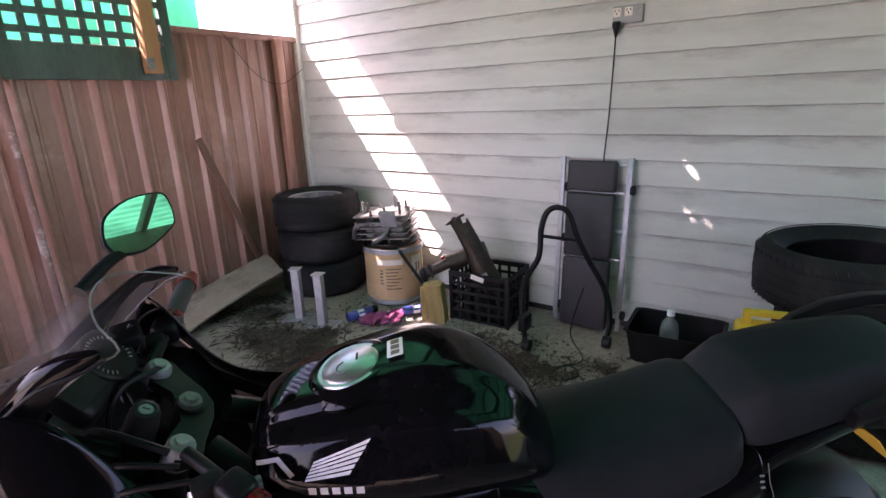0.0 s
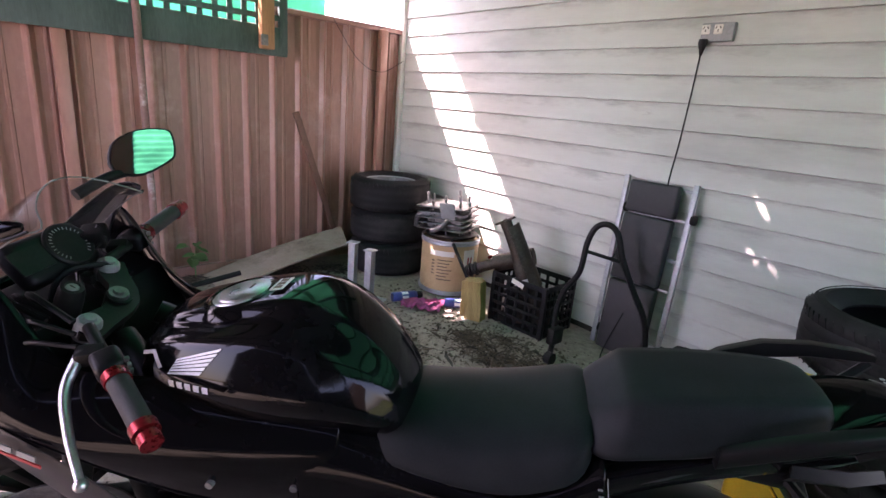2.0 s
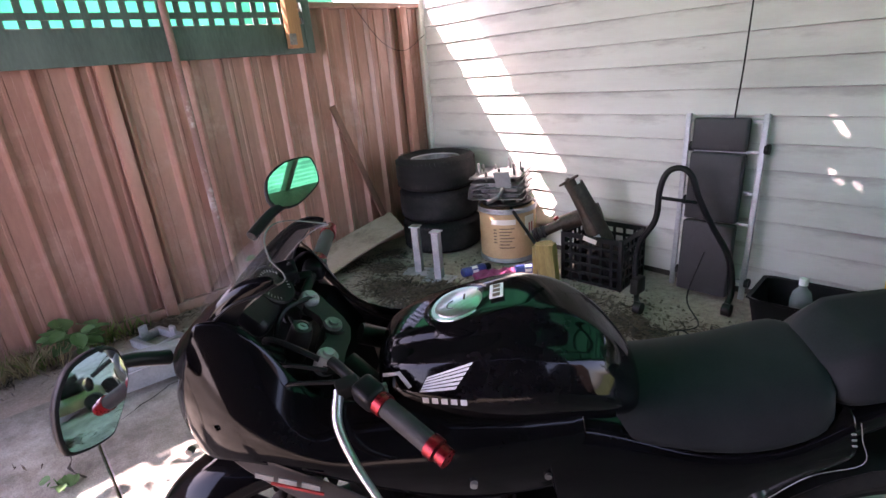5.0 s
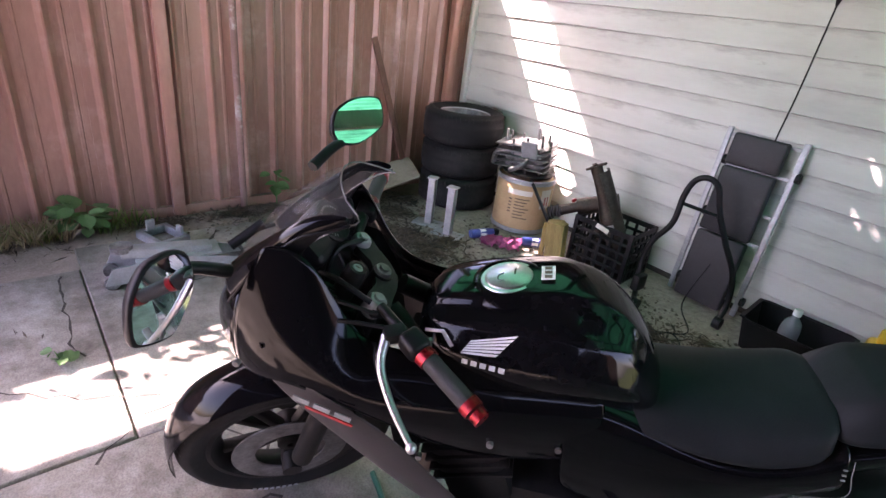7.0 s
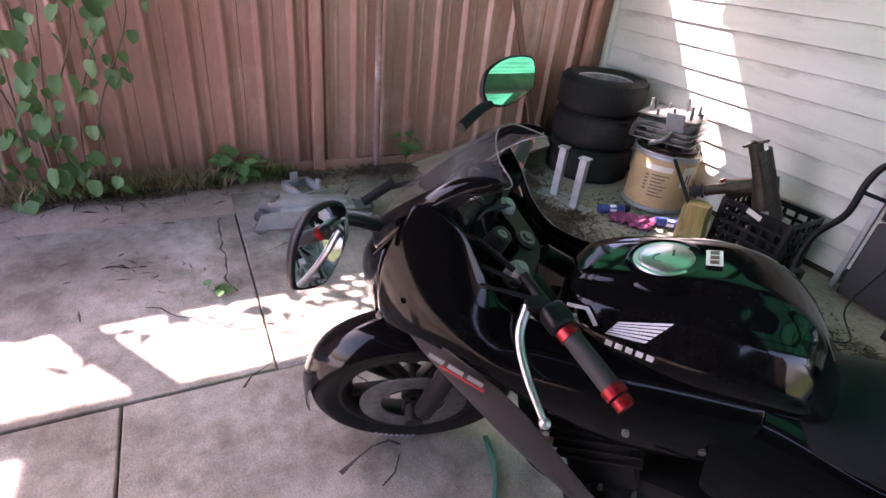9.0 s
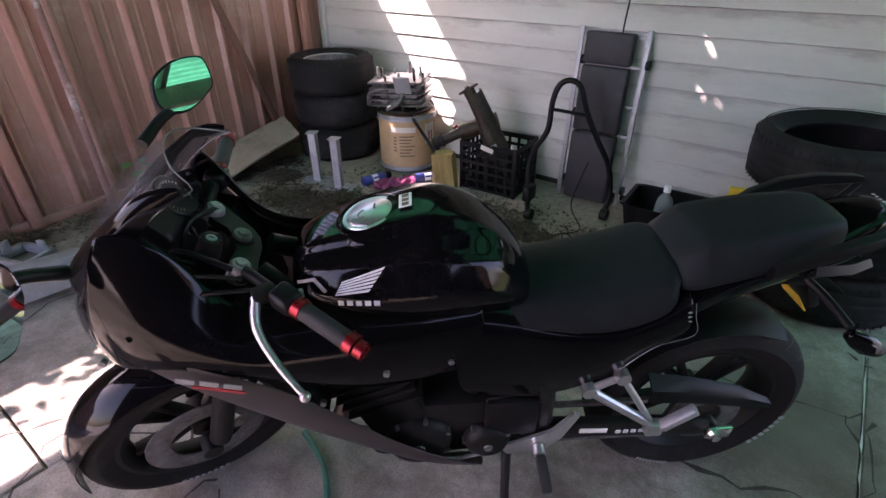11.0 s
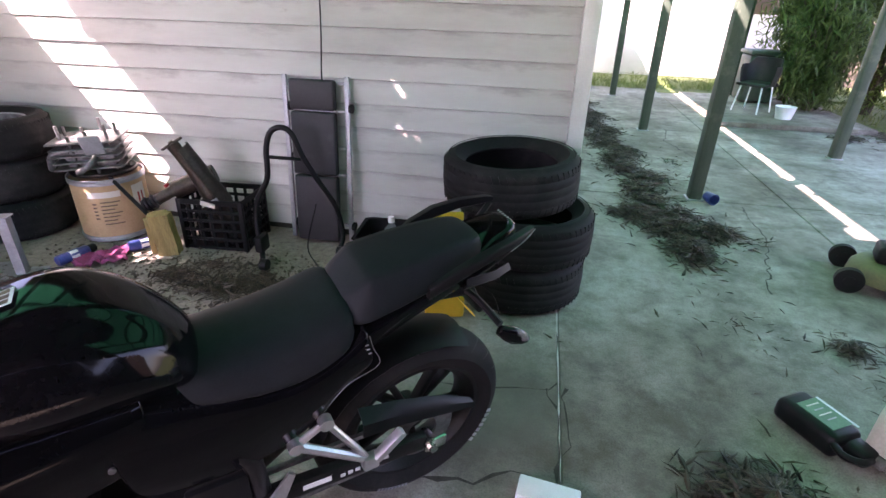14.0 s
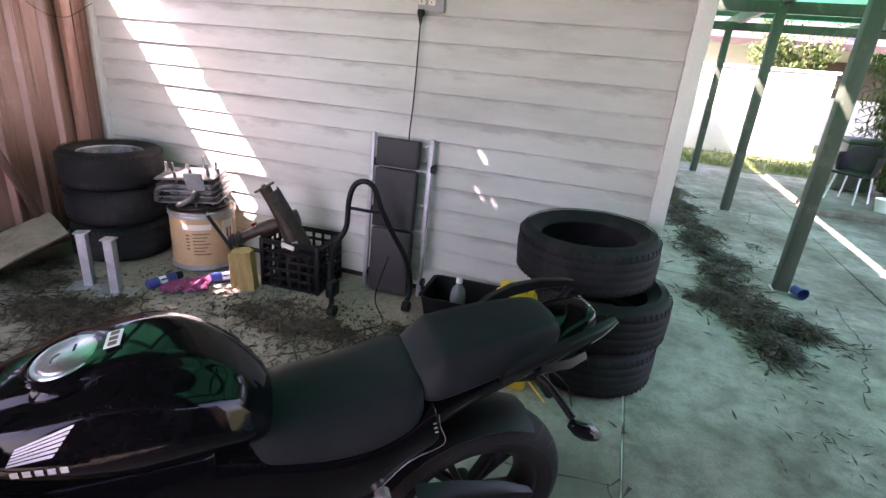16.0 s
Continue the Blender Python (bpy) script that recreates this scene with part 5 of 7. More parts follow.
for s in (1, -1):
    bm = bmesh.new()
    a, b = front + Vector((-0.03, s * 0.098, 0.02)), HEAD + Vector((0.024, s * 0.09, 0.03))
    rod(bm, a, a.lerp(b, 0.5), 0.029, 18)
    rod(bm, a.lerp(b, 0.5), b, 0.0205, 18)
    rod(bm, front + Vector((0, s * 0.075, 0)), front + Vector((0, s * 0.125, 0)), 0.026, 14)
    part("fork_leg", bm, ENGINE, fork, "black fork leg")
    bm = bmesh.new()
    part("fork_cap", lathe(bm, [(0, 0.047), (0.010, 0.047), (0.012, 0.042), (0.017, 0.041), (0.021, 0.036), (0.0225, 0.028), (0.0225, 0.0)], 28, Matrix.Translation(b) @ AX.to_track_quat("Z", "Y").to_matrix().to_4x4()), DULLALLOY, fork, "dull alloy fork cap")
yoke = bmesh.new()
prism(yoke, [(0.008, -0.116), (0.042, -0.116), (0.056, -0.092), (0.046, -0.064), (0.022, -0.034), (0.018, 0.0), (0.022, 0.034), (0.046, 0.064), (0.056, 0.092), (0.042, 0.116), (0.008, 0.116), (-0.006, 0.08), (-0.030, 0.034), (-0.038, 0.0), (-0.030, -0.034), (-0.006, -0.08)], 0.018, Matrix.Translation(HEAD + AX * 0.035) @ Matrix.Rotation(-RAKE, 4, "Y"))
ty = part("top_yoke", yoke, ENGINE, fork, "black top yoke")
for q, r, mt in ((HEAD + Vector((-0.018, 0.0, 0.044)), 0.020, GREYMETAL),):
    part("yoke_nut", lathe(bmesh.new(), [(0, 0.016), (r * 0.5, 0.016), (r * 0.55, 0.01), (r * 0.9, 0.01), (r, 0.004), (r, -0.01)], 20, Matrix.Translation(q) @ AX.to_track_quat("Z", "Y").to_matrix().to_4x4()), mt, ty)
fw = wheel("front_wheel", 0.300, 0.12, fork, Matrix.Translation(front) @ SIDEWAYS)
sidewall_bars(fw, 0.258, 0.0595, 60, 92, 8, 0.011)
for sg in (1,):
    disc = lathe(bmesh.new(), [(0.095, 0.062), (0.155, 0.062), (0.155, 0.067), (0.095, 0.067)], 48, loop=True)
    part("brake_disc", disc, GREYMETAL, fw, "steel brake disc")
    bm = bmesh.new()
    box(bm, (0.10, 0.045, 0.06), (1.30, -0.085, 0.40), bevel=0.01)
    part("brake_caliper", bm, ENGINE, fork)
fender = []
for a in range(-8, 142, 12):
    f = radians(a)
    fl = 1.0 if 20 < a < 110 else 0.75
    fender.append([(front.x + 0.325 * math.cos(f) - abs(y) * 0.12, y * fl, front.z + 0.325 * math.sin(f) - (abs(y) / 0.075) ** 2 * 0.035) for y in (-0.075, -0.055, -0.025, 0, 0.025, 0.055, 0.075)])
soften(part("front_mudguard", sheet(bmesh.new(), fender, 0.004), GLOSS, fork, "gloss black front mudguard", 70), 1)
for s in (1, -1):
    inner, outer = HEAD + Vector((0.02 - 0.014 * (1 + s) / 2, s * 0.108, 0.055 + 0.008 * (1 + s) / 2)), HEAD + Vector((-0.085 - 0.024 * (1 + s) / 2, s * (0.365 - 0.02 * (1 + s) / 2), 0.018 + 0.028 * (1 + s) / 2))
    d = (outer - inner).normalized()
    bm = bmesh.new()
    rod(bm, inner, inner + d * 0.16, 0.011, 12)
    bar = part("handlebar", bm, ENGINE, fork, "clip-on handlebar")
    g0, g1 = inner + d * 0.135, outer
    bm = bmesh.new()
    rod(bm, g0, g1, 0.0185, 20)
    grip = part("grip", bm, GRIP, bar, "black rubber grip")
    for c, w, r in ((g0 + d * 0.008, 0.018, 0.0215), (g1 + d * 0.002, 0.018, 0.0215), (g1 + d * 0.024, 0.018, 0.0175)):
        bm = bmesh.new()
        rod(bm, c - d * w / 2, c + d * w / 2, r, 20)
        part("grip_ring", bm, RED, bar, "red anodised grip ring")
    bm = bmesh.new()
    c = g0 - d * 0.028
    box(bm, (0.048, 0.045, 0.052), m=basis(d.cross(Vector((0, 0, 1))).normalized(), Vector((0, 0, 1)), d, c), bevel=0.012, seg=3)
    sw = part("switch_housing", bm, PLASTIC, bar, "black switch housing")
    bm = bmesh.new()
    for k in range(3):
        box(bm, (0.014, 0.010, 0.008), c + Vector((-0.024, 0, 0.012 - 0.014 * k)) + d * 0.006, bevel=0.002)
    part("switch", bm, GREYMETAL, sw)
    root = inner + d * 0.075 + Vector((0.035, 0, 0.0))
    tip = outer + Vector((0.105, s * 0.015, -0.085))
    bm = bmesh.new()
    tube(bm, [root, root.lerp(tip, 0.25) + Vector((0.022, 0, -0.004)), root.lerp(tip, 0.6) + Vector((0.018, 0, -0.006)), tip], 0.0105, 10, 6, 0.0065)
    bmesh.ops.create_uvsphere(bm, u_segments=12, v_segments=8, radius=0.011, matrix=Matrix.Translation(tip))
    part("lever", bm, ALLOY, bar, "dull alloy lever")
    bm = bmesh.new()
    box(bm, (0.045, 0.03, 0.03), m=basis(Vector((1, 0, 0)), Vector((0, 0, 1)).cross(Vector((1, 0, 0))), Vector((0, 0, 1)), inner + d * 0.075 + Vector((0.018, 0, 0.0))), bevel=0.006)
    part("lever_perch", bm, ENGINE, bar)
    if s < 0:
        bm = bmesh.new()
        box(bm, (0.05, 0.055, 0.04), inner + d * 0.06 + Vector((0.045, 0, 0.04)), bevel=0.008, seg=3)
        part("brake_reservoir", bm, PLASTIC, bar, "black brake fluid reservoir")
for y0, y1, x1, z1 in ((0.10, 0.05, 1.20, 0.72), (0.13, 0.02, 1.12, 0.70), (-0.12, -0.04, 1.20, 0.74), (-0.10, 0.0, 1.10, 0.72), (0.08, 0.03, 1.25, 0.75)):
    p0 = HEAD + Vector((0.05, y0, 0.03))
    bm = bmesh.new()
    tube(bm, [p0, p0 + Vector((0.08, 0, 0.03)), Vector((1.27, (y0 + y1) / 2, 0.87)), Vector((x1, y1, z1))], 0.0055, 6)
    part("control_cable", bm, PLASTIC, bike)

# ignition lock, bar risers, hoses and the small hardware of the cockpit
LOCK = Matrix.Translation((1.192, 0.072, 0.955)) @ AX.to_track_quat("Z", "Y").to_matrix().to_4x4()
lock = part("ignition_lock", lathe(bmesh.new(), [(0, 0.010), (0.012, 0.010), (0.013, 0.013), (0.019, 0.012), (0.022, 0.004), (0.024, -0.02), (0.024, -0.07), (0, -0.07)], 28, LOCK), ENGINE, bike, "black ignition lock")
part("lock_face", lathe(bmesh.new(), [(0, 0.0125), (0.010, 0.0125), (0.0115, 0.010)], 24, LOCK), DULLALLOY, lock, "dull metal lock face")
part("key_slot", solid((0.0025, 0.011, 0.0012), m=LOCK @ Matrix.Translation((0, 0, 0.0128))), GROOVE, lock)
for pts, r in ((((1.27, -0.10, 1.02), (1.30, -0.07, 0.97), (1.27, -0.02, 0.90), (1.24, 0.0, 0.82)), 0.005), (((1.25, -0.09, 1.0), (1.27, -0.04, 0.95), (1.24, 0.0, 0.90), (1.20, 0.02, 0.80)), 0.004),
               (((1.14, 0.13, 0.93), (1.22, 0.12, 0.965), (1.27, 0.08, 0.93), (1.25, 0.03, 0.82)), 0.006), (((1.12, 0.15, 0.92), (1.20, 0.16, 0.94), (1.25, 0.12, 0.88), (1.22, 0.06, 0.76)), 0.0045),
               (((1.10, 0.17, 0.91), (1.19, 0.18, 0.91), (1.22, 0.15, 0.85), (1.17, 0.12, 0.74)), 0.0045), (((1.21, -0.05, 0.96), (1.25, 0.02, 0.965), (1.26, 0.06, 0.90), (1.22, 0.07, 0.78)), 0.006)):
    bm = bmesh.new()
    tube(bm, pts, r, 8)
    part("hose", bm, PLASTIC, bike)
for x, y, z in ((1.24, 0.05, 0.90), (1.20, 0.10, 0.87), (1.25, -0.03, 0.93), (1.17, 0.12, 0.84)):
    bm = bmesh.new()
    box(bm, (0.03, 0.026, 0.022), (x, y, z), bevel=0.005)
    part("connector", bm, ENGINE, bike)

# ---- things along the wall ----
def car_tyre(label, R, H, hole, mat, at, tilt=(0, 0), group="", grooves=3, rim=False):
    """A bare car tyre lying flat: tread wall, rounded shoulders, bead and hollow inside."""
    ob = thing("tyre", label, "tyre", pose(at[0], at[1], at[2], tilt[0], tilt[1], random.uniform(0, 360)), group)
    h = H / 2
    prof = [(hole, -h * 0.62), (hole + 0.015, -h * 0.80), (hole + (R - hole) * 0.5, -h * 0.99), (R - 0.035, -h * 0.95), (R - 0.010, -h * 0.78)]
    n = 4 * grooves + 1
    for i in range(n):
        z = -h * 0.68 + 2 * h * 0.68 * i / (n - 1)
        prof.append((R - (0.004 if i % 4 == 2 else 0.0) - 0.006 * (2 * abs(i / (n - 1) - 0.5)) ** 2, z))
    prof += [(R - 0.010, h * 0.78), (R - 0.035, h * 0.95), (hole + (R - hole) * 0.5, h * 0.99), (hole + 0.015, h * 0.80), (hole, h * 0.62), (hole + 0.01, h * 0.5), (R - 0.03, h * 0.72), (R - 0.022, 0), (R - 0.03, -h * 0.72), (hole + 0.01, -h * 0.5)]
    body = part("casing", lathe(bmesh.new(), prof, 72, Matrix.Translation((0, 0, h)), loop=True), mat, ob)
    bm = bmesh.new()
    for k in range(60):
        a = 2 * math.pi * k / 60
        for s in (-1, 1):
            m = Matrix.Rotation(a + 0.03 * s, 4, "Z") @ Matrix.Translation((R - 0.0062, 0, h + s * h * 0.66)) @ Matrix.Rotation(radians(18 * s), 4, "X")
            box(bm, (0.005, 0.003, h * 0.30), m=m)
    part("shoulder_block", bm, ENGINE, ob)["kind"] = "stuff"
    for r in (0.45, 0.7):
        part("sidewall_ring", lathe(bmesh.new(), [(hole + (R - hole) * r, H - 0.001), (hole + (R - hole) * r + 0.004, H + 0.0015), (hole + (R - hole) * r + 0.008, H - 0.001)], 56), mat, ob)
    if rim:
        w = part("wheel_rim", lathe(bmesh.new(), [(hole + 0.010, h * 1.70), (hole + 0.003, h * 1.76), (hole - 0.006, h * 1.70), (hole - 0.012, h * 1.3), (hole - 0.03, h * 1.0), (hole - 0.03, h * 0.5)], 48), GREYMETAL, ob, "dull alloy wheel rim")
        part("rim_lip", lathe(bmesh.new(), [(hole + 0.011, h * 1.71), (hole + 0.004, h * 1.775), (hole - 0.003, h * 1.72)], 48), GALV, w, "bright rim lip")
        for k in range(5):
            m = Matrix.Rotation(2 * math.pi * k / 5, 4, "Z")
            part("rim_spoke", solid((hole - 0.05, 0.05, 0.03), (hole / 2 + 0.005, 0, h * 1.05), m=m, bevel=0.008), GREYMETAL, w)
        part("hub", lathe(bmesh.new(), [(0, h * 1.28), (0.03, h * 1.28), (0.035, h * 1.24), (0.06, h * 1.18), (0.065, h * 0.9)], 28), GREYMETAL, w)
    return ob


for k, (dx, dy) in enumerate(((0.01, 0.0), (-0.008, 0.01), (0.0, -0.006))):
    car_tyre("worn black car tyre with a silver rim, stacked by the fence" if k == 2 else "worn black car tyre in a stack by the fence", 0.322, 0.25, 0.195, OLDRUBBER, (0.45 + dx, -0.40 + dy, 0.251 * k), group="tyres by the fence", rim=True)
for k, (x, y, tx) in enumerate(((3.77, -0.43, 0), (3.79, -0.43, 0), (3.69, -0.40, 2.0))):
    car_tyre("wide worn low-profile black car tyre stacked at the wall corner", 0.355, 0.25, 0.235, OLDRUBBER, (x, y, 0.252 * k + (0.012 if k == 2 else 0)), (tx, -tx * 0.6), "tyres at the corner", 4)

# fibre drum with scrap on it
drum = thing("fibre_drum", "tan fibreboard drum with steel rims and a stained printed side", "drum", pose(1.10, -0.30, 0, 0, 0, -48))
part("body", lathe(bmesh.new(), [(0, 0.012), (0.183, 0.012), (0.185, 0.02), (0.185, 0.36), (0.181, 0.366), (0, 0.366)], 56), FIBRE, drum)
for z, h in ((0.008, 0.03), (0.345, 0.035)):
    part("steel_rim", lathe(bmesh.new(), [(0.185, z), (0.191, z + 0.002), (0.1925, z + h * 0.3), (0.189, z + h * 0.5), (0.1925, z + h * 0.7), (0.191, z + h), (0.185, z + h)], 56), GALV, drum, "dull steel hoop")
drum.scale = (1.13, 1.13, 1.09)


def on_drum(name, a0, a1, z0, z1, mat, label=""):
    rows = [[Vector((0.1865 * math.cos(a), 0.1865 * math.sin(a), z)) for z in (z0, z1)] for a in [radians(a0 + (a1 - a0) * i / 8) for i in range(9)]]
    return part(name, sheet(bmesh.new(), rows, 0.001), mat, drum, label)


on_drum("label", 35, 62, 0.19, 0.32, PAPER, "white paper label")
for k in range(2):
    on_drum("label_bar", 44 + 8 * k, 48 + 8 * k, 0.205, 0.27, REDINK)
on_drum("faded_label", -35, 15, 0.275, 0.31, PAPER, "faded paper strip")
for k in range(7):
    on_drum("print_bar", -18, 12 - 5 * (k % 3), 0.245 - 0.022 * k, 0.252 - 0.022 * k, INK)
for k in range(5):
    on_drum("print_bar", -30, -24, 0.235 - 0.022 * k, 0.245 - 0.022 * k, INK)
lid = thing("round_lid", "black dished lid lying on the fibre drum", "lid", pose(1.10, -0.30, 0.417))
part("lid", lathe(bmesh.new(), [(0, 0.0), (0.16, 0.0), (0.185, 0.006), (0.19, 0.02), (0.18, 0.026), (0.16, 0.014), (0, 0.012)], 48), PLASTIC, lid)
scrap = thing("engine_part", "greasy grey alloy engine casting with fins and bolts", "engine part", pose(1.08, -0.30, 0.437, 4, -3, 20))
scrap.scale = (1.1, 1.1, 1.25)
bm = bmesh.new()
box(bm, (0.26, 0.17, 0.11), (0.0, 0, 0.075), bevel=0.015)
part("block", bm, GREYMETAL, scrap)
for k in range(5):
    part("fin", solid((0.36 - 0.015 * (k % 2), 0.24, 0.009), (-0.01, 0, 0.03 + 0.032 * k), bevel=0.003, seg=1), GREYMETAL, scrap)
for k in range(9):
    a = 2 * math.pi * k / 9
    bm = bmesh.new()
    rod(bm, (0.15 * math.cos(a), 0.10 * math.sin(a), 0.0), (0.15 * math.cos(a), 0.10 * math.sin(a), 0.19 + 0.02 * (k % 3)), 0.009, 8)
    part("stud", bm, GREYMETAL, scrap)
bm = bmesh.new()
tube(bm, [(-0.10, -0.08, 0.12), (-0.18, -0.10, 0.10), (-0.21, -0.09, 0.03)], 0.018, 10)
tube(bm, [(0.05, -0.09, 0.10), (0.02, -0.15, 0.06), (-0.06, -0.15, 0.02)], 0.015, 10)
part("port", bm, GREYMETAL, scrap)
part("cover", solid((0.11, 0.02, 0.12), m=Matrix.Translation((0.05, -0.115, 0.14)) @ Matrix.Rotation(radians(18), 4, "X"), bevel=0.01), JACKPAINT, scrap, "blue-grey cast cover")
bm = bmesh.new()
rod(bm, (1.24, -0.42, 0.42), (1.58, -0.50, 0.16), 0.012, 10)
bar = part("pry_bar", bm, PLASTIC)
tagged(bar, "thin dark steel bar leaning on the fibre drum", "bar")

# milk crate with exhaust parts
crate = thing("milk_crate", "black plastic milk crate full of greasy metal parts", "crate", pose(1.88, -0.265, 0, 0, 0, 4))
CW, CD, CH = 0.42, 0.34, 0.335
for sx in (-1, 1):
    for sy in (-1, 1):
        part("corner_post", solid((0.03, 0.03, CH), (sx * (CW / 2 - 0.015), sy * (CD / 2 - 0.015), CH / 2), bevel=0.005), PLASTIC, crate)
for k in range(6):
    z = 0.015 + 0.0605 * k
    hgt = 0.034 if k == 5 else 0.02
    for s in (-1, 1):
        part("side_rail", solid((CW - 0.04, 0.012, hgt), (0, s * (CD / 2 - 0.008), z), bevel=0.003, seg=1), PLASTIC, crate)
        part("side_rail", solid((0.012, CD - 0.04, hgt), (s * (CW / 2 - 0.008), 0, z), bevel=0.003, seg=1), PLASTIC, crate)
for k in range(5):
    x = -CW / 2 + CW * (k + 1) / 6
    for s in (-1, 1):
        part("side_bar", solid((0.018, 0.010, CH * 0.9), (x, s * (CD / 2 - 0.009), CH * 0.46)), PLASTIC, crate)
        y = -CD / 2 + CD * (k + 1) / 6
        part("side_bar", solid((0.010, 0.018, CH * 0.9), (s * (CW / 2 - 0.009), y, CH * 0.46)), PLASTIC, crate)
part("crate_floor", solid((CW - 0.02, CD - 0.02, 0.010), (0, 0, 0.012)), PLASTIC, crate)
part("torn_label", solid((0.09, 0.003, 0.03), m=Matrix.Translation((0.0, -CD / 2 - 0.004, 0.31)) @ Matrix.Rotation(radians(12), 4, "Y")), PAPER, crate, "torn white paper tag")
cat = thing("catalytic_muffler", "rust-stained steel exhaust muffler standing in the crate", "exhaust", pose(2.03, -0.29, 0.06, 8, -27, 12))
bm = bmesh.new()
lathe(bm, [(0, 0), (0.05, 0.0), (0.066, 0.04), (0.066, 0.36), (0.055, 0.42), (0.042, 0.5), (0.036, 0.62), (0.038, 0.70), (0.03, 0.70), (0.028, 0.6)], 28)
part("can", bm, EXHAUST, cat)
part("heat_shield", sheet(bmesh.new(), [[Vector((0.075 * math.cos(radians(a)), 0.075 * math.sin(radians(a)), z)) for a in range(-60, 61, 15)] for z in (0.25, 0.4, 0.5, 0.66)], 0.003), EXHAUST, cat, "folded heat shield")
for k in range(3):
    a = 2 * math.pi * k / 3
    part("flange_lug", solid((0.05, 0.03, 0.014), (0.045, 0, 0.70), m=Matrix.Rotation(a, 4, "Z"), bevel=0.005), EXHAUST, cat)
part("clamp", lathe(bmesh.new(), [(0.066, 0.30), (0.070, 0.302), (0.070, 0.32), (0.066, 0.322)], 28), GALV, cat)
shock = thing("exhaust_pipe", "greasy dark exhaust section lying across the crate rim", "exhaust", pose(1.80, -0.36, 0.40, 0, 0, 0))
bm = bmesh.new()
rod(bm, (0.07, 0.08, 0.06), (-0.14, -0.05, -0.03), 0.055, 20)
rod(bm, (-0.14, -0.05, -0.03), (-0.22, -0.10, -0.075), 0.034, 16)
part("barrel", bm, EXHAUST, shock)
bm = bmesh.new()
for k in range(5):
    p, q = Vector((-0.22, -0.10, -0.075)), Vector((-0.30, -0.15, -0.115))
    c = p.lerp(q, k / 5)
    rod(bm, c, c + (q - p) * 0.1, 0.045 if k % 2 else 0.036, 18)
part("bellows", bm, PLASTIC, shock, "black ribbed rubber boot")
bm = bmesh.new()
rod(bm, (-0.155, -0.075, 0.005), (-0.165, -0.08, 0.02), 0.018, 10)
part("red_plug", bm, RED, shock)
for k, (x, y, z, a) in enumerate(((1.95, -0.18, 0.1, 40), (1.80, -0.2, 0.08, -25), (1.88, -0.33, 0.07, 70))):
    bm = bmesh.new()
    tube(bm, [(x - 0.1, y, z + 0.05), (x, y + 0.03, z + 0.1), (x + 0.09, y - 0.02, z + 0.16)], 0.02, 10)
    tagged(part("metal_tube", bm, EXHAUST), "dark bent steel tube inside the milk crate", "tube", "tubes in the crate")
for k in range(9):
    x, y, z = 1.78 + 0.10 * (k % 3) + random.uniform(-0.02, 0.02), -0.35 + 0.085 * (k // 3), 0.02
    h = random.uniform(0.14, 0.24)
    bm = bmesh.new()
    box(bm, (random.uniform(0.05, 0.09), random.uniform(0.05, 0.075), h), (0, 0, h / 2), bevel=0.012)
    rod(bm, (0, 0, h - 0.01), (0.01, 0, h + 0.03), 0.018, 10)
    tagged(part("metal_part", bm, EXHAUST if k % 2 else ENGINE, m=pose(x, y, z, 0, 0, random.uniform(0, 90))), "small greasy dark metal part in the milk crate", "metal part", "parts in the crate")
log = thing("split_log", "split yellow firewood block standing before the crate", "firewood", pose(1.64, -0.52, 0, 3, -4, 25))
bm = bmesh.new()
prism(bm, [(-0.06, -0.045), (0.0, -0.055), (0.055, -0.05), (0.065, 0.01), (0.03, 0.045), (-0.03, 0.04), (-0.065, 0.01)], 0.27, Matrix.Translation((0, 0, 0.135)))
bmesh.ops.subdivide_edges(bm, edges=bm.edges[:], cuts=3, use_grid_fill=True)
for v in bm.verts:
    v.co += Vector((noise.noise(v.co * 30), noise.noise(v.co * 30 + Vector((5, 0, 0))), 0.3 * noise.noise(v.co * 20))) * 0.014
    v.co.z = max(v.co.z, 0.0)
part("wood", bm, SPLITWOOD, log, angle=30)
part("splinter", solid((0.03, 0.022, 0.25), m=Matrix.Translation((-0.085, 0.0, 0.125)) @ Matrix.Rotation(radians(4), 4, "Y"), bevel=0.004), SPLITWOOD, log)

# paddock stand
stand = thing("paddock_stand", "black tubular steel motorcycle paddock stand leaning by the crate", "stand", pose(0, 0, 0))
bm = bmesh.new()
tube(bm, [(2.30, -0.60, 0.03), (2.24, -0.49, 0.06), (2.20, -0.44, 0.22), (2.215, -0.42, 0.36), (2.285, -0.40, 0.50), (2.285, -0.37, 0.66), (2.31, -0.35, 0.755), (2.37, -0.335, 0.785), (2.43, -0.325, 0.75), (2.475, -0.31, 0.62), (2.55, -0.28, 0.46), (2.635, -0.255, 0.30), (2.665, -0.25, 0.12), (2.67, -0.33, 0.03)], 0.0165, 12, 6)
part("hoop", bm, PLASTIC, stand)
bm = bmesh.new()
rod(bm, (2.285, -0.375, 0.62), (2.47, -0.315, 0.60), 0.010, 10)
part("cross_tube", bm, PLASTIC, stand)
for p in ((2.31, -0.60, 0.035), (2.68, -0.34, 0.035)):
    bm = bmesh.new()
    rod(bm, (p[0] - 0.02, p[1], p[2]), (p[0] + 0.02, p[1], p[2]), 0.035, 18)
    part("wheel", bm, PLASTIC, stand, "black plastic roller")
bm = bmesh.new()
box(bm, (0.05, 0.10, 0.10), (2.235, -0.47, 0.11), bevel=0.012)
part("foot_bracket", bm, ENGINE, stand)

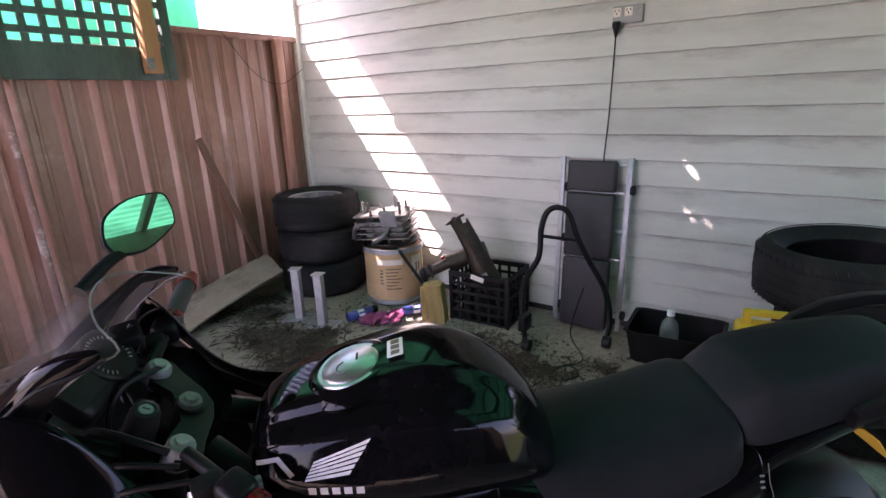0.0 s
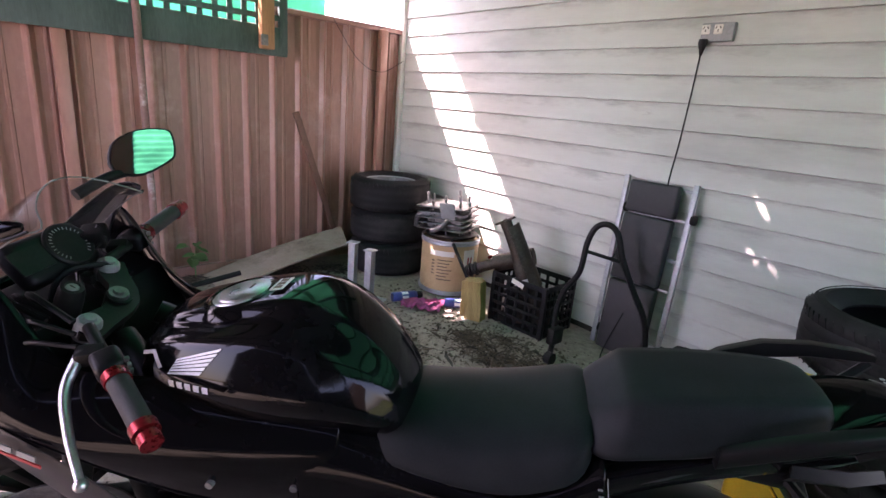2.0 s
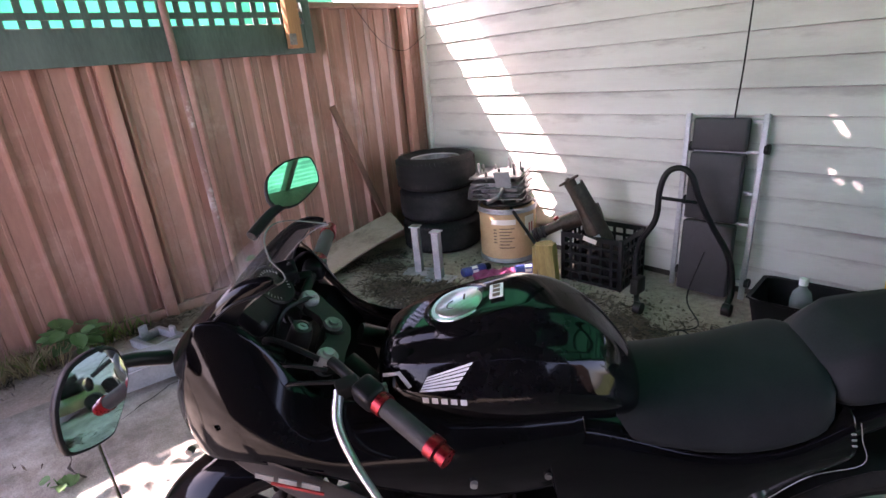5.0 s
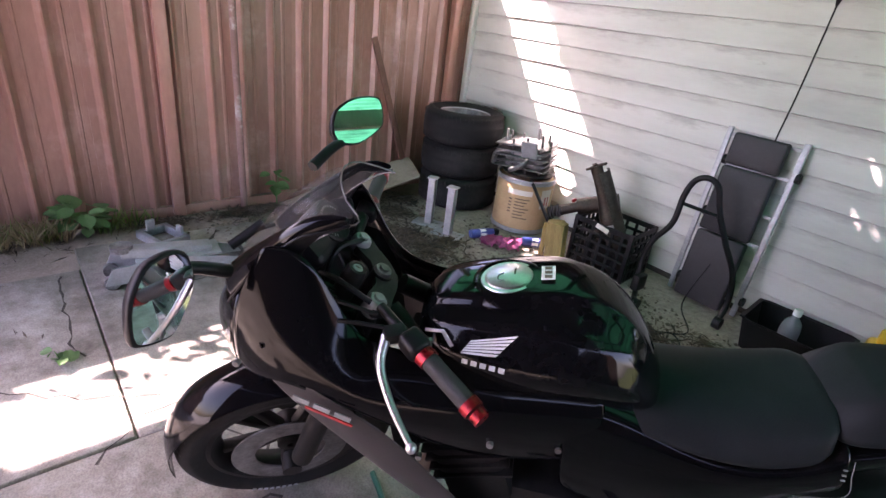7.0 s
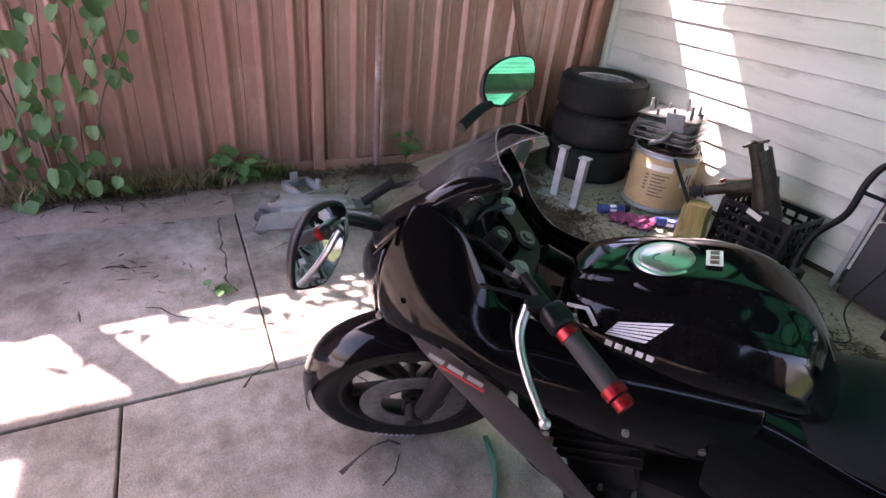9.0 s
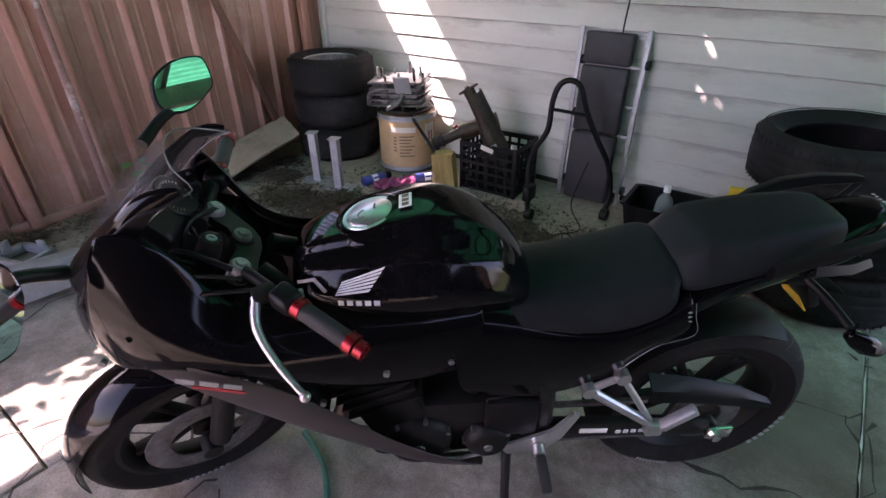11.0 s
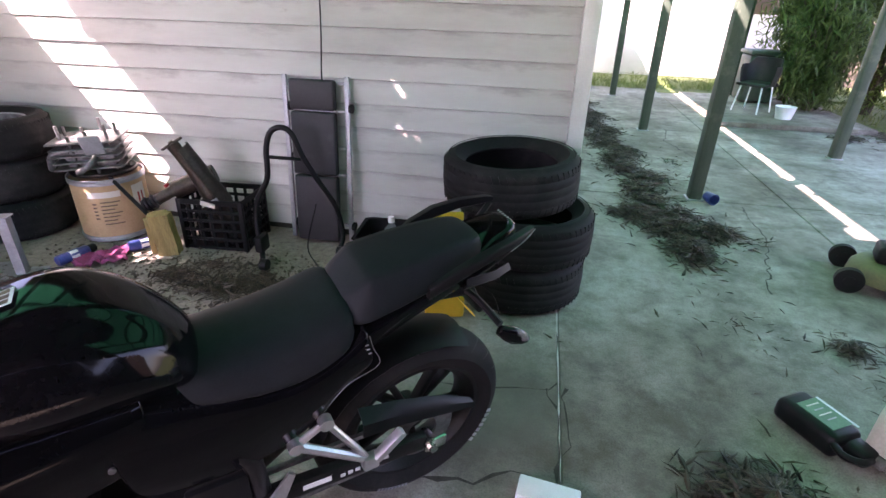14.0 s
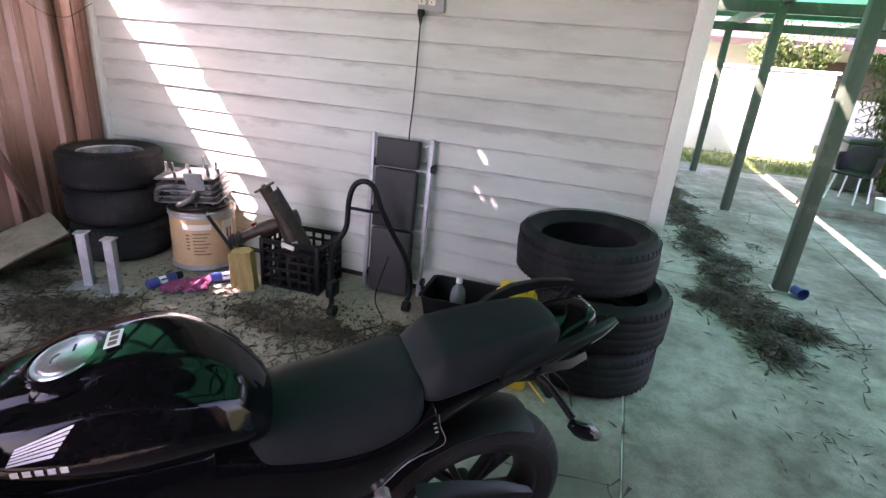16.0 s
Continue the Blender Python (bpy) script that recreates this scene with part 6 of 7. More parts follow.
# mechanic's creeper on end against the wall
creeper = thing("mechanics_creeper", "black padded mechanic's creeper with grey steel rails stood on end", "creeper", pose(2.485, -0.135, 0.0, -4.5, 0, 1))
for x in (-0.195, 0.195):
    part("rail", solid((0.028, 0.022, 1.02), (x, -0.01, 0.53), bevel=0.003), GALV, creeper, "grey steel side rail")
for z0, z1 in ((0.02, 0.445), (0.455, 0.835), (0.845, 1.02)):
    part("pad", solid((0.28, 0.055, z1 - z0), (-0.01, -0.035, (z0 + z1) / 2), bevel=0.014, seg=3), PAD, creeper, "black vinyl pad")
for z in (0.12, 0.45, 0.62, 0.84, 1.0):
    part("cross_rail", solid((0.39, 0.016, 0.018), (0, 0.005, z), bevel=0.002, seg=1), GALV, creeper)
for x, z in ((-0.165, 0.86), (0.215, 0.86), (-0.165, 0.55), (-0.165, 0.12), (0.215, 0.12)):
    bm = bmesh.new()
    rod(bm, (x - 0.011, -0.005, z), (x + 0.011, -0.005, z), 0.027, 16)
    part("caster", bm, PLASTIC, creeper, "small black caster wheel")

# power outlet and its lead
outlet = thing("power_outlet", "weathered grey double power outlet with a black plug", "outlet", pose(2.605, -0.02, 1.782))
part("plate", solid((0.155, 0.035, 0.088), (0, -0.01, 0), bevel=0.006), JACKPAINT, outlet)
for x in (-0.042, 0.018):
    w = part("switch_window", solid((0.042, 0.006, 0.045), (x - 0.012, -0.03, 0.012), bevel=0.003, seg=1), PAPER, outlet)
    bm = bmesh.new()
    for dx, dz, a in ((-0.01, 0.014, 30), (0.01, 0.014, -30), (0, 0.0, 0)):
        box(bm, (0.004, 0.002, 0.012), m=Matrix.Translation((x - 0.012 + dx, -0.034, dz + 0.006)) @ Matrix.Rotation(radians(a), 4, "Y"))
    part("socket_slot", bm, GROOVE, w)
part("plug", lathe(bmesh.new(), [(0, 0), (0.02, 0), (0.022, -0.02), (0.012, -0.05), (0.006, -0.075), (0, -0.075)], 18, Matrix.Translation((-0.05, -0.045, -0.035))), PLASTIC, outlet, "black moulded plug")
bm = bmesh.new()
tube(bm, [(2.555, -0.065, 1.68), (2.548, -0.06, 1.5), (2.54, -0.065, 1.25), (2.530, -0.075, 1.06), (2.525, -0.06, 1.0)], 0.0042, 8)
lead = part("power_lead", bm, PLASTIC)
tagged(lead, "thin black power lead hanging from the outlet", "cable")
bm = bmesh.new()
tube(bm, [(2.50, -0.24, 0.30), (2.47, -0.35, 0.05), (2.62, -0.55, 0.006), (2.52, -0.72, 0.006), (2.58, -0.82, 0.006), (2.66, -0.72, 0.006), (2.56, -0.66, 0.008), (2.50, -0.95, 0.006), (2.40, -1.12, 0.006)], 0.0042, 8)
loose = part("loose_cable", bm, PLASTIC)
tagged(loose, "thin black cable looped on the concrete floor", "cable")
bm = bmesh.new()
tube(bm, [(2.47, -2.475, 0.010), (2.56, -2.50, 0.010), (2.63, -2.53, 0.010), (2.72, -2.60, 0.010), (2.80, -2.72, 0.010)], 0.010, 10)
tagged(part("garden_hose", bm, HOSE), "short dark green garden hose lying on the concrete", "hose")

# post shoes, cans, rag
shoe = thing("post_bracket", "galvanised steel post bracket standing on its base plate", "bracket", pose(0.80, -0.95, 0, 0, 0, 30), "post brackets")
part("base_plate", solid((0.22, 0.14, 0.008), (0, 0, 0.004), bevel=0.002, seg=1), GALV, shoe)
bm = bmesh.new()
for y in (-0.024, 0.024):
    box(bm, (0.05, 0.005, 0.34), (0, y, 0.178), bevel=0.001, seg=1)
box(bm, (0.006, 0.048, 0.34), (0.02, 0, 0.178))
part("upright", bm, GALV, shoe)
part("cap", solid((0.075, 0.07, 0.008), (0, 0, 0.352), bevel=0.002, seg=1), GALV, shoe)
copy_thing(shoe, pose(1.02, -0.95, 0, 0, 0, 22))


def spray_can(at, yaw, group):
    ob = thing("spray_can", "blue and white aerosol can lying on the floor", "spray can", pose(at[0], at[1], 0.033, 0, 90, yaw), group)
    part("body", lathe(bmesh.new(), [(0, -0.095), (0.028, -0.098), (0.0325, -0.09), (0.0325, 0.07), (0.026, 0.085), (0.012, 0.09), (0, 0.09)], 28), CANBLUE, ob)
    part("band", lathe(bmesh.new(), [(0.0327, -0.03), (0.0335, -0.03), (0.0335, 0.015), (0.0327, 0.015)], 28), WHITEINK, ob, "white printed band")
    for k in range(6):
        a = 2 * math.pi * k / 6
        part("print_bar", solid((0.002, 0.012, 0.055), (0.0335, 0, 0.0), m=Matrix.Rotation(a, 4, "Z")), CANBLUE, ob)
    part("cap", lathe(bmesh.new(), [(0.0, 0.125), (0.022, 0.125), (0.026, 0.115), (0.027, 0.08)], 24), PLASTIC, ob, "black cap")


spray_can((1.16, -0.74), 75, "spray cans")
spray_can((1.45, -0.50), 52, "spray cans")
rag = bmesh.new()
bmesh.ops.create_grid(rag, x_segments=26, y_segments=20, size=0.5)
for v in rag.verts:
    x, y = v.co.x, v.co.y
    v.co.x, v.co.y = x * 0.28 + 0.03 * noise.noise(Vector((x * 3, y * 3, 2))), y * 0.20 + 0.03 * noise.noise(Vector((x * 3, y * 3, 7)))
    v.co.z = 0.012 + 0.05 * abs(noise.noise(Vector((x * 5, y * 5, 0)))) + 0.03 * abs(noise.noise(Vector((x * 9, y * 9, 4))))
bmesh.ops.solidify(rag, geom=rag.faces[:], thickness=0.003)
tagged(part("rag", rag, CLOTH, m=pose(1.31, -0.71, 0, 0, 0, 40), angle=80), "crumpled magenta cloth rag on the floor", "rag")

# tub with a bottle, yellow container
tub = thing("plastic_tub", "low black plastic tub by the wall", "tub", pose(3.02, -0.26, 0, 0, 0, 3))
out = [(-0.23, -0.15), (-0.19, -0.17), (0.19, -0.17), (0.23, -0.15), (0.23, 0.15), (0.19, 0.17), (-0.19, 0.17), (-0.23, 0.15)]
rings = [[Vector((x * f, y * f, z)) for x, y in out] for f, z in ((0.85, 0.0), (0.98, 0.17), (1.04, 0.175), (1.04, 0.185), (0.96, 0.18), (0.83, 0.012))]
part("bin", skin(bmesh.new(), rings, caps=True), PLASTIC, tub, angle=50)
bottle = thing("spray_bottle", "translucent pale blue plastic bottle in the black tub", "bottle", pose(2.99, -0.27, 0.014))
part("body", lathe(bmesh.new(), [(0, 0), (0.045, 0), (0.05, 0.01), (0.05, 0.15), (0.04, 0.19), (0.018, 0.215), (0.016, 0.235), (0, 0.235)], 28), BOTTLE, bottle)
part("cap", lathe(bmesh.new(), [(0, 0.262), (0.018, 0.262), (0.02, 0.255), (0.02, 0.228), (0.015, 0.228)], 20), FOAM, bottle, "white screw cap")
yel = thing("yellow_container", "bright yellow plastic container beside the tyre stack", "container", pose(3.42, -0.80, 0, 0, 0, 12))
part("body", solid((0.20, 0.12, 0.50), (0, 0, 0.25), bevel=0.02, seg=3), YELLOW, yel)
part("handle", solid((0.16, 0.03, 0.03), (0, 0, 0.545), bevel=0.01), YELLOW, yel)
part("handle_leg", solid((0.03, 0.03, 0.06), (-0.065, 0, 0.52), bevel=0.008), YELLOW, yel)
part("handle_leg", solid((0.03, 0.03, 0.06), (0.065, 0, 0.52), bevel=0.008), YELLOW, yel)

# board by the fence
sheet_rows = []
for i in range(9):
    u = i / 8
    a, b = Vector((0.03, -1.74, 0.008)).lerp(Vector((0.04, -0.62, 0.27)), u), Vector((0.45, -1.74, 0.008)).lerp(Vector((0.42, -0.77, 0.23)), u)
    sheet_rows.append([a.lerp(b, v / 4) + Vector((0, 0, 0.02 * math.sin(u * 3.1) - 0.010 * (v - 2) ** 2 / 4)) for v in range(5)])
tagged(part("cardboard_sheet", sheet(bmesh.new(), sheet_rows, 0.012), CARD, angle=60), "warped brown sheet of board lying by the fence", "board")

# floor jack and a bracket in front of the motorcycle
jack = thing("floor_jack", "grey low-profile trolley jack with a black handle socket", "floor jack", pose(0.80, -2.64, 0, 0, 0, 83))
for y in (-0.09, 0.09):
    bm = bmesh.new()
    prism(bm, [(-0.34, 0.03), (-0.30, 0.12), (0.05, 0.14), (0.30, 0.09), (0.33, 0.04), (0.1, 0.035)], 0.012, basis((1, 0, 0), (0, 0, 1), (0, -1, 0), (0, y, 0)))
    part("side_plate", bm, JACKPAINT, jack)
part("deck", solid((0.40, 0.17, 0.012), (0.0, 0, 0.128), bevel=0.003), JACKPAINT, jack)
part("lift_arm", solid((0.42, 0.09, 0.05), m=Matrix.Translation((-0.05, 0, 0.15)) @ Matrix.Rotation(radians(3), 4, "Y"), bevel=0.012), JACKPAINT, jack)
part("saddle", lathe(bmesh.new(), [(0, 0.19), (0.035, 0.19), (0.05, 0.2), (0.052, 0.17), (0, 0.17)], 24, Matrix.Translation((-0.25, 0, 0))), GREYMETAL, jack)
for x, y, r in ((-0.31, -0.07, 0.035), (-0.31, 0.07, 0.035), (0.30, -0.10, 0.045), (0.30, 0.10, 0.045)):
    bm = bmesh.new()
    rod(bm, (x, y - 0.015, r), (x, y + 0.015, r), r, 20)
    part("wheel", bm, GREYMETAL, jack, "steel wheel")
bm = bmesh.new()
rod(bm, (0.26, 0, 0.12), (0.44, 0, 0.24), 0.028, 14)
part("handle_socket", bm, PLASTIC, jack)
bm = bmesh.new()
rod(bm, (0.38, 0, 0.20), (0.88, 0.05, 0.27), 0.016, 12)
part("handle", bm, PLASTIC, jack)
frame_bits = thing("alloy_bracket", "dull alloy bracket frame lying by the jack", "bracket", pose(0.36, -2.62, 0.0, 0, 0, 18))
for a, b in (((-0.11, -0.08), (0.11, -0.08)), ((-0.11, 0.08), (0.11, 0.08)), ((-0.11, -0.08), (-0.11, 0.08)), ((0.11, -0.08), (0.11, 0.08))):
    c, s = (Vector(a) + Vector(b)) / 2, Vector(b) - Vector(a)
    part("bar", solid((abs(s.x) + 0.03, abs(s.y) + 0.03, 0.05), (c.x, c.y, 0.025), bevel=0.006), GALV, frame_bits)
part("lug", solid((0.02, 0.05, 0.07), (-0.09, -0.02, 0.075), bevel=0.005), GALV, frame_bits)
part("lug", solid((0.05, 0.02, 0.05), (0.06, 0.07, 0.07), bevel=0.005), GALV, frame_bits)

# by the rear wheel and on the driveway
tagged(part("foam_block", solid((0.20, 0.085, 0.05), (0, 0, 0.026), bevel=0.006), FOAM, m=pose(3.955, -1.83, 0, 0, 0, -8)), "small white foam block on the concrete", "foam block")
oil = thing("oil_bottle", "black motor-oil bottle with a green label lying down", "oil bottle", pose(4.97, -1.33, 0.0, 0, 0, -60))
oil.scale = (0.86, 0.9, 0.95)
part("body", solid((0.29, 0.17, 0.105), (-0.03, 0, 0.053), bevel=0.035, seg=4), PLASTIC, oil)
part("shoulder", solid((0.12, 0.10, 0.07), (0.145, 0.02, 0.05), bevel=0.028, seg=3), PLASTIC, oil)
part("label", solid((0.17, 0.115, 0.003), (-0.02, 0.01, 0.1065), bevel=0.001, seg=1), GREENLABEL, oil, "green and silver label")
for k in range(4):
    part("label_bar", solid((0.006, 0.07 - 0.02 * (k % 2), 0.002), (-0.075 + 0.03 * k, 0.01, 0.1085)), DIMINK if k % 2 else JUG, oil)
part("label_edge", solid((0.19, 0.012, 0.003), (-0.01, 0.07, 0.1075)), SILVERINK, oil)
bm = bmesh.new()
tube(bm, [(0.07, -0.06, 0.075), (0.15, -0.085, 0.07), (0.20, -0.04, 0.065), (0.20, 0.01, 0.06)], 0.014, 10)
part("handle", bm, PLASTIC, oil)
part("cap", lathe(bmesh.new(), [(0, 0.035), (0.022, 0.035), (0.025, 0.03), (0.025, 0), (0, 0)], 20, Matrix.Translation((0.20, 0.045, 0.05)) @ Matrix.Rotation(radians(90), 4, "Y")), GREYMETAL, oil)
jug = thing("plastic_jug", "dirty milky plastic jug beside the oil bottle", "jug", pose(5.20, -1.42, 0, 0, 0, 30))
part("body", solid((0.22, 0.18, 0.26), (0, 0, 0.13), bevel=0.045, seg=4), JUG, jug)
part("neck", lathe(bmesh.new(), [(0.04, 0.25), (0.03, 0.275), (0.03, 0.31), (0, 0.31)], 20), JUG, jug)
cup = thing("blue_cup", "blue plastic cup lying against the carport post", "cup", pose(5.255, 1.28, 0.045, 90, 0, 20))
part("cup", lathe(bmesh.new(), [(0, -0.05), (0.038, -0.05), (0.046, 0.05), (0.043, 0.05), (0.035, -0.044), (0, -0.044)], 24), BLUE, cup)
mower = thing("lawn_mower", "old lawn mower with a faded yellow deck and black engine", "lawn mower", pose(5.90, 0.04, 0, 0, 0, -20))
mower.scale = (0.85, 0.85, 0.85)
part("deck", lathe(bmesh.new(), [(0, 0.19), (0.13, 0.19), (0.2, 0.175), (0.235, 0.14), (0.245, 0.07), (0.235, 0.07), (0.22, 0.13), (0, 0.17)], 32), surface("faded_yellow", (0.09, 0.08, 0.03), (0.17, 0.15, 0.06), (0.5, 0.7), 6, 60, 0.2, dirt=(0.06, 0.055, 0.035), dirt_amount=0.5), mower)
for x, y in ((-0.24, 0.22), (-0.24, -0.22), (0.26, 0.22), (0.26, -0.22)):
    bm = bmesh.new()
    rod(bm, (x, y - 0.025, 0.085), (x, y + 0.025, 0.085), 0.085, 24)
    w = part("wheel", bm, RUBBER, mower, "black rubber mower wheel")
    bm = bmesh.new()
    rod(bm, (x, y - 0.028, 0.085), (x, y + 0.028, 0.085), 0.035, 16)
    part("hub", bm, ENGINE, w)
bm = bmesh.new()
box(bm, (0.24, 0.2, 0.12), (0, 0, 0.25), bevel=0.03, seg=3)
rod(bm, (0, 0, 0.30), (0, 0, 0.38), 0.09, 24)
part("engine", bm, ENGINE, mower, "black mower engine")
part("fuel_tank", solid((0.12, 0.14, 0.1), (0.12, 0.08, 0.33), bevel=0.03, seg=3), PLASTIC, mower)
part("recoil_cover", lathe(bmesh.new(), [(0, 0.4), (0.06, 0.4), (0.085, 0.38), (0.09, 0.35)], 24), GREYMETAL, mower)
for y in (-0.17, 0.17):
    bm = bmesh.new()
    tube(bm, [(0.24, y, 0.15), (0.5, y, 0.5), (0.85, y, 0.92)], 0.012, 8)
    part("handle_tube", bm, GALV, mower)
bm = bmesh.new()
rod(bm, (0.85, -0.17, 0.92), (0.85, 0.17, 0.92), 0.013, 10)
part("handle_bar", bm, PLASTIC, mower)

# ---- yard, plants and litter ----
def scatter(name, label, category, mat, leaves, m=None):
    """One mesh of many small bent leaves: each is a place, a heading, a tilt, a length and a width."""
    verts, faces = [], []
    for p, yaw, tilt, roll, ln, w in leaves:
        r = Euler((roll, tilt, yaw)).to_matrix()
        i = len(verts)
        for x, y, z in ((-ln / 2, 0, 0), (-ln * 0.12, -w / 2, ln * 0.04), (-ln * 0.12, w / 2, ln * 0.04), (ln / 2, 0, -ln * 0.03), (-ln * 0.1, 0, ln * 0.09)):
            verts.append(tuple(p + r @ Vector((x, y, z))))
        faces += [(i, i + 1, i + 4), (i, i + 4, i + 2), (i + 1, i + 3, i + 4), (i + 2, i + 4, i + 3)]
    me = bpy.data.meshes.new(name)
    me.from_pydata(verts, [], faces)
    me.materials.append(mat)
    ob = new(name, me)
    if m is not None:
        ob.matrix_basis = m
    return tagged(ob, label, category, kind="stuff")


def litter(spots, n, ln=(0.03, 0.09), high=0.05):
    out = []
    total = sum(s[2] * s[3] for s in spots)
    for cx, cy, rx, ry in spots:
        for _ in range(int(n * rx * ry / total)):
            a, r = random.uniform(0, 2 * math.pi), abs(random.gauss(0, 0.42)) * random.choice((0.6, 1.0, 1.0, 1.5))
            f = max(0.0, 1 - r)
            r *= 0.8
            p = Vector((cx + rx * r * math.cos(a), cy + ry * r * math.sin(a), 0.004 + random.uniform(0, high) * f))
            l = random.uniform(*ln)
            out.append((p, random.uniform(0, 6.3), random.uniform(-0.45, 0.45), random.uniform(-0.6, 0.6), l, l * random.uniform(0.07, 0.19)))
    return out


scatter("leaf_litter", "drift of dry brown leaves along the house side", "leaf litter", DRYLEAF, litter([(4.36 + 0.03 * k + (0.09 if k % 3 == 1 else -0.05), 5.8 - 0.31 * k, 0.30, 0.40) for k in range(17)], 10500, (0.05, 0.14), 0.07))
scatter("leaf_litter", "pile of dry brown leaves on the driveway", "leaf litter", DRYLEAF, litter([(4.62, 0.85, 0.28, 0.22), (4.85, 0.60, 0.32, 0.25), (5.08, 0.58, 0.32, 0.2), (4.88, 0.25, 0.2, 0.32)], 6000, (0.05, 0.14), 0.09))
scatter("leaf_litter", "dark heap of leaves and bark on the driveway", "leaf litter", DRYLEAF, litter([(4.65, -1.73, 0.27, 0.24)], 4000, (0.05, 0.13), 0.11))
scatter("leaf_litter", "dry leaves and twigs blown along the driveway", "leaf litter", DRYLEAF, litter([(5.38, -0.72, 0.2, 0.22), (5.52, -1.0, 0.22, 0.3), (5.75, -1.15, 0.3, 0.3)], 1300, high=0.05))
scatter("leaf_litter", "scattered single dry leaves on the concrete", "leaf litter", DRYLEAF, litter([(4.9, -0.6, 0.9, 1.1), (5.2, 2.4, 0.8, 1.8), (3.2, -0.9, 1.0, 0.5), (1.0, -3.6, 0.9, 0.9), (4.55, -0.55, 0.12, 0.1), (4.45, -1.05, 0.07, 0.1), (4.78, -0.25, 0.1, 0.07)], 230, high=0.01))
scatter("twig_litter", "dry twigs and leaf litter on the floor beside the brackets", "leaf litter", DRYLEAF, litter([(0.55, -1.05, 0.3, 0.25), (0.95, -1.25, 0.38, 0.28), (1.25, -1.45, 0.4, 0.3), (0.35, -0.85, 0.2, 0.2), (1.6, -1.2, 0.4, 0.3), (1.15, -1.05, 0.2, 0.2)], 2600, (0.03, 0.12), 0.03))
scatter("twig_litter", "dry twigs and scraps round the crate and creeper", "leaf litter", DRYLEAF, litter([(2.3, -0.75, 0.45, 0.25), (2.55, -1.05, 0.3, 0.28), (2.0, -0.62, 0.35, 0.14), (2.75, -0.6, 0.3, 0.2), (2.1, -1.3, 0.5, 0.25)], 1700, (0.02, 0.09), 0.025))
scatter("twig_litter", "dry litter along the foot of the fence", "leaf litter", DRYLEAF, litter([(0.12, -2.1, 0.22, 0.3), (0.15, -1.9, 0.2, 0.3), (0.2, -3.6, 0.2, 0.8), (0.1, -2.6, 0.12, 0.5)], 1300, (0.03, 0.1), 0.03))


def crumbs(spots, n):
    """Loose crumbs of earth and grit: small uneven lumps, thickest at the middle of each spot."""
    verts, faces = [], []
    for _ in range(n):
        cx, cy, rx, ry = random.choice(spots)
        x, y, r = cx + rx * random.gauss(0, 0.45), cy + ry * random.gauss(0, 0.45), 0.002 + 0.013 * random.random() ** 3
        if y > -0.03 or x < 0.02:
            continue
        i = len(verts)
        for dx, dy, dz in ((1, 0, 0.3), (0, 1, 0.3), (-1, 0, 0.3), (0, -1, 0.3), (0, 0, 1), (0, 0, -0.2)):
            k = r * random.uniform(0.6, 1.3)
            verts.append((x + dx * k, y + dy * k, 0.002 + dz * k))
        for a, b in ((0, 1), (1, 2), (2, 3), (3, 0)):
            faces += [(i + a, i + b, i + 4), (i + b, i + a, i + 5)]
    me = bpy.data.meshes.new("loose_soil")
    me.from_pydata(verts, [], faces)
    me.materials.append(EARTH)
    return tagged(new("loose_soil", me), "loose brown earth and grit over the concrete by the wall", "soil", kind="stuff")


crumbs([(0.55, -1.1, 0.5, 0.4), (1.1, -1.1, 0.6, 0.45), (1.7, -1.0, 0.6, 0.4), (2.3, -0.9, 0.5, 0.4), (1.4, -0.6, 0.7, 0.25), (2.2, -0.55, 0.6, 0.2), (0.3, -2.0, 0.3, 0.6), (2.9, -0.6, 0.5, 0.3)], 4500)
scatter("twig_litter", "brown bark strips and leaves trodden over the floor by the junk", "leaf litter", DRYLEAF, litter([(0.85, -1.3, 0.4, 0.2), (1.15, -1.2, 0.35, 0.25), (2.15, -0.85, 0.4, 0.22), (2.45, -0.8, 0.35, 0.2), (1.85, -0.78, 0.3, 0.18), (0.25, -1.25, 0.2, 0.3), (0.14, -2.05, 0.09, 0.40), (0.15, -2.55, 0.07, 0.25)], 3200, (0.04, 0.13), 0.025))


def tuft(centre, n, h, spread, w=0.006):
    out = []
    for _ in range(n):
        a = random.uniform(0, 6.3)
        r = random.uniform(0, spread)
        l = h * random.uniform(0.5, 1.1)
        lean = random.uniform(0.2, 1.2)
        base = Vector((centre[0] + r * math.cos(a), centre[1] + r * math.sin(a), centre[2]))
        tip = Vector((math.cos(a) * math.cos(1.57 - lean * 0.6), math.sin(a) * math.cos(1.57 - lean * 0.6), math.sin(1.57 - lean * 0.6)))
        out.append((base + tip * l / 2, a, -(1.57 - lean * 0.6), 0, l, w))
    return out


blades = []
for _ in range(150):
    blades += tuft((0.06 + random.uniform(0, 0.14), random.uniform(-4.4, -3.05), 0), 7, 0.16, 0.05)
scatter("dry_grass", "straw-coloured dry grass at the foot of the fence", "grass", STRAW, blades)
blades = []
for _ in range(60):
    blades += tuft((0.05 + random.uniform(0, 0.14), random.uniform(-4.6, -2.6), 0), 6, 0.15, 0.05, 0.009)
scatter("green_grass", "green grass tufts at the foot of the fence", "grass", GRASS, blades)


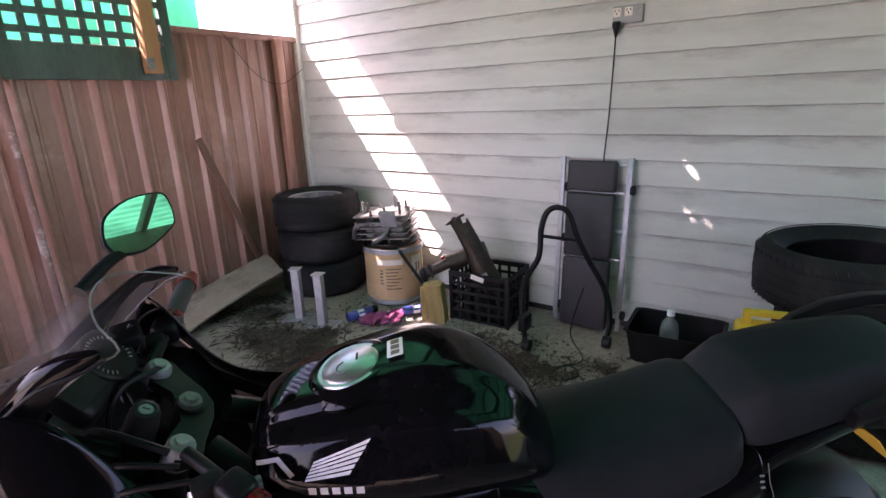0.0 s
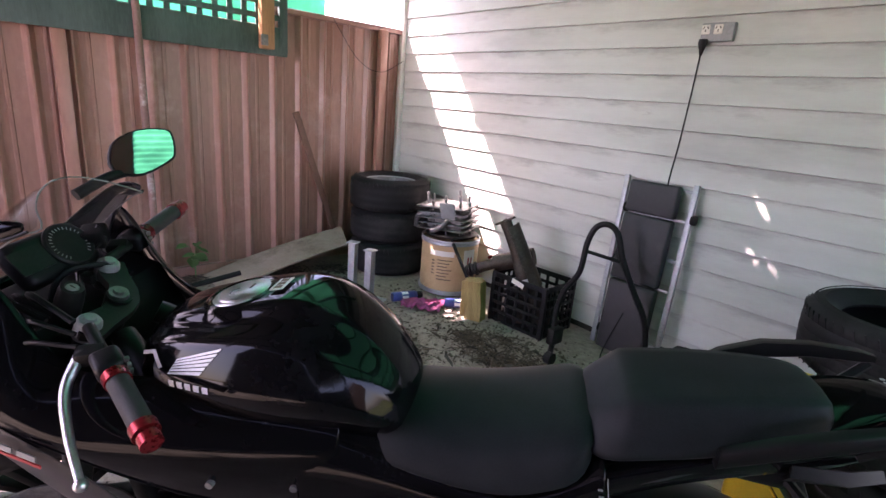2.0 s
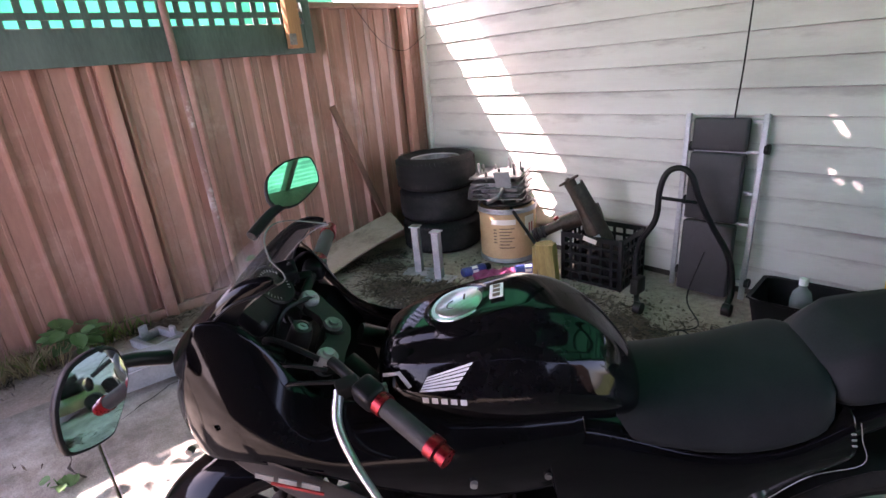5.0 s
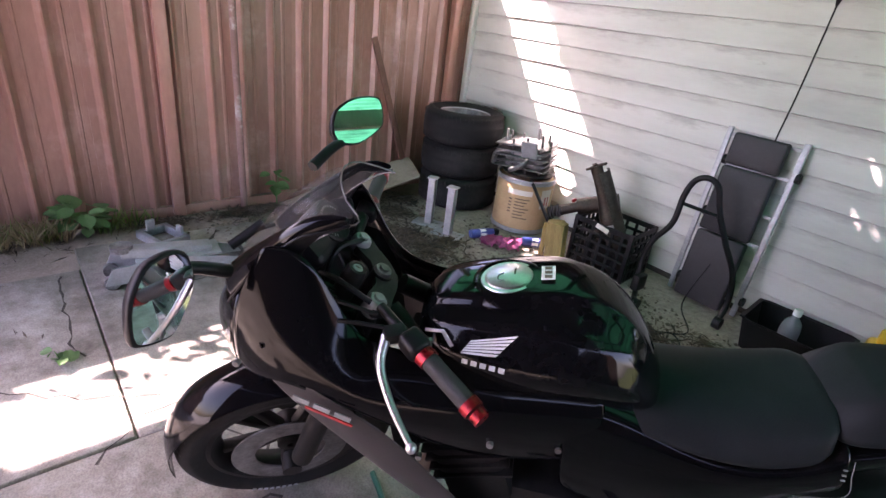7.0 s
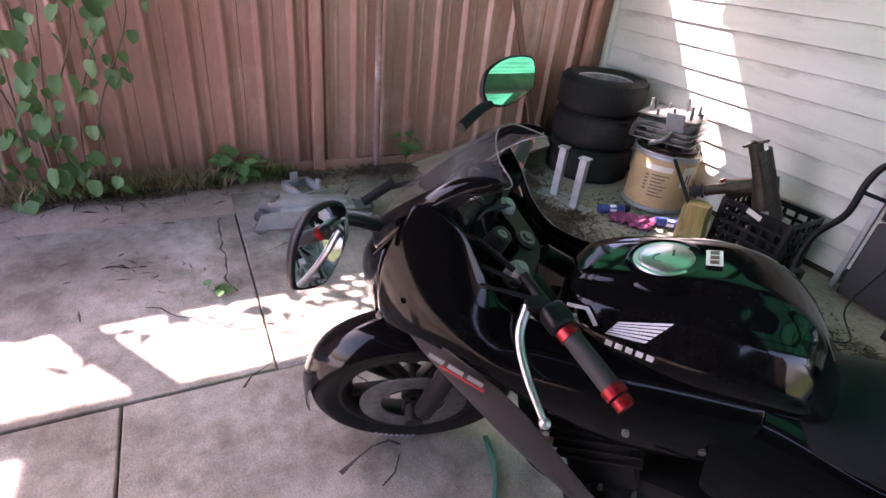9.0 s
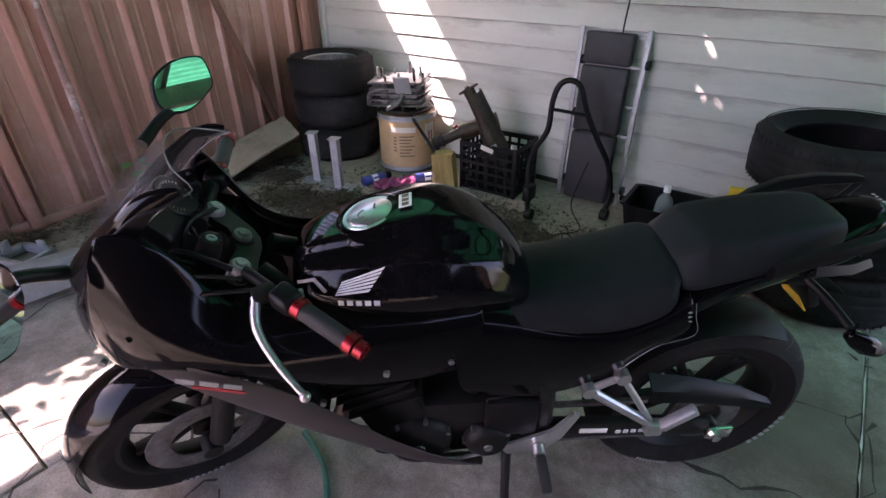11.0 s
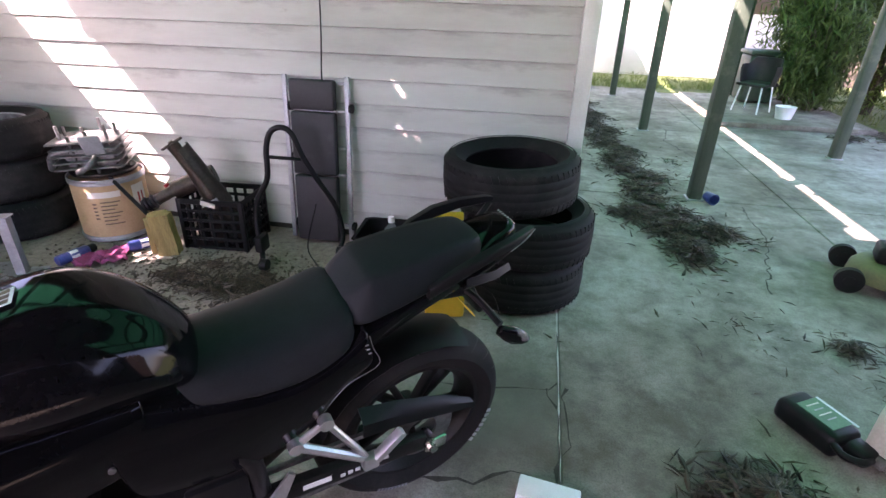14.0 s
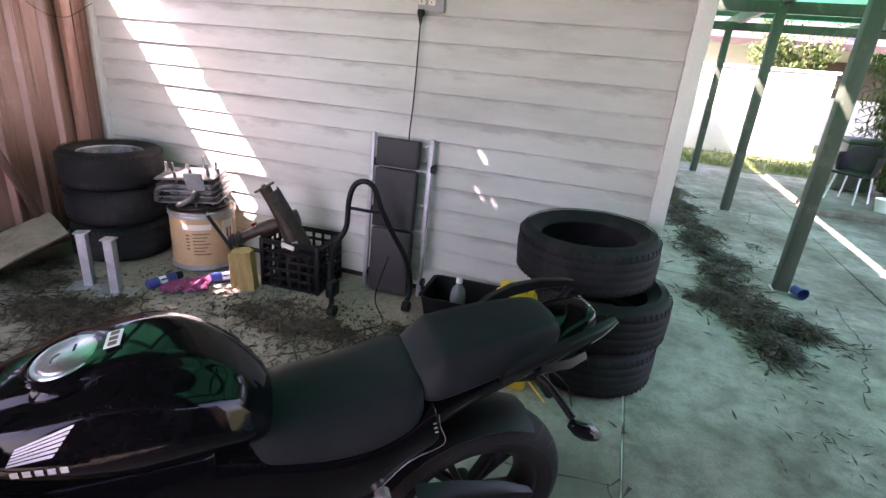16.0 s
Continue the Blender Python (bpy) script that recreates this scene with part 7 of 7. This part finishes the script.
def leafy_plant(name, label, at, h, n, leaf, spread, stems=5, mat=None):
    ob = thing(name, label, "plant", pose(*at))
    tips = []
    bm = bmesh.new()
    for k in range(stems):
        a = 2 * math.pi * k / stems + random.uniform(-0.4, 0.4)
        r = spread * random.uniform(0.4, 1.0)
        top = Vector((r * math.cos(a), r * math.sin(a), h * random.uniform(0.6, 1.0)))
        tube(bm, [(0, 0, 0), (top.x * 0.3, top.y * 0.3, top.z * 0.6), tuple(top)], 0.004, 5, 4, 0.0015)
        tips.append(top)
    part("stem", bm, IVY, ob)
    for k in range(n):
        t = random.choice(tips)
        u = random.uniform(0.4, 1.05)
        p = Vector((t.x * u * u, t.y * u * u, t.z * u)) + Vector([random.uniform(-0.03, 0.03) for _ in range(3)])
        bm = bmesh.new()
        l = leaf * random.uniform(0.6, 1.15)
        rows = [[Vector((l * s, l * 0.42 * w * math.sin(math.pi * min(1, s * 0.85 + 0.12)), 0.10 * l * abs(w) - 0.25 * l * s * s)) for w in (-1, -0.5, 0, 0.5, 1)] for s in (0, 0.25, 0.5, 0.75, 1.0)]
        skin(bm, rows, closed=False)
        part("leaf", bm, mat or IVY, ob, m=Matrix.Translation(p) @ Euler((random.uniform(-0.4, 0.4), random.uniform(-0.5, 0.5), math.atan2(t.y, t.x) + random.uniform(-1.2, 1.2))).to_matrix().to_4x4())
    return ob


leafy_plant("broadleaf_weed", "bright green broad-leaved weed growing at the fence", (0.14, -2.98, 0), 0.22, 26, 0.13, 0.14)
leafy_plant("broadleaf_weed", "small green weed growing by the steel pipe", (0.07, -1.80, 0), 0.24, 12, 0.09, 0.07, 3)
leafy_plant("floor_weed", "small green weed in a concrete crack", (1.33, -3.22, 0), 0.03, 8, 0.055, 0.05, 4)
vine = thing("climbing_vine", "green climbing vine with broad leaves over the fence", "vine", pose(0.10, -3.95, 0))
bm = bmesh.new()
stems = []
for k in range(9):
    y = -0.5 + 0.13 * k
    pts = [(0.05 + 0.05 * random.random(), y * 0.4, 0), (0.04, y * 0.7 + random.uniform(-0.1, 0.1), 0.5), (0.06, y + random.uniform(-0.1, 0.1), 1.0), (0.05, y * 1.2 + random.uniform(-0.15, 0.15), 1.6), (0.0, y * 1.3, 2.0)]
    tube(bm, pts, 0.006, 6, 5, 0.002)
    stems.append(smooth_line(pts, 12))
part("stem", bm, TRUNK, vine)
leaf_bm = bmesh.new()
rows = [[Vector((s, 0.46 * w * math.sin(math.pi * min(1, s * 0.8 + 0.18)) ** 0.7, 0.10 * abs(w) - 0.2 * s * s)) for w in (-1, -0.5, 0, 0.5, 1)] for s in (0, 0.2, 0.45, 0.7, 1.0)]
skin(leaf_bm, rows, closed=False)
leaf_mesh = finish("leaf", leaf_bm, IVY, 80)
for k in range(230):
    line = random.choice(stems)
    p = random.choice(line) + Vector((random.uniform(0.0, 0.12), random.uniform(-0.10, 0.10), random.uniform(-0.05, 0.05)))
    lf = new("leaf", leaf_mesh)
    lf.parent = vine
    sc = random.uniform(0.045, 0.105)
    lf.matrix_basis = Matrix.Translation(p) @ Euler((random.uniform(-0.5, 0.5), random.uniform(0.5, 1.4), random.uniform(-1.3, 1.3))).to_matrix().to_4x4() @ Matrix.Diagonal((sc, sc, sc, 1))

# the yard beyond the carport
step = part("pavement", solid((1.9, 2.5, 0.07), (7.15, 5.7, 0.035), bevel=0.01), CONCRETE)
tagged(step, "raised concrete step at the yard's edge", "pavement", kind="structure")
yard = part("yard_slab", solid((14.0, 2.3, 0.05), (10.0, 8.55, -0.045), bevel=0.01), GRASSY)
tagged(yard, "mown sunlit grass verge", "grass", kind="structure")
# unseen pale ground towards the street, added to bounce light under the roof
drive = part("fill_ground", solid((60.0, 30.0, 0.06), (10.0, -20.6, -0.05)), PAVING)
tagged(drive, "unseen pale concrete ground added to bounce fill light", "pavement", kind="structure")
litter_strip = litter([(8.2, 4.2, 0.5, 0.8), (7.6, 4.1, 0.4, 0.4)], 900, (0.05, 0.14), 0.05)
scatter("leaf_litter", "dry brown leaves under the shrub by the step", "leaf litter", DRYLEAF, litter_strip)
blades = []
for _ in range(500):
    blades += tuft((random.uniform(8.3, 11.5), random.uniform(2.5, 7.0), 0), 5, 0.13, 0.08, 0.010)
for _ in range(900):
    blades += tuft((random.uniform(4.2, 9.5), 7.5 + abs(random.gauss(0, 0.9)), 0), 5, 0.13, 0.08, 0.010)
scatter("yard_grass", "sunlit green and yellow grass at the yard's edge", "grass", GRASS, blades)
yard_fence = thing("yard_fence", "white painted rendered garden wall in full sun", "wall", kind="structure")
part("wall", solid((3.8, 0.12, 1.75), (5.7, 9.75, 0.875), bevel=0.01), TRIM, yard_fence)
part("coping", solid((3.9, 0.18, 0.06), (5.7, 9.75, 1.78), bevel=0.008), TRIM, yard_fence)
shed = thing("neighbour_house", "grey neighbouring house wall with a brown roof", "house", kind="structure")
part("wall", solid((9.0, 0.3, 2.6), (9.0, 14.0, 1.3)), FARWALL, shed)
part("roof", solid((9.6, 3.0, 0.14), m=Matrix.Translation((9.0, 13.2, 2.75)) @ Matrix.Rotation(radians(14), 4, "X")), BROWNROOF, shed)
part("dark_window", solid((2.2, 0.05, 0.9), (8.9, 13.83, 1.7), bevel=0.01), BROWNROOF, shed)
part("downpipe", solid((0.09, 0.09, 2.6), (8.1, 13.75, 1.3), bevel=0.01), TRIM, shed)
side_fence = thing("paling_fence", "brown weathered timber paling fence in the yard", "fence", kind="structure")
for k in range(26):
    part("paling", solid((0.14, 0.02, 1.7 + random.uniform(-0.03, 0.03)), (9.1 + 0.15 * k, 9.3 + random.uniform(-0.01, 0.01), 0.85), bevel=0.003, seg=1), TRUNK, side_fence)
# unseen dark screen added on the far side of the driveway, blocking light
bound = part("light_block_side", solid((0.12, 9.0, 2.3), (9.3, -5.2, 1.15), bevel=0.01), BROWNROOF)
tagged(bound, "unseen dark brown screen added across the driveway to block light", "fence", kind="structure")


def shrub(name, label, at, size, n, leaf, mat, limbs=7, narrow=0.2):
    ob = thing(name, label, "shrub", pose(*at))
    bm = bmesh.new()
    ends = []
    for k in range(limbs):
        a = 2 * math.pi * k / limbs + random.uniform(-0.3, 0.3)
        r = random.uniform(0.3, 0.9)
        top = Vector((size[0] * r * math.cos(a), size[1] * r * math.sin(a), size[2] * random.uniform(0.55, 0.95)))
        tube(bm, [(0.05 * math.cos(a), 0.05 * math.sin(a), 0), (top.x * 0.35, top.y * 0.35, top.z * 0.55), tuple(top)], 0.035, 7, 5, 0.01)
        ends.append(top)
    part("trunk", bm, TRUNK, ob)
    leaves = []
    clumps = []
    for e in ends:
        for _ in range(7):
            u = random.uniform(0.25, 1.1)
            clumps.append(Vector((e.x * u, e.y * u, e.z * u)) + Vector((random.gauss(0, size[0] * 0.16), random.gauss(0, size[1] * 0.16), random.gauss(0, 0.15))))
    for _ in range(n):
        c = random.choice(clumps)
        p = c + Vector([random.gauss(0, 0.13) for _ in range(3)])
        if p.z < 0.05:
            continue
        l = leaf * random.uniform(0.6, 1.3)
        leaves.append((p, random.uniform(0, 6.3), random.uniform(0.1, 1.2), random.uniform(-0.6, 0.6), l, l * narrow))
    crown = scatter("crown", "", "", mat, leaves)
    crown.parent = ob
    for key in ("label", "category"):
        if key in crown:
            del crown[key]
    return ob


shrub("garden_shrub", "dense shrub with long drooping green leaves", (7.78, 5.75, 0.06), (0.62, 0.62, 2.3), 5200, 0.20, LEAF, 9, 0.14)
shrub("garden_shrub", "tall sunlit green shrub behind the carport", (9.8, 6.6, 0), (1.0, 1.0, 2.8), 4200, 0.13, LEAF, 9, 0.4)
shrub("garden_shrub", "leafy green bush by the paling fence", (10.2, 4.2, 0), (0.9, 0.9, 2.4), 3000, 0.12, LEAF, 8, 0.4)
shrub("garden_shrub", "dense green shrub beside the step", (8.5, 7.7, 0), (0.9, 0.8, 2.6), 4500, 0.16, LEAF, 9, 0.2)
shrub("garden_shrub", "sunlit green bush along the yard side", (9.3, 5.2, 0), (0.8, 0.8, 2.2), 3000, 0.14, LEAF, 8, 0.3)
shrub("garden_shrub", "drooping green shrub over the wheelie bin", (7.75, 6.6, 0), (0.7, 0.6, 2.9), 4200, 0.20, LEAF, 9, 0.14)
shrub("garden_shrub", "sunlit yellow-green bush past the step", (8.75, 6.1, 0), (0.75, 0.7, 2.5), 4200, 0.13, GRASS, 9, 0.35)
shrub("garden_shrub", "low leafy bush in the sun beside the driveway", (9.0, 4.6, 0), (0.7, 0.7, 1.9), 3200, 0.12, LEAF, 8, 0.35)
shrub("garden_tree", "leafy tree behind the neighbour's wall", (7.2, 12.0, 0), (1.4, 1.0, 3.4), 4200, 0.14, LEAF, 9, 0.4)
shrub("garden_tree", "leafy tree over the back fence", (11.5, 9.9, 0), (1.6, 1.4, 3.6), 4200, 0.14, LEAF, 9, 0.4)

chair = thing("garden_chair", "grey woven tub chair with white metal legs", "chair", pose(6.85, 5.35, 0.07, 0, 0, 225))
chair.scale = (0.9, 0.9, 0.92)
part("seat", solid((0.46, 0.46, 0.05), (0, 0, 0.42), bevel=0.02, seg=3), GUNMETAL, chair)
rows = []
for z, r, t in ((0.42, 0.25, 0), (0.55, 0.27, 0.02), (0.68, 0.29, 0.05), (0.80, 0.28, 0.1)):
    rows.append([Vector((r * math.cos(radians(a)), r * math.sin(radians(a)), z + (0.0 if 120 < a < 240 else -0.10 * (z - 0.42) / 0.38))) for a in range(70, 291, 20)])
part("backrest", sheet(bmesh.new(), rows, 0.015), GUNMETAL, chair, "curved grey woven back")
for x in (-0.18, 0.18):
    for y in (-0.18, 0.18):
        bm = bmesh.new()
        rod(bm, (x * 1.15, y * 1.15, 0), (x * 0.9, y * 0.9, 0.42), 0.013, 10)
        part("leg", bm, FOAM, chair, "white metal leg")
pail = thing("white_tub", "small white plastic tub on the step", "tub", pose(7.14, 4.92, 0.07))
part("tub", lathe(bmesh.new(), [(0, 0), (0.10, 0), (0.13, 0.16), (0.135, 0.165), (0.125, 0.165), (0.095, 0.01), (0, 0.01)], 24), FOAM, pail)
refuse = thing("wheelie_bin", "dark green wheelie bin among the shrubs", "bin", pose(7.15, 6.3, 0.07))
part("body", solid((0.46, 0.46, 0.7), (0, 0, 0.37), bevel=0.04, seg=3), POST, refuse)
part("lid", solid((0.5, 0.52, 0.06), (0, 0, 0.75), bevel=0.02), POST, refuse)
